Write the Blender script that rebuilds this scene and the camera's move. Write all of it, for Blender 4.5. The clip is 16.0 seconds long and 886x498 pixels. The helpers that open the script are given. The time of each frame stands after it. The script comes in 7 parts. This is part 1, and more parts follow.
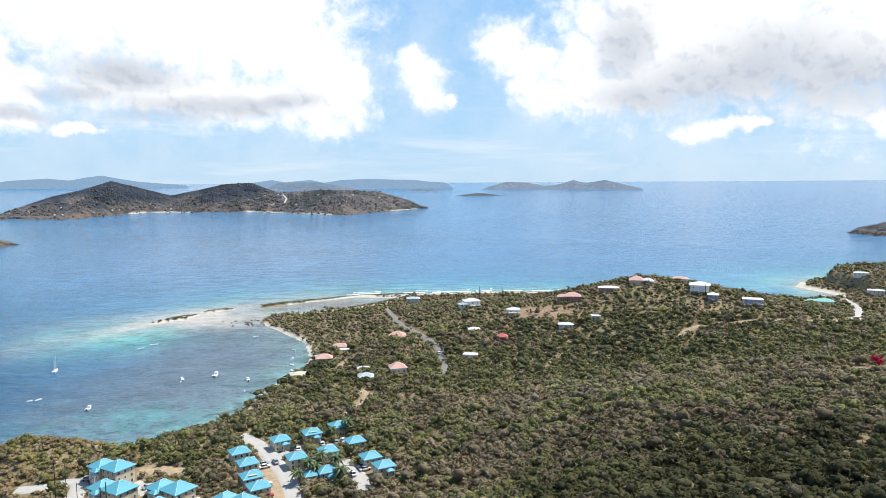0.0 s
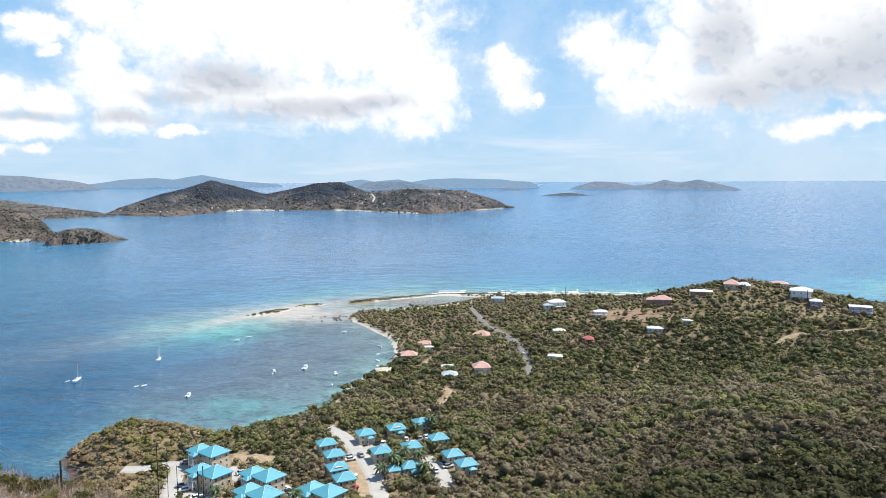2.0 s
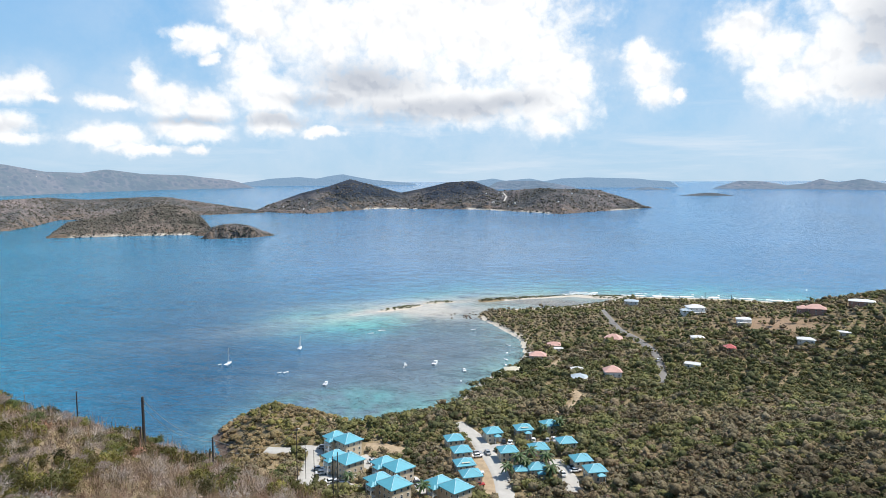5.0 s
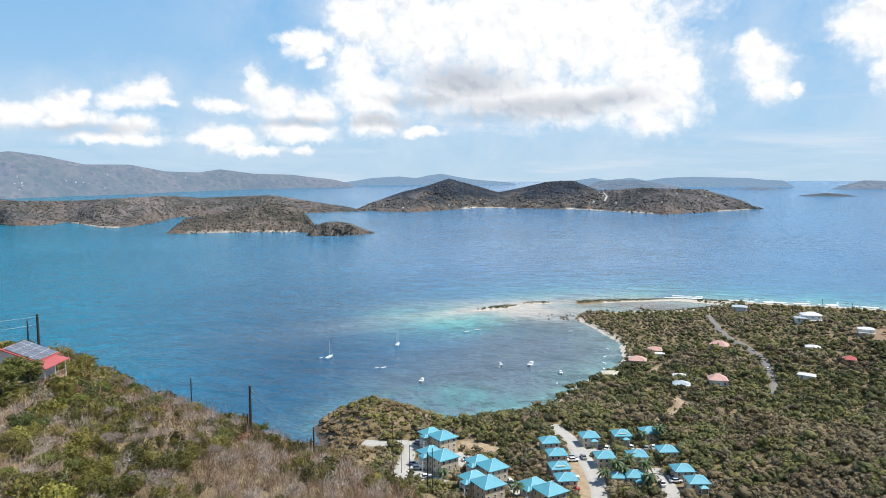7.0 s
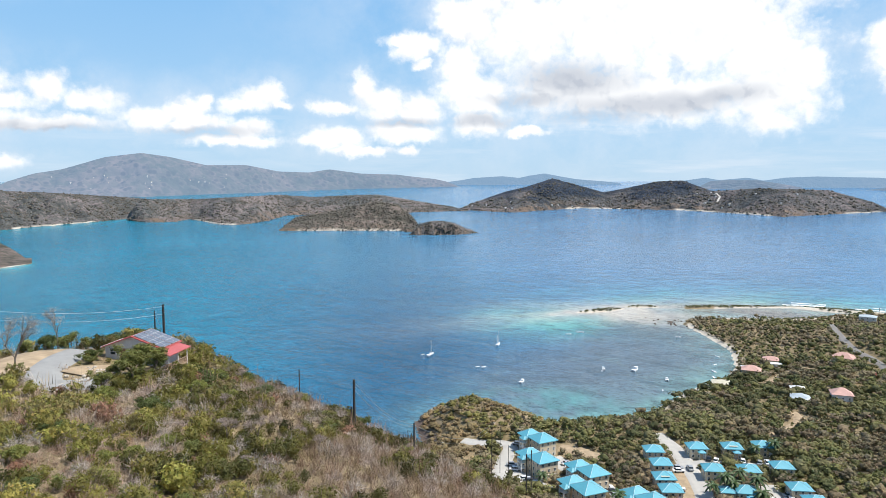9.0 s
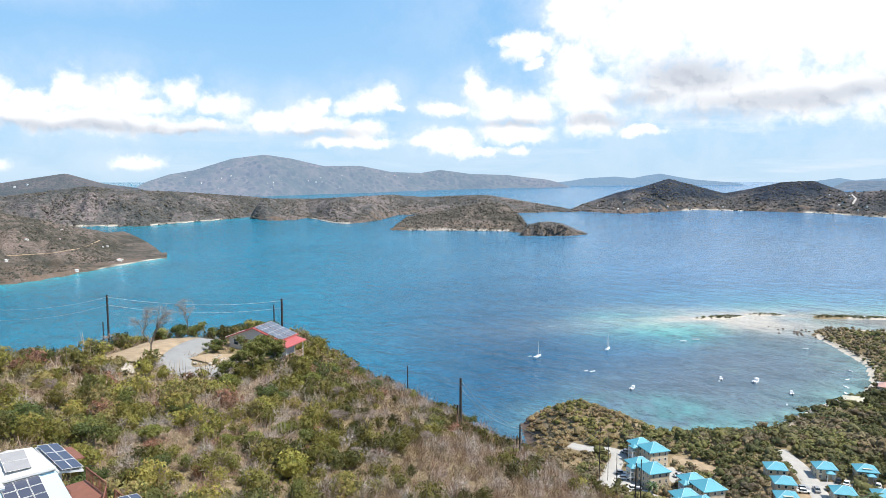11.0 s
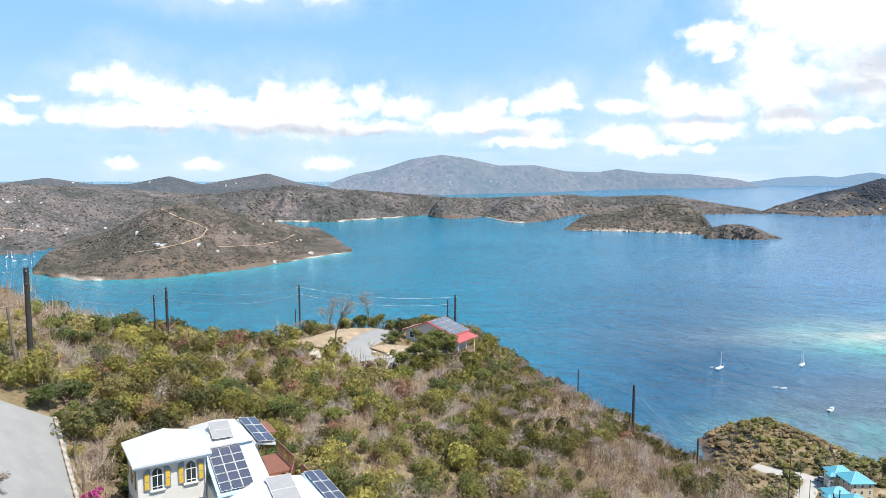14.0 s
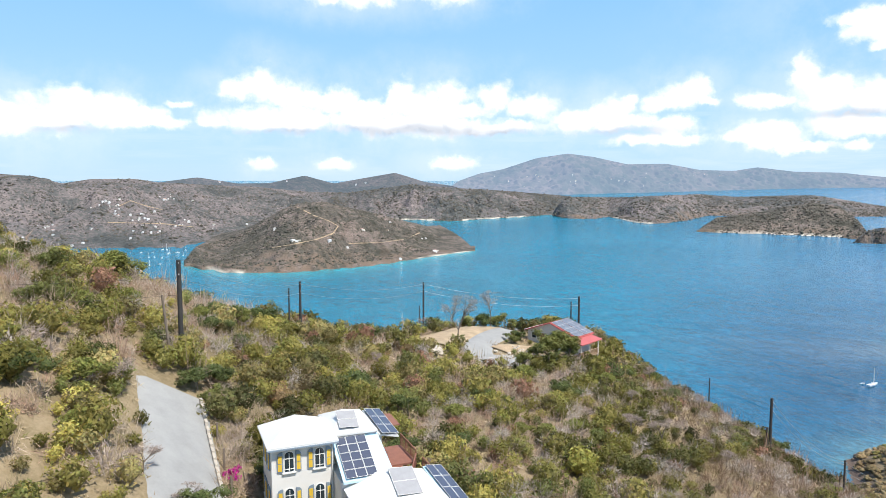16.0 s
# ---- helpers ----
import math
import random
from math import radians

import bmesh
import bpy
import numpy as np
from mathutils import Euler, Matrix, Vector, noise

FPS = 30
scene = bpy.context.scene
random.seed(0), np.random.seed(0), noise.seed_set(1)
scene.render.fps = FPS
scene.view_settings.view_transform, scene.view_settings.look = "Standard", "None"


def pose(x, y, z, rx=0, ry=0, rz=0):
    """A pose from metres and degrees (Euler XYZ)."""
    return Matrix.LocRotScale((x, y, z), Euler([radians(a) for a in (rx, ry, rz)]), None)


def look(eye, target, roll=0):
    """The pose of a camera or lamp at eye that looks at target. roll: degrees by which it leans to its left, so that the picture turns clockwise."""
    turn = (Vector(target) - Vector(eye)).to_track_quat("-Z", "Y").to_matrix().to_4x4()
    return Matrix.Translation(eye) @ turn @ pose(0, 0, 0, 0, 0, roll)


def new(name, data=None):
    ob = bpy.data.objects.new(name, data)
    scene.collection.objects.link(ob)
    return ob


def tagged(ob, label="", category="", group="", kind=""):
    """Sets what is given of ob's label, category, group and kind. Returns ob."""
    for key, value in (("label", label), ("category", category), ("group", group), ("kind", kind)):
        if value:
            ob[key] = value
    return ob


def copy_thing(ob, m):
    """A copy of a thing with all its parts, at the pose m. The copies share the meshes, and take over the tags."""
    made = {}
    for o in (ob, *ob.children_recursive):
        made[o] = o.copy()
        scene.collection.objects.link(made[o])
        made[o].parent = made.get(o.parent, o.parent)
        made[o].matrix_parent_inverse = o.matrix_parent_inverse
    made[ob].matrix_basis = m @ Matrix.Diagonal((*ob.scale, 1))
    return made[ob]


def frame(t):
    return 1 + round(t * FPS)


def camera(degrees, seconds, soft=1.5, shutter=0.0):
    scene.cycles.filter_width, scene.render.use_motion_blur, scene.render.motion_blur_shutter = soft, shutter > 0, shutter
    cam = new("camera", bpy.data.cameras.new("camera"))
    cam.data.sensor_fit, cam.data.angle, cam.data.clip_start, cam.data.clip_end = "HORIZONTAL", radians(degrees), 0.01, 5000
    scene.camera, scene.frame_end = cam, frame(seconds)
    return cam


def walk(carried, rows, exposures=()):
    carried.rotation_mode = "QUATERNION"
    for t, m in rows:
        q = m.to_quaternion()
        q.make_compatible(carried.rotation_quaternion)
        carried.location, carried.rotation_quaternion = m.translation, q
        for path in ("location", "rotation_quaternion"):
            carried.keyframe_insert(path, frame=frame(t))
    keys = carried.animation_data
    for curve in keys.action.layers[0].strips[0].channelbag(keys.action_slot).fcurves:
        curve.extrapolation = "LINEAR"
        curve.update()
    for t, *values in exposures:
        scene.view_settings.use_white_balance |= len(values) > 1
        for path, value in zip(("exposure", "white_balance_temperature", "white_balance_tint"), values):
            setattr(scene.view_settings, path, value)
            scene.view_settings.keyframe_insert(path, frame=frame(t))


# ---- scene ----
# ---- camera: a drone that hovers high over a hillside and turns to its left ----
cam = camera(65.2, 16.0, soft=0.8)
EYE = 115.0
TURN = [
    (0.0, 0.000, -5.484, 0.323),
    (0.5, 1.761, -5.480, 0.296),
    (1.0, 3.524, -5.495, 0.274),
    (1.5, 5.330, -5.496, 0.255),
    (2.0, 7.085, -5.498, 0.245),
    (2.5, 8.884, -5.510, 0.231),
    (3.0, 10.655, -5.518, 0.218),
    (3.5, 12.449, -5.529, 0.206),
    (4.0, 14.243, -5.532, 0.187),
    (6.5, 23.866, -5.547, 0.153),
    (7.0, 25.981, -5.561, 0.122),
    (7.5, 28.034, -5.567, 0.102),
    (8.0, 30.119, -5.561, 0.087),
    (10.5, 41.172, -5.544, 0.069),
    (11.0, 43.450, -5.523, 0.046),
    (11.5, 45.726, -5.517, 0.027),
    (12.0, 48.002, -5.523, 0.014),
    (12.5, 50.321, -5.532, 0.011),
    (13.0, 52.763, -5.538, 0.005),
    (13.5, 55.248, -5.552, -0.011),
    (14.0, 57.755, -5.570, -0.021),
    (14.5, 60.249, -5.590, -0.033),
    (15.0, 62.771, -5.617, -0.037),
    (15.5, 65.341, -5.635, -0.028),
    (16.0, 67.965, -5.634, -0.005),
]
walk(cam, [(t, pose(0, 0, EYE, 90 + pitch, roll, yaw)) for t, yaw, pitch, roll in TURN],
     exposures=[(0.0, 0.06), (2.0, 0.03), (4.0, -0.04), (7.0, -0.10), (8.0, -0.06), (10.5, 0.07), (12.5, 0.15), (16.0, 0.20)])

# ---- light ----
SUN_AZ, SUN_EL = -68.0, 60.0      # degrees to the left of north (+y), and up


def heading(az):
    a = radians(az)
    return np.array([-math.sin(a), math.cos(a)])


sun_way = Vector((*(heading(SUN_AZ) * math.cos(radians(SUN_EL))), math.sin(radians(SUN_EL))))
sun = new("sun", bpy.data.lights.new("sun", "SUN"))
sun.data.energy, sun.data.angle, sun.data.color = 5.0, radians(0.55), (1.0, 0.95, 0.87)
sun.matrix_world = look(sun_way * 300, (0, 0, 0))


class Nodes:
    """Short hand for building node trees."""

    def __init__(self, tree):
        self.tree = tree
        tree.nodes.clear()

    def add(self, kind, ins=None, **props):
        n = self.tree.nodes.new(kind)
        for k, v in props.items():
            setattr(n, k, v)
        for k, v in (ins or {}).items():
            self.put(n.inputs[k], v)
        return n

    def put(self, socket, v):
        if isinstance(v, bpy.types.NodeSocket):
            self.tree.links.new(v, socket)
        elif isinstance(v, bpy.types.Node):
            self.tree.links.new(v.outputs[0], socket)
        else:
            socket.default_value = v

    def math(self, op, a, b=0.0, c=0.0, clamp=False):
        return self.add("ShaderNodeMath", {0: a, 1: b, 2: c}, operation=op, use_clamp=clamp).outputs[0]

    def mix(self, f, a, b, blend="MIX"):
        n = self.add("ShaderNodeMix", {0: f, 6: a, 7: b}, data_type="RGBA", blend_type=blend)
        return n.outputs[2]

    def span(self, v, lo, hi, to_lo=0.0, to_hi=1.0, kind="SMOOTHSTEP"):
        return self.add("ShaderNodeMapRange", {0: v, 1: lo, 2: hi, 3: to_lo, 4: to_hi}, interpolation_type=kind).outputs[0]

    def noise(self, vec, scale, detail=4.0, rough=0.5, warp=0.0, out=0):
        ins = {"Scale": scale, "Detail": detail, "Roughness": rough, "Distortion": warp}
        if vec is not None:
            ins["Vector"] = vec
        return self.add("ShaderNodeTexNoise", ins).outputs[out]

    def ramp(self, f, stops):
        n = self.add("ShaderNodeValToRGB", {0: f})
        e = n.color_ramp.elements
        while len(e) < len(stops):
            e.new(0.5)
        for k, (p, c) in zip(e, stops):
            k.position, k.color = p, (*c, 1)
        return n.outputs[0]


# sky: clear Nishita air with fair-weather cumulus, written over azimuth and height in degrees.
# Each puff: azimuth, height, half width, half height.
CLOUD_EAST = [(-4.9, 10.9, 2.5, 2.2), (-7.1, 9.8, 2.8, 2.0), (-6.7, 7.9, 1.4, 1.2), (-8.5, 6.9, 2.8, 2.1), (-11.4, 9.1, 3.1, 3.9), (-12.2, 12.4, 2.1, 2.6),
              (-17.0, 11.6, 8.7, 6.2), (-22.9, 11.4, 8.7, 6.2), (-20.2, 8.2, 9.8, 3.3), (-15.2, 7.3, 5.7, 2.3), (-20.3, 3.7, 2.1, 0.9), (-22.5, 4.1, 2.1, 0.6),
              (-24.1, 4.2, 1.3, 0.5), (-29.6, 9.6, 7.7, 6.2), (2.5, 9.9, 1.3, 1.1), (1.7, 8.4, 2.2, 1.7), (0.9, 6.8, 1.5, 1.1), (-0.6, 6.5, 0.8, 0.5), (-33, 4.2, 2.4, 1.4)]
CLOUD_BIG = [(32.1, 12.7, 3.5, 2.6), (32.7, 9.3, 2.7, 2.1), (31.8, 7.1, 3.2, 2.8), (31.8, 4.6, 2.7, 1.2), (27.2, 12.1, 6.7, 4.9), (20.4, 13.0, 10.3, 6.7),
             (13.7, 12.3, 7.7, 6.2), (10.3, 9.7, 4.9, 3.9), (7.5, 8.1, 2.3, 2.0), (10.0, 6.5, 4.9, 2.6), (17.2, 6.6, 8.7, 2.3), (23.6, 7.1, 6.2, 2.3), (9.6, 4.3, 2.3, 1.0),
             (27.7, 4.1, 2.1, 0.4), (36.8, 10.8, 2.0, 1.1), (38.1, 11.2, 1.4, 0.5), (36.1, 9.5, 0.9, 0.5)]
CLOUD_LOW = [(40.6, 7.5, 1.3, 1.4), (39.3, 6.3, 2.5, 1.6), (36.7, 5.7, 2.3, 1.3), (37.6, 4.0, 3.6, 1.0), (43.1, 6.0, 2.3, 0.5), (43.4, 3.5, 3.1, 1.0), (45.4, 3.3, 1.3, 0.7),
             (41.1, 2.4, 3.1, 0.5), (37.2, 2.4, 0.9, 0.4), (48.6, 6.7, 1.5, 1.1), (50.1, 6.0, 1.9, 0.8), (47.5, 5.9, 0.9, 0.4)]
CLOUD_BAND = [(71.2, 6.6, 1.5, 1.4), (69.7, 6.2, 2.3, 1.4), (67.6, 6.8, 1.4, 1.4), (66.3, 5.7, 1.9, 0.7), (63.8, 6.7, 1.9, 1.2), (61.0, 6.0, 1.9, 1.1), (73.6, 5.7, 2.2, 1.0),
              (75.0, 5.0, 2.6, 0.8), (70.5, 4.5, 7.2, 1.0), (64.4, 4.2, 6.2, 0.6), (57.2, 4.9, 2.2, 1.0), (54.8, 5.4, 2.2, 1.1), (53.0, 6.4, 0.8, 0.5), (53.7, 4.4, 3.6, 0.8),
              (50.1, 3.9, 2.2, 0.8), (49.6, 6.4, 1.6, 1.2), (66.6, 1.6, 2.1, 0.6), (67.8, 1.4, 1.0, 0.4), (51.0, 3.1, 4.6, 0.5)]
CLOUD_WEST = [(82.4, 7.5, 1.4, 1.3), (84.0, 7.0, 1.6, 0.8), (79.8, 6.7, 2.6, 1.2), (76.9, 6.2, 2.7, 1.2), (80.8, 4.9, 6.2, 1.2), (74.2, 5.9, 1.5, 0.8), (95.5, 5.6, 2.3, 1.1),
              (93.8, 5.3, 2.8, 1.1), (91.6, 4.7, 2.8, 0.9), (89.8, 4.3, 2.3, 0.5), (96.9, 4.5, 2.6, 1.2), (85.8, 4.5, 1.7, 0.5), (82.6, 1.3, 1.2, 0.6), (77.0, 1.3, 1.5, 0.5),
              (75.0, 14.6, 4.1, 1.0), (67.3, 14.9, 3.1, 1.0), (88.5, 5.9, 1.1, 0.4), (99.5, 4.5, 3.1, 1.5)]
# grey undersides of the thicker clouds
UNDERSIDES = [(-16.4, 6.6, 3.9, 1.5), (-21.0, 7.3, 6.7, 2.3), (-25.2, 8.2, 5.7, 3.1), (-14.5, 10.6, 2.3, 2.8), (-29.1, 7.1, 5.7, 2.6), (24.3, 8.0, 4.1, 1.3), (18.1, 6.0, 6.2, 0.9),
              (22.2, 5.2, 4.4, 0.6), (14.0, 6.4, 4.1, 0.7), (31.4, 4.9, 2.6, 0.5), (27.7, 6.5, 3.1, 0.6), (38.0, 4.8, 3.1, 0.4), (70.5, 4.0, 8.2, 0.5), (63.6, 3.7, 5.7, 0.4),
              (53.7, 3.7, 4.1, 0.4), (80.4, 3.8, 6.7, 0.4), (95.6, 3.6, 3.1, 0.4)]
world = bpy.data.worlds.new("sky")
scene.world = world
world.use_nodes = True


def build_sky():
    n = Nodes(world.node_tree)
    way = n.add("ShaderNodeTexCoord").outputs["Generated"]
    x, y, z = n.add("ShaderNodeSeparateXYZ", {0: way}).outputs
    az = n.math("MULTIPLY", n.math("ARCTAN2", n.math("MULTIPLY", x, -1.0), y), 180 / math.pi)
    el = n.math("MULTIPLY", n.math("ARCSINE", z), 180 / math.pi)
    sky = n.add("ShaderNodeTexSky", sky_type="NISHITA", sun_disc=False, sun_elevation=radians(SUN_EL),
                sun_rotation=radians(-SUN_AZ), altitude=100.0, air_density=1.0, dust_density=0.6, ozone_density=1.6).outputs[0]

    def vec(op, a, b=(0, 0, 0), c=(0, 0, 0)):
        return n.add("ShaderNodeVectorMath", {0: a, 1: b, 2: c}, operation=op)

    at = n.add("ShaderNodeCombineXYZ", {0: az, 1: el, 2: 0.0}).outputs[0]
    curl = vec("MULTIPLY_ADD", n.noise(at, 0.30, 2.0, 0.5, out=1), (2.0, 1.4, 0), (-1.0, -0.7, 0)).outputs[0]
    fine = vec("MULTIPLY_ADD", n.noise(at, 1.1, 5.0, 0.62, out=1), (1.1, 0.9, 0), (-0.55, -0.45, 0)).outputs[0]
    bent = vec("ADD", vec("ADD", at, curl).outputs[0], fine).outputs[0]

    def nearest(puffs, soft, bent):
        total = None
        for a, e, w, h in puffs:
            d = vec("LENGTH", vec("MULTIPLY_ADD", bent, (1 / w, 1 / h, 0), (-a / w, -e / h, 0)).outputs[0]).outputs["Value"]
            total = d if total is None else n.math("SMOOTH_MIN", total, d, soft)
        return total

    def billow(p):
        """Heaped round lumps at two sizes."""
        big = n.add("ShaderNodeTexVoronoi", {"Vector": p, "Scale": 0.62, "Smoothness": 0.5}, feature="SMOOTH_F1").outputs["Distance"]
        small = n.add("ShaderNodeTexVoronoi", {"Vector": p, "Scale": 1.7, "Smoothness": 0.5}, feature="SMOOTH_F1").outputs["Distance"]
        return n.math("ADD", n.math("MULTIPLY", big, -1.0), n.math("MULTIPLY", small, -0.45))

    lump = billow(bent)
    sunward = billow(vec("ADD", bent, (-0.28, 0.42, 0)).outputs[0])
    far = nearest(CLOUD_EAST + CLOUD_BIG + CLOUD_LOW + CLOUD_BAND + CLOUD_WEST, 0.10, bent)
    dens = n.math("ADD", n.math("SUBTRACT", 1.06, far), n.math("MULTIPLY", n.math("ADD", lump, 0.55), 0.58))
    dens = n.math("ADD", dens, n.math("MULTIPLY", n.math("SUBTRACT", n.noise(at, 2.3, 6.0, 0.65), 0.5), 0.5))
    cover = n.math("POWER", n.span(dens, -0.42, 0.55), 1.3)
    under = n.span(nearest(UNDERSIDES, 0.25, vec("ADD", at, curl).outputs[0]), 1.75, 0.2)
    relief = n.span(n.math("SUBTRACT", sunward, lump), -0.02, 0.40)
    loose = n.span(n.noise(bent, 0.22, 4.0, 0.6), 0.42, 0.66)
    dim = n.math("ADD", n.math("MULTIPLY", under, 0.78), n.math("MULTIPLY", n.math("ADD", relief, n.math("MULTIPLY", loose, 0.5)), 0.20), clamp=True)
    white = n.mix(dim, (11.8, 11.9, 12.0, 1), (5.9, 6.4, 7.3, 1))
    # thin streaks low over the sea, pale air at the horizon and a thin veil round the clouds
    flat = n.add("ShaderNodeCombineXYZ", {0: n.math("MULTIPLY", az, 0.06), 1: n.math("MULTIPLY", el, 0.55), 2: 3.0}).outputs[0]
    streak = n.math("MULTIPLY", n.span(n.noise(flat, 1.0, 6.0, 0.6, 0.3), 0.40, 0.76, 0.0, 0.6), n.math("MULTIPLY", n.span(el, 10.0, 3.0), n.span(az, 55.0, 30.0, 0.55, 1.0)))
    veil = n.math("MULTIPLY", n.span(far, 3.6, 0.7), n.span(n.noise(at, 0.12, 6.0, 0.65), 0.32, 0.66, 0.0, 0.42))
    clear = n.ramp(n.span(el, 0.0, 40.0, 0.0, 1.0, "LINEAR"), [(0.0, (0.56, 0.79, 1.0)), (0.12, (0.44, 0.73, 1.03)), (0.4, (0.27, 0.59, 1.0)), (0.55, (0.22, 0.47, 0.86)), (1.0, (0.12, 0.28, 0.58))])
    clear = n.mix(1.0, clear, (10.0, 10.0, 10.0, 1), "MULTIPLY")
    base = n.mix(n.span(el, 50.0, 25.0, 0.3, 0.9), sky, clear)
    base = n.mix(n.math("MAXIMUM", streak, veil), base, (9.2, 9.8, 10.6, 1))
    cover = n.math("MULTIPLY", cover, n.span(el, 0.5, 1.4))
    col = n.mix(cover, base, white)
    bg = n.add("ShaderNodeBackground", {0: col, 1: 0.095})
    n.add("ShaderNodeOutputWorld", {0: bg})


build_sky()

# ---- materials ----
def material(name, paint):
    m = bpy.data.materials.new(name)
    m.use_nodes = True
    n = Nodes(m.node_tree)
    bsdf = n.add("ShaderNodeBsdfPrincipled")
    n.add("ShaderNodeOutputMaterial", {0: bsdf})
    paint(n, bsdf)
    return m


def plain(name, colour, rough=0.6, metal=0.0, vary=0.18, scale=1.5, bump=0.15, spec=0.4):
    """Painted or cast surface with stains at two sizes and a fine relief."""
    def paint(n, b):
        at = n.add("ShaderNodeTexCoord").outputs["Object"]
        big, small = n.noise(at, scale, 5, 0.6), n.noise(at, scale * 14, 4, 0.6)
        v = n.math("ADD", n.math("MULTIPLY", big, 0.65), n.math("MULTIPLY", small, 0.35))
        dark, light = [tuple(min(1, c * k) for c in colour) for k in (1 - vary, 1 + vary)]
        n.put(b.inputs["Base Color"], n.ramp(v, [(0.3, dark), (0.7, light)]))
        n.put(b.inputs["Roughness"], n.span(small, 0.3, 0.7, rough - 0.08, rough + 0.08))
        n.put(b.inputs["Metallic"], metal)
        n.put(b.inputs["Specular IOR Level"], spec)
        n.put(b.inputs["Normal"], n.add("ShaderNodeBump", {"Height": small, "Strength": bump, "Distance": 0.02}))
    return material(name, paint)


def tinted(name, rough=0.75, spread=0.25, scale=0.6, spec=0.2, bump=0.0, trans=0.0, gaps=0.0):
    """Surface whose own colour is laid down on the mesh as 'tint'; the grain is added here."""
    def paint(n, b):
        at = n.add("ShaderNodeTexCoord").outputs["Object"]
        tint = n.add("ShaderNodeAttribute", attribute_name="tint").outputs["Color"]
        v = n.noise(at, scale, 6, 0.65)
        k = n.span(v, 0.25, 0.75, 1 - spread, 1 + spread, "LINEAR")
        grey = n.add("ShaderNodeCombineColor", {0: k, 1: k, 2: k}).outputs[0]
        n.put(b.inputs["Base Color"], n.mix(1.0, tint, grey, "MULTIPLY"))
        n.put(b.inputs["Roughness"], rough)
        n.put(b.inputs["Specular IOR Level"], spec)
        if bump:
            n.put(b.inputs["Normal"], n.add("ShaderNodeBump", {"Height": v, "Strength": bump, "Distance": 1.0 / scale}))
        if trans:      # light that passes through thin leaves
            through_leaf = n.add("ShaderNodeBsdfTranslucent", {"Color": n.mix(1.0, tint, grey, "MULTIPLY")})
            both = n.add("ShaderNodeMixShader", {0: trans, 1: b, 2: through_leaf})
            out = [o for o in n.tree.nodes if o.bl_idname == "ShaderNodeOutputMaterial"][0]
            n.put(out.inputs[0], both)
            if gaps:      # a spray is many small leaves with air between them
                cells = n.add("ShaderNodeTexVoronoi", {"Vector": at, "Scale": gaps, "Randomness": 1.0}).outputs["Distance"]
                air = n.math("GREATER_THAN", cells, 0.60)
                n.put(out.inputs[0], n.add("ShaderNodeMixShader", {0: air, 1: both, 2: n.add("ShaderNodeBsdfTransparent")}))
    return material(name, paint)


def scrubland(name, haze=0.0, air=(0.42, 0.58, 0.78), size=1.0, dry=(0.25, 0.19, 0.15), green=(0.085, 0.09, 0.055), relief=0.85):
    """Dry tropical bush seen from far: clumps of green and of leafless brown, with a relief of crowns."""
    def paint(n, b):
        at = n.add("ShaderNodeTexCoord").outputs["Object"]
        crowns = n.add("ShaderNodeTexVoronoi", {"Vector": at, "Scale": 0.16 / size, "Randomness": 1.0})
        big = n.noise(at, 0.006 / size, 6, 0.6, 0.4)
        mid = n.noise(at, 0.035 / size, 6, 0.7)
        cell = n.add("ShaderNodeSeparateColor", {0: crowns.outputs["Color"]}).outputs[0]
        v = n.math("ADD", n.math("ADD", n.math("MULTIPLY", big, 0.62), n.math("MULTIPLY", mid, 0.38)), n.math("MULTIPLY", cell, 0.16))
        mid_tone = tuple((a + c) / 2 for a, c in zip(dry, green))
        col = n.ramp(v, [(0.38, tuple(c * 0.55 for c in green)), (0.51, green), (0.62, mid_tone), (0.73, dry), (0.88, tuple(c * 1.3 for c in dry))])
        tall = n.math("MULTIPLY", n.span(crowns.outputs["Distance"], 0.55, 0.3), n.span(n.math("ADD", cell, n.math("MULTIPLY", big, 0.6)), 0.72, 0.95))
        col = n.mix(n.math("MULTIPLY", tall, 0.7), col, (*(c * 0.5 for c in green), 1))
        tint = n.add("ShaderNodeAttribute", attribute_name="tint")
        col = n.mix(tint.outputs["Alpha"], col, tint.outputs["Color"])
        # haze painted in: the air's blue as emission, own colour dimmed to suit
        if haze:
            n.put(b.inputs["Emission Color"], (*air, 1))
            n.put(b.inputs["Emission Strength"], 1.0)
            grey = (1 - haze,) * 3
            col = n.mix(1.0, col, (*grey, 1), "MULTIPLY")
        n.put(b.inputs["Base Color"], col)
        n.put(b.inputs["Roughness"], 0.95)
        n.put(b.inputs["Specular IOR Level"], 0.1)
        h = n.math("ADD", n.math("MULTIPLY", crowns.outputs["Distance"], -0.35), n.math("MULTIPLY", mid, 3.0))
        n.put(b.inputs["Normal"], n.add("ShaderNodeBump", {"Height": h, "Strength": relief, "Distance": 5.0 * size}))
    return material(name, paint)


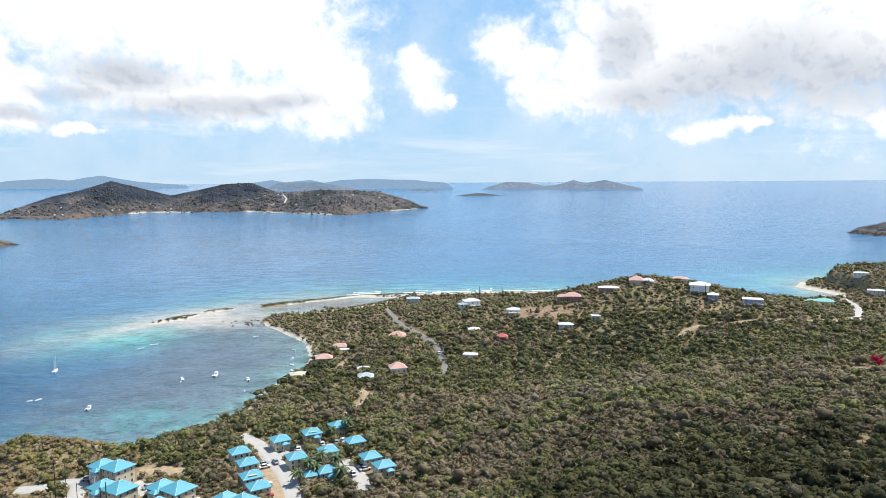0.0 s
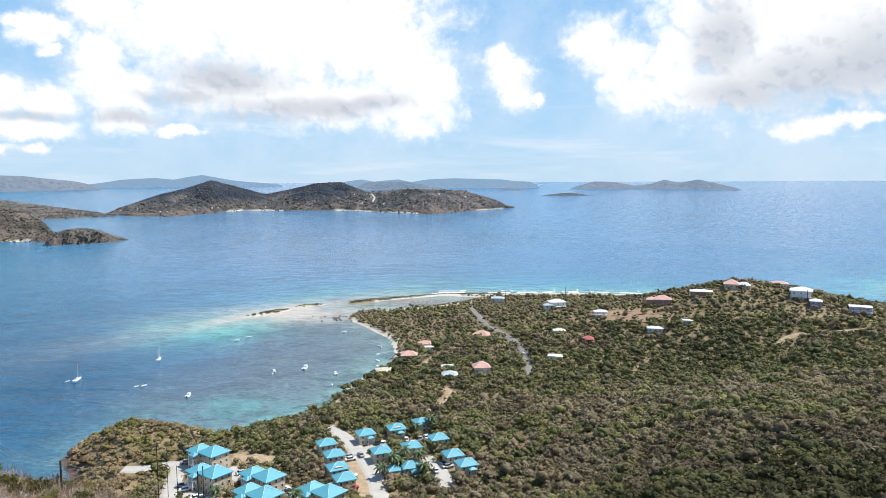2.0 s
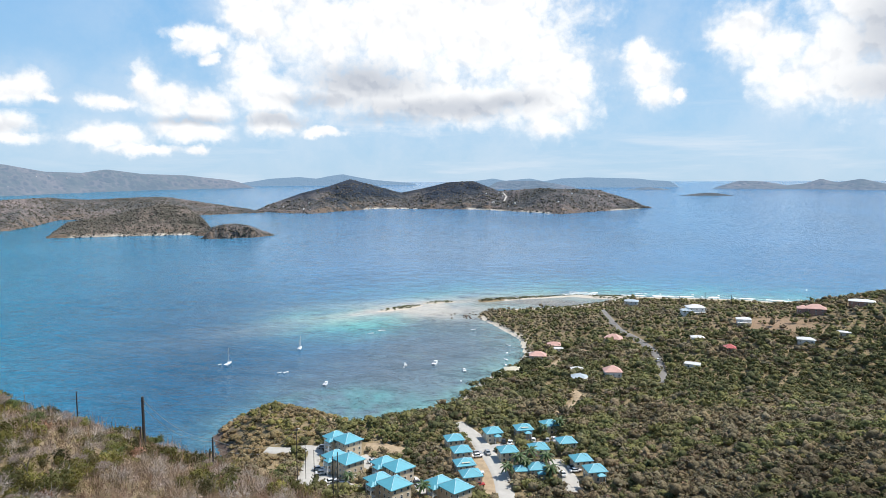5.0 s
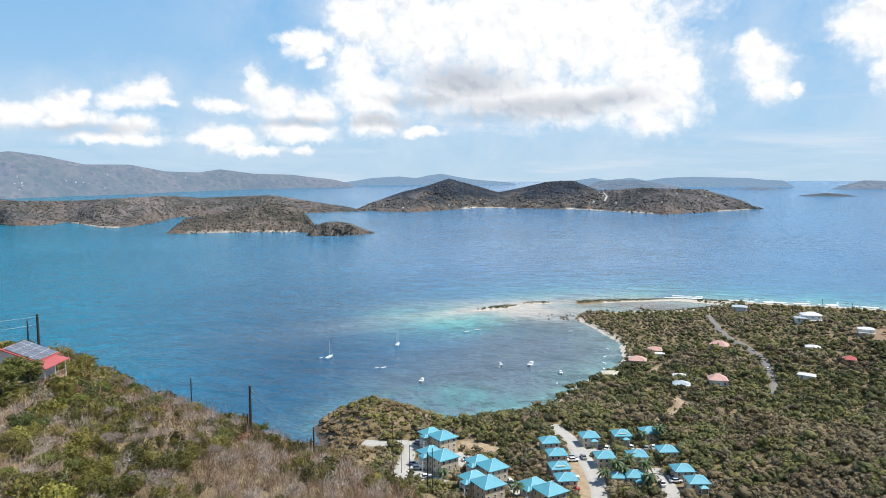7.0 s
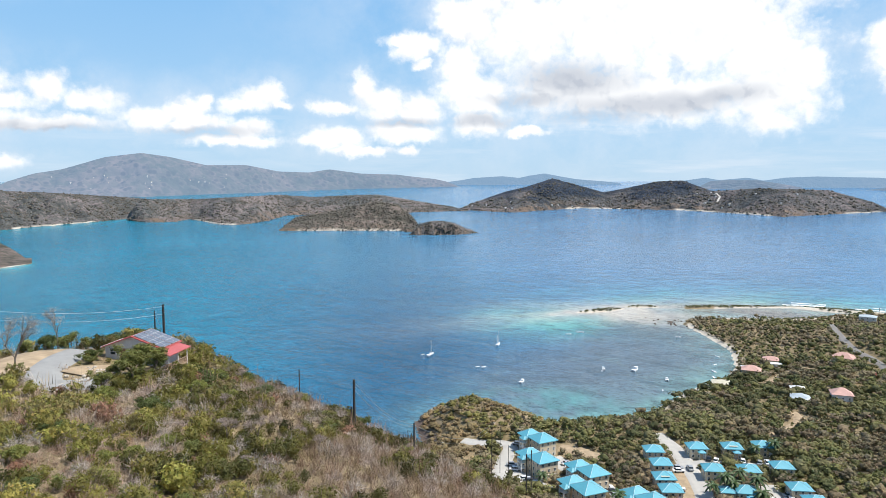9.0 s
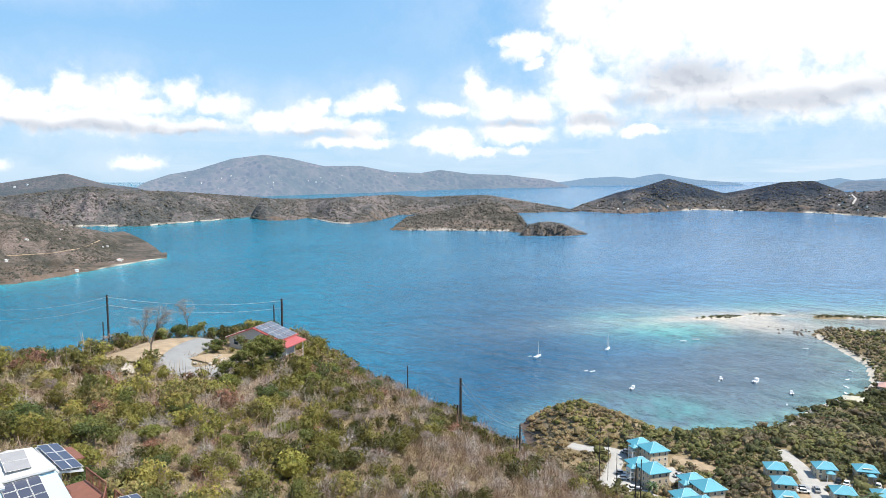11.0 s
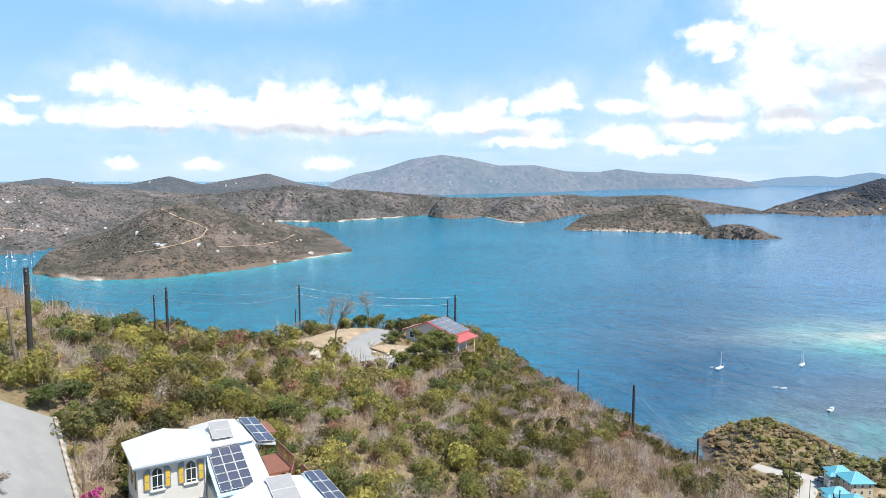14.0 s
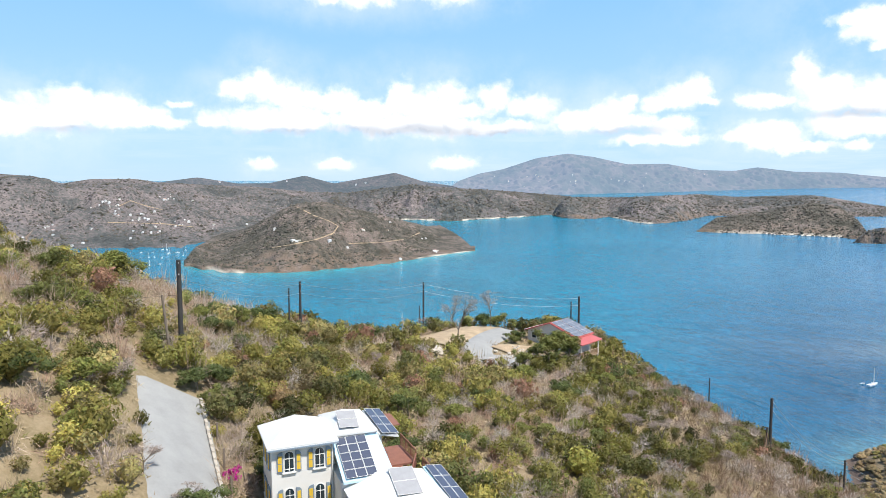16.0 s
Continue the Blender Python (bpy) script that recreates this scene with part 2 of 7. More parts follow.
def sea_paint(n, b):
    at = n.add("ShaderNodeTexCoord").outputs["Object"]
    tint = n.add("ShaderNodeAttribute", attribute_name="tint")
    wide = n.noise(at, 0.004, 5, 0.6, 0.5)
    reef = n.noise(at, 0.045, 7, 0.68, 0.8)
    k = n.span(wide, 0.3, 0.7, 0.88, 1.12, "LINEAR")
    col = n.mix(1.0, tint.outputs["Color"], n.add("ShaderNodeCombineColor", {0: k, 1: k, 2: k}).outputs[0], "MULTIPLY")
    # sea grass and sand patches where it is shallow
    patch = n.math("MULTIPLY", n.span(reef, 0.48, 0.6), tint.outputs["Alpha"])
    col = n.mix(n.math("MULTIPLY", patch, 0.55), col, (0.03, 0.07, 0.09, 1))
    pale = n.math("MULTIPLY", n.span(n.noise(at, 0.028, 6, 0.65, 1.0), 0.52, 0.66), tint.outputs["Alpha"])
    col = n.mix(n.math("MULTIPLY", pale, 0.6), col, (0.20, 0.31, 0.31, 1))
    squash = n.add("ShaderNodeMapping", {"Vector": at, "Rotation": (0, 0, radians(25)), "Scale": (0.55, 1.0, 1.0)}).outputs[0]
    # light and dark of crests and gusts put into the base colour, besides the bump
    crest = n.noise(squash, 0.42, 6, 0.7, 0.3)
    k = n.span(crest, 0.3, 0.7, 0.70, 1.30, "LINEAR")
    col = n.mix(1.0, col, n.add("ShaderNodeCombineColor", {0: k, 1: k, 2: k}).outputs[0], "MULTIPLY")
    gust = n.noise(squash, 0.075, 5, 0.62, 0.5)
    k = n.span(gust, 0.32, 0.68, 0.86, 1.14, "LINEAR")
    col = n.mix(1.0, col, n.add("ShaderNodeCombineColor", {0: k, 1: k, 2: k}).outputs[0], "MULTIPLY")
    n.put(b.inputs["Base Color"], col)
    n.put(b.inputs["Roughness"], 0.13)
    n.put(b.inputs["IOR"], 1.33)
    swell = n.noise(squash, 0.055, 3, 0.5, 0.6)
    chop = n.noise(squash, 0.35, 5, 0.65, 0.4)
    ripple = n.noise(at, 1.6, 3, 0.6)
    h = n.math("ADD", n.math("ADD", n.math("MULTIPLY", swell, 4.5), n.math("MULTIPLY", chop, 1.3)), n.math("MULTIPLY", ripple, 0.2))
    n.put(b.inputs["Normal"], n.add("ShaderNodeBump", {"Height": h, "Strength": 0.9, "Distance": 1.1}))


def soil_paint(n, b):
    at = n.add("ShaderNodeTexCoord").outputs["Object"]
    big, mid, fine = n.noise(at, 0.03, 5, 0.6), n.noise(at, 0.35, 5, 0.65), n.noise(at, 3.0, 5, 0.7)
    v = n.math("ADD", n.math("ADD", n.math("MULTIPLY", big, 0.4), n.math("MULTIPLY", mid, 0.35)), n.math("MULTIPLY", fine, 0.3))
    col = n.ramp(v, [(0.36, (0.14, 0.12, 0.06)), (0.5, (0.26, 0.205, 0.12)), (0.6, (0.35, 0.275, 0.175)), (0.72, (0.43, 0.35, 0.24))])
    tint = n.add("ShaderNodeAttribute", attribute_name="tint")
    k = n.span(fine, 0.25, 0.75, 0.8, 1.2, "LINEAR")
    own = n.mix(1.0, tint.outputs["Color"], n.add("ShaderNodeCombineColor", {0: k, 1: k, 2: k}).outputs[0], "MULTIPLY")
    n.put(b.inputs["Base Color"], n.mix(tint.outputs["Alpha"], col, own))
    n.put(b.inputs["Roughness"], 0.95)
    n.put(b.inputs["Specular IOR Level"], 0.1)
    n.put(b.inputs["Normal"], n.add("ShaderNodeBump", {"Height": n.math("ADD", mid, fine), "Strength": 0.7, "Distance": 0.3}))


M = {
    "sea": material("sea water", sea_paint),
    "soil": material("dry soil", soil_paint),
    "leaf": tinted("leaves", 0.6, 0.35, 1.2, 0.25, trans=0.33, gaps=6.5),
    "canopy": tinted("tree canopy", 0.75, 0.42, 1.5, 0.15, bump=0.75, trans=0.18),
    "twig": tinted("dry twigs", 0.9, 0.25, 2.0, 0.1),
    "bark": plain("bark", (0.2, 0.16, 0.12), 0.9, vary=0.3, scale=4),
    # bush and bush_dark: bluish distance haze mixed into the base colours
    "bush": scrubland("far bush with haze in its colour", dry=(0.29, 0.243, 0.232), green=(0.105, 0.112, 0.108)),
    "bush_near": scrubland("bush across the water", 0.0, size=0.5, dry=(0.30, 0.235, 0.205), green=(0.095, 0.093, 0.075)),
    "bush_dark": scrubland("island bush with haze in its colour", size=1.2, dry=(0.25, 0.21, 0.20), green=(0.085, 0.095, 0.10)),
    # haze_1 to haze_3 emit the blue of the air before them
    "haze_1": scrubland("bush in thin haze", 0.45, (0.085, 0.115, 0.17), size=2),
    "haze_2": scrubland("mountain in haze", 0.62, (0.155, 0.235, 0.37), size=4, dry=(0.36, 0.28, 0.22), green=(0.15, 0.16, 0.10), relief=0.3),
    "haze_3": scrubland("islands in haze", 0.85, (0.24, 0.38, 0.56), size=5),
    "rock": plain("sea cliff rock", (0.16, 0.125, 0.1), 0.9, vary=0.5, scale=0.08, bump=0.8),
    "blue_roof": plain("blue metal roof", (0.12, 0.42, 0.52), 0.5, vary=0.1, scale=0.5),
    "blue_trim": plain("pale blue trim", (0.45, 0.68, 0.76), 0.5, vary=0.06),
    "beige": plain("beige plaster", (0.66, 0.55, 0.40), 0.85, vary=0.1, scale=0.6),
    "white": plain("white paint", (0.8, 0.79, 0.76), 0.55, vary=0.05, scale=0.8),
    "grey_wall": plain("grey boards", (0.66, 0.65, 0.63), 0.7, vary=0.08),
    "glass": plain("window glass", (0.03, 0.045, 0.055), 0.08, vary=0.2, bump=0.0, spec=0.6),
    "red_roof": plain("red metal roof", (0.52, 0.13, 0.12), 0.45, vary=0.12, scale=0.5),
    "pink_roof": plain("faded pink roof", (0.64, 0.39, 0.33), 0.65, vary=0.18, scale=0.4),
    "white_roof": plain("white roof", (0.72, 0.72, 0.70), 0.5, vary=0.06, scale=0.4),
    "green_roof": plain("sea-green roof", (0.2, 0.52, 0.45), 0.5, vary=0.1, scale=0.4),
    "tan_roof": plain("weathered tan roof", (0.62, 0.58, 0.45), 0.7, vary=0.15, scale=0.4),
    "asphalt": plain("worn asphalt", (0.25, 0.235, 0.22), 0.9, vary=0.15, scale=0.3, bump=0.4),
    "concrete": plain("pale concrete", (0.50, 0.48, 0.44), 0.85, vary=0.14, scale=0.3, bump=0.4),
    "gravel": plain("gravel", (0.33, 0.33, 0.32), 0.95, vary=0.15, scale=0.5, bump=0.6),
    "dirt": plain("bare dirt", (0.42, 0.32, 0.21), 0.95, vary=0.38, scale=0.45, bump=1.0),
    "sand": plain("beach sand", (0.60, 0.53, 0.42), 0.95, vary=0.12, scale=0.2, bump=0.3),
    "foam": plain("surf foam", (0.75, 0.78, 0.78), 0.8, vary=0.1, scale=0.3, bump=0.5),
    "pole": plain("tarred pole", (0.05, 0.047, 0.045), 0.8, vary=0.25, scale=2),
    "old_wood": plain("weathered wood", (0.2, 0.16, 0.125), 0.85, vary=0.25, scale=2),
    "deck": plain("stained deck wood", (0.26, 0.115, 0.08), 0.7, vary=0.2, scale=2),
    "porch": plain("porch wood", (0.42, 0.30, 0.2), 0.7, vary=0.2, scale=2),
    "steel": plain("galvanised steel", (0.5, 0.51, 0.52), 0.4, 0.8, vary=0.1),
    "solar": plain("solar cells", (0.085, 0.098, 0.14), 0.16, vary=0.06, scale=0.4, bump=0.0, spec=0.5),
    # solar_pale: lighter base colour stands for sky mirrored in the modules
    "solar_pale": plain("solar cells with sky reflection in colour", (0.17, 0.19, 0.23), 0.3, vary=0.15, scale=1, bump=0.0, spec=0.5),
    "solar_grey": plain("light grey solar cells", (0.36, 0.36, 0.37), 0.4, vary=0.12, scale=2, bump=0.0),
    "yellow": plain("yellow shutter paint", (0.80, 0.52, 0.06), 0.5, vary=0.08),
    "grey_blue": plain("blue-grey frame paint", (0.24, 0.30, 0.36), 0.5, vary=0.08),
    "light_blue": plain("light blue painted roof", (0.50, 0.70, 0.80), 0.55, vary=0.06, scale=0.5),
    "villa": plain("white villa plaster", (0.78, 0.75, 0.70), 0.8, vary=0.05, scale=0.7),
    "hull": plain("white gelcoat", (0.82, 0.83, 0.84), 0.25, vary=0.04),
    "tyre": plain("black rubber", (0.02, 0.02, 0.02), 0.8, vary=0.2),
    "dark": plain("dark paint", (0.03, 0.032, 0.036), 0.35, vary=0.2),
    "silver": plain("silver car paint", (0.45, 0.46, 0.47), 0.3, 0.4, vary=0.05),
    "red": plain("red car paint", (0.42, 0.04, 0.035), 0.3, vary=0.05),
    "stone": plain("pale field stone", (0.52, 0.47, 0.40), 0.9, vary=0.25, scale=1.2, bump=0.6),
    "magenta": plain("magenta flowers", (0.62, 0.05, 0.36), 0.7, vary=0.2, scale=3),
}


# ---- mesh helpers ----
def mesh_of(name, verts, faces, mats, smooth=False, tint=None):
    me = bpy.data.meshes.new(name)
    me.from_pydata([tuple(v) for v in verts] if not isinstance(verts, np.ndarray) else verts.tolist(), [], faces if isinstance(faces, list) else faces.tolist())
    for m in (mats if isinstance(mats, (list, tuple)) else [mats]):
        me.materials.append(m)
    if tint is not None:
        a = me.attributes.new("tint", "FLOAT_COLOR", "POINT")
        a.data.foreach_set("color", np.asarray(tint, dtype=np.float32).ravel())
    if smooth:
        me.polygons.foreach_set("use_smooth", [True] * len(me.polygons))
    me.update()
    return me


def part(name, bm, mat, parent, label=""):
    """Link a bmesh as one mesh object under a thing or a part."""
    me = bpy.data.meshes.new(name)
    bmesh.ops.recalc_face_normals(bm, faces=bm.faces)
    bm.to_mesh(me)
    bm.free()
    for m in (mat if isinstance(mat, (list, tuple)) else [mat]):
        me.materials.append(m)
    ob = new(name, me)
    ob.parent = parent
    return tagged(ob, label) if label else ob


def share(name, me, parent, m=None):
    """One more piece on a mesh that is already there."""
    ob = new(name, me)
    ob.parent = parent
    if m is not None:
        ob.matrix_local = m
    return ob


def thing(name, m, label, category, group="", kind=""):
    e = new(name)
    e.empty_display_size = 0.5
    e.matrix_world = m
    return tagged(e, label, category, group, kind)


def add_box(bm, lo, hi, bevel=0.0):
    c = [(a + b) / 2 for a, b in zip(lo, hi)]
    s = [b - a for a, b in zip(lo, hi)]
    r = bmesh.ops.create_cube(bm, size=1.0, matrix=Matrix.Translation(c) @ Matrix.Diagonal((*s, 1)))
    if bevel:
        edges = list({e for v in r["verts"] for e in v.link_edges})
        bmesh.ops.bevel(bm, geom=edges, offset=bevel, segments=1, affect="EDGES")
    return bm


def box(lo, hi, bevel=0.0):
    return add_box(bmesh.new(), lo, hi, bevel)


def add_rod(bm, a, b, r1, r2=None, sides=8):
    a, b = Vector(a), Vector(b)
    d = b - a
    q = d.to_track_quat("Z", "Y").to_matrix().to_4x4()
    bmesh.ops.create_cone(bm, cap_ends=True, segments=sides, radius1=r1, radius2=r1 if r2 is None else r2, depth=d.length,
                          matrix=Matrix.Translation((a + b) / 2) @ q)
    return bm


def rod(a, b, r1, r2=None, sides=8):
    return add_rod(bmesh.new(), a, b, r1, r2, sides)


def poly(bm, pts):
    return bm.faces.new([bm.verts.new(p) for p in pts])


def slab(outline, thick):
    """A flat piece: the outline's corners in space, with thickness downwards."""
    bm = bmesh.new()
    f = poly(bm, outline)
    r = bmesh.ops.extrude_face_region(bm, geom=[f])
    for v in r["geom"]:
        if isinstance(v, bmesh.types.BMVert):
            v.co.z -= thick
    return bm


# ---- the lie of the land ----
# far things are drawn closer in, along the sight line, so that all the distance fits within 4.8 km
NEAR, REACH = 1300.0, 4800.0


def drawn_in(d):
    """Flat water as far as NEAR, then a sheet that climbs evenly to the horizon at REACH."""
    d = np.asarray(d, float)
    return np.where(d < NEAR, d, d * REACH / (REACH - NEAR + d))


def far_place(az, d, z):
    """World places for azimuths in degrees, true distances and true heights."""
    a, r = np.radians(az), drawn_in(d)
    return np.stack([-np.sin(a) * r, np.cos(a) * r, EYE + (np.asarray(z, float) - EYE) * r / np.asarray(d, float)], -1)


COAST_WEST = [(-560, -420), (-430, -230), (-320, -90), (-235, 0), (-212, 60), (-196, 115), (-172, 160), (-160, 205), (-172, 236)]
COAST_BAY = [(-193, 258), (-197, 280), (-188, 297), (-172, 300), (-156, 295), (-140, 292), (-119, 311), (-106, 328), (-103, 357),
             (-95, 399), (-87, 425), (-88, 447), (-100, 491), (-124, 526), (-153, 566), (-152, 590), (-120, 614), (-85, 634), (-60, 662)]
COAST_SPIT = [(-42, 688), (-90, 691), (-130, 664), (-168, 634), (-173, 645), (-130, 676), (-86, 703), (-21, 711), (68, 722), (125, 712)]
COAST_EAST = [(200, 690), (262, 655), (320, 634), (378, 650), (394, 690), (382, 745), (415, 795), (520, 840), (760, 900), (900, 300), (900, -420)]
COAST = np.array(COAST_WEST + COAST_BAY + COAST_SPIT + COAST_EAST, float)
# far shores: azimuth and distance of the waterline
PENINSULA_SHORE = [(88.6, 990), (87.6, 963), (85.5, 910), (81.1, 880), (78.4, 893), (74.7, 932), (71.9, 973), (68.5, 1060), (65.3, 1138)]
RIDGE_SHORE = [(78, 2100), (70.8, 2040), (67, 1976), (61.7, 2218), (58.3, 2430), (55.5, 2480)]
ISLETS = [(-229, 583, 26, 6, 58), (-205, 622, 17, 4.5, 35)]   # sand cays off the spit: x, y, half length, half width, turn


def inland(x, y):
    """Metres from the shore, positive on land."""
    x, y = np.asarray(x, float), np.asarray(y, float)
    best, inside = np.full(x.shape, 1e9), np.zeros(x.shape, bool)
    for (ax, ay), (bx, by) in zip(COAST, np.roll(COAST, -1, 0)):
        dx, dy = bx - ax, by - ay
        k = np.clip(((x - ax) * dx + (y - ay) * dy) / (dx * dx + dy * dy), 0, 1)
        best = np.minimum(best, np.hypot(x - ax - k * dx, y - ay - k * dy))
        if ay != by:
            cross = (ay > y) != (by > y)
            inside ^= cross & (x < (y - ay) / (by - ay) * dx + ax)
    return np.where(inside, best, -best)


def on_islet(x, y):
    best = np.full(np.shape(x), -1e9)
    for cx, cy, a, b, turn in ISLETS:
        c, s = math.cos(radians(turn)), math.sin(radians(turn))
        u, v = (x - cx) * c + (y - cy) * s, -(x - cx) * s + (y - cy) * c
        best = np.maximum(best, (1 - np.sqrt((u / a) ** 2 + (v / b) ** 2)) * b)
    return best


# spot heights of the hillside, of the plain and of the eastern ridge
HEIGHTS_HILL = [(-88, -16, 105.5), (-94, -6, 102.5), (-90, 8, 94.5), (-112, 27, 88.5), (-119, 39, 86.4), (-96, 43, 86), (-126, 56, 84.6), (-119, 74, 83), (-106, 64, 85.2), (-113, 82, 81), (-104, 91, 73),
                (-88, 98, 67.5), (-99, 132, 49.5), (-103, 159, 34), (-107, 188, 17), (-56, 11, 88), (-50, -3, 96), (-66, -0.5, 96), (-75, 1.5, 97.3), (-70, 15, 91), (-42, 30, 86), (-52, 60, 80.5), (-78, 42, 86),
                (-84, 124, 50), (-88, 156, 29), (0, 0, 80), (0, 60, 63), (0, -100, 124), (-100, -110, 134), (110, -80, 104), (-190, -130, 110), (-160, 60, 52), (-145, 120, 30)]
HEIGHTS_PLAIN = [(55, 150, 40), (70, 261, 30), (120, 207, 41), (150, 120, 56), (163, 255, 40), (270, 150, 68), (26, 188, 26), (-2, 222, 11),
                 (-45, 250, 9), (-100, 240, 9), (-125, 222, 9), (103, 386, 15), (0, 380, 9), (-50, 480, 5), (-80, 420, 3), (-110, 560, 2), (0, 600, 8), (-168, 274, 11), (-178, 284, 9.5)]
HEIGHTS_EAST = [(60, 476, 24), (19, 520, 20), (154, 517, 42), (195, 500, 36), (207, 455, 33), (129, 530, 37), (90, 500, 27), (68, 560, 20),
                (220, 415, 30), (257, 428, 27), (330, 500, 12), (480, 740, 24), (560, 560, 30), (500, 200, 70), (125, 640, 6), (200, 600, 20), (300, 560, 14)]
SPOTS = np.array(HEIGHTS_HILL + HEIGHTS_PLAIN + HEIGHTS_EAST, float)


def plate(r2):
    return r2 * np.log(r2 + 1e-6) * 0.5


def bend_plate():
    n = len(SPOTS)
    k = plate(((SPOTS[:, None, :2] - SPOTS[None, :, :2]) ** 2).sum(-1) / 1e4) + np.eye(n) * 0.002
    p = np.c_[np.ones(n), SPOTS[:, :2] / 100]
    a = np.block([[k, p], [p.T, np.zeros((3, 3))]])
    return np.linalg.solve(a, np.r_[SPOTS[:, 2], 0, 0, 0])


PLATE = bend_plate()


def waves(x, y, size, seed):
    """Cheap smooth unevenness, -1 to 1."""
    rng = np.random.RandomState(seed)
    out = np.zeros(np.shape(x))
    for k in range(9):
        a, ph, s = rng.rand() * math.tau, rng.rand() * math.tau, size * (0.5 + rng.rand() * 1.2)
        out += np.sin((x * math.cos(a) + y * math.sin(a)) * math.tau / s + ph)
    return out / 4.0


def ground_z(x, y):
    x, y = np.asarray(x, float), np.asarray(y, float)
    flat_x, flat_y = np.atleast_1d(x).ravel(), np.atleast_1d(y).ravel()
    z = np.full(flat_x.shape, PLATE[-3]) + flat_x / 100 * PLATE[-2] + flat_y / 100 * PLATE[-1]
    for (sx, sy, _), w in zip(SPOTS, PLATE):
        z = z + w * plate(((flat_x - sx) ** 2 + (flat_y - sy) ** 2) / 1e4)
    z = z + waves(flat_x, flat_y, 45, 3) * np.clip(z / 60, 0, 1) * 0.9
    d = inland(flat_x, flat_y)
    shore = np.where(flat_x < -140, 0.5, 0.16)
    z = np.minimum(np.maximum(z, 1.2), 0.25 + np.maximum(d, 0) * shore + np.maximum(d - 25, 0) * 1.5)
    z = np.where(d < 0, np.maximum(-0.3 + d * 0.12, -6), z)
    z = np.maximum(z, np.where(on_islet(flat_x, flat_y) > -4, np.minimum(on_islet(flat_x, flat_y) * 0.25, 0.9), -6))
    return z.reshape(np.shape(x)) if np.shape(x) else float(z[0])


def build_ground():
    step = 3.0
    xs, ys = np.arange(-330, 480, step), np.arange(-150, 780, step)
    gx, gy = np.meshgrid(xs, ys)
    gz = ground_z(gx, gy)
    d = inland(gx, gy)
    v = np.stack([gx, gy, gz], -1).reshape(-1, 3)
    nx, ny = len(xs), len(ys)
    i = (np.arange(ny - 1)[:, None] * nx + np.arange(nx - 1)[None]).ravel()
    faces = np.stack([i, i + 1, i + nx + 1, i + nx], 1)
    keep = np.maximum.reduce([gz.ravel()[faces[:, k]] for k in range(4)]) > -2.5
    # own colours: sand along the shore, rock under the headlands
    tint = np.zeros((len(v), 4))
    sandy = np.clip(1 - d.ravel() / np.where(v[:, 1] > 600, 16, 8), 0, 1) * (v[:, 0] > -150) + (on_islet(v[:, 0], v[:, 1]) > -3)
    rocky = np.clip(1 - d.ravel() / 10, 0, 1) * (v[:, 0] <= -150) * (v[:, 1] < 420)
    tint[:, :3] = np.where(rocky[:, None] > 0, (0.17, 0.125, 0.1), (0.62, 0.56, 0.47))
    tint[:, 3] = np.clip(np.maximum(sandy, rocky) * 1.6, 0, 1)
    # bare ground on the hill with villas above the beach
    bare = np.exp(-(((v[:, 0] - 66) / 30) ** 2 + ((v[:, 1] - 478) / 26) ** 2)) * 1.1
    more = bare > tint[:, 3]
    tint[more, :3] = (0.34, 0.24, 0.16)
    tint[:, 3] = np.clip(np.maximum(tint[:, 3], bare), 0, 1)
    ob = new("ground", mesh_of("ground", v, faces[keep], M["soil"], True, tint))
    tagged(ob, "dry brown hillside, wooded plain and sandy shore", "ground", kind="structure")
    # the hill goes on behind and beside
    xs2, ys2 = np.linspace(-900, 1200, 43), np.linspace(-900, 900, 37)
    gx, gy = np.meshgrid(xs2, ys2)
    inner = (gx > -320) & (gx < 470) & (gy > -140) & (gy < 770)
    gz = np.where(inner, -40, np.minimum(ground_z(gx, gy) - 1.5, 160))
    v = np.stack([gx, gy, gz], -1).reshape(-1, 3)
    i = (np.arange(36)[:, None] * 43 + np.arange(42)[None]).ravel()
    faces = np.stack([i, i + 1, i + 44, i + 43], 1)
    t = np.zeros((len(v), 4))
    ob = new("hinterland", mesh_of("hinterland", v, faces, M["bush_near"], True, t))
    tagged(ob, "bush-covered hills behind the bay", "ground", kind="structure")


build_ground()


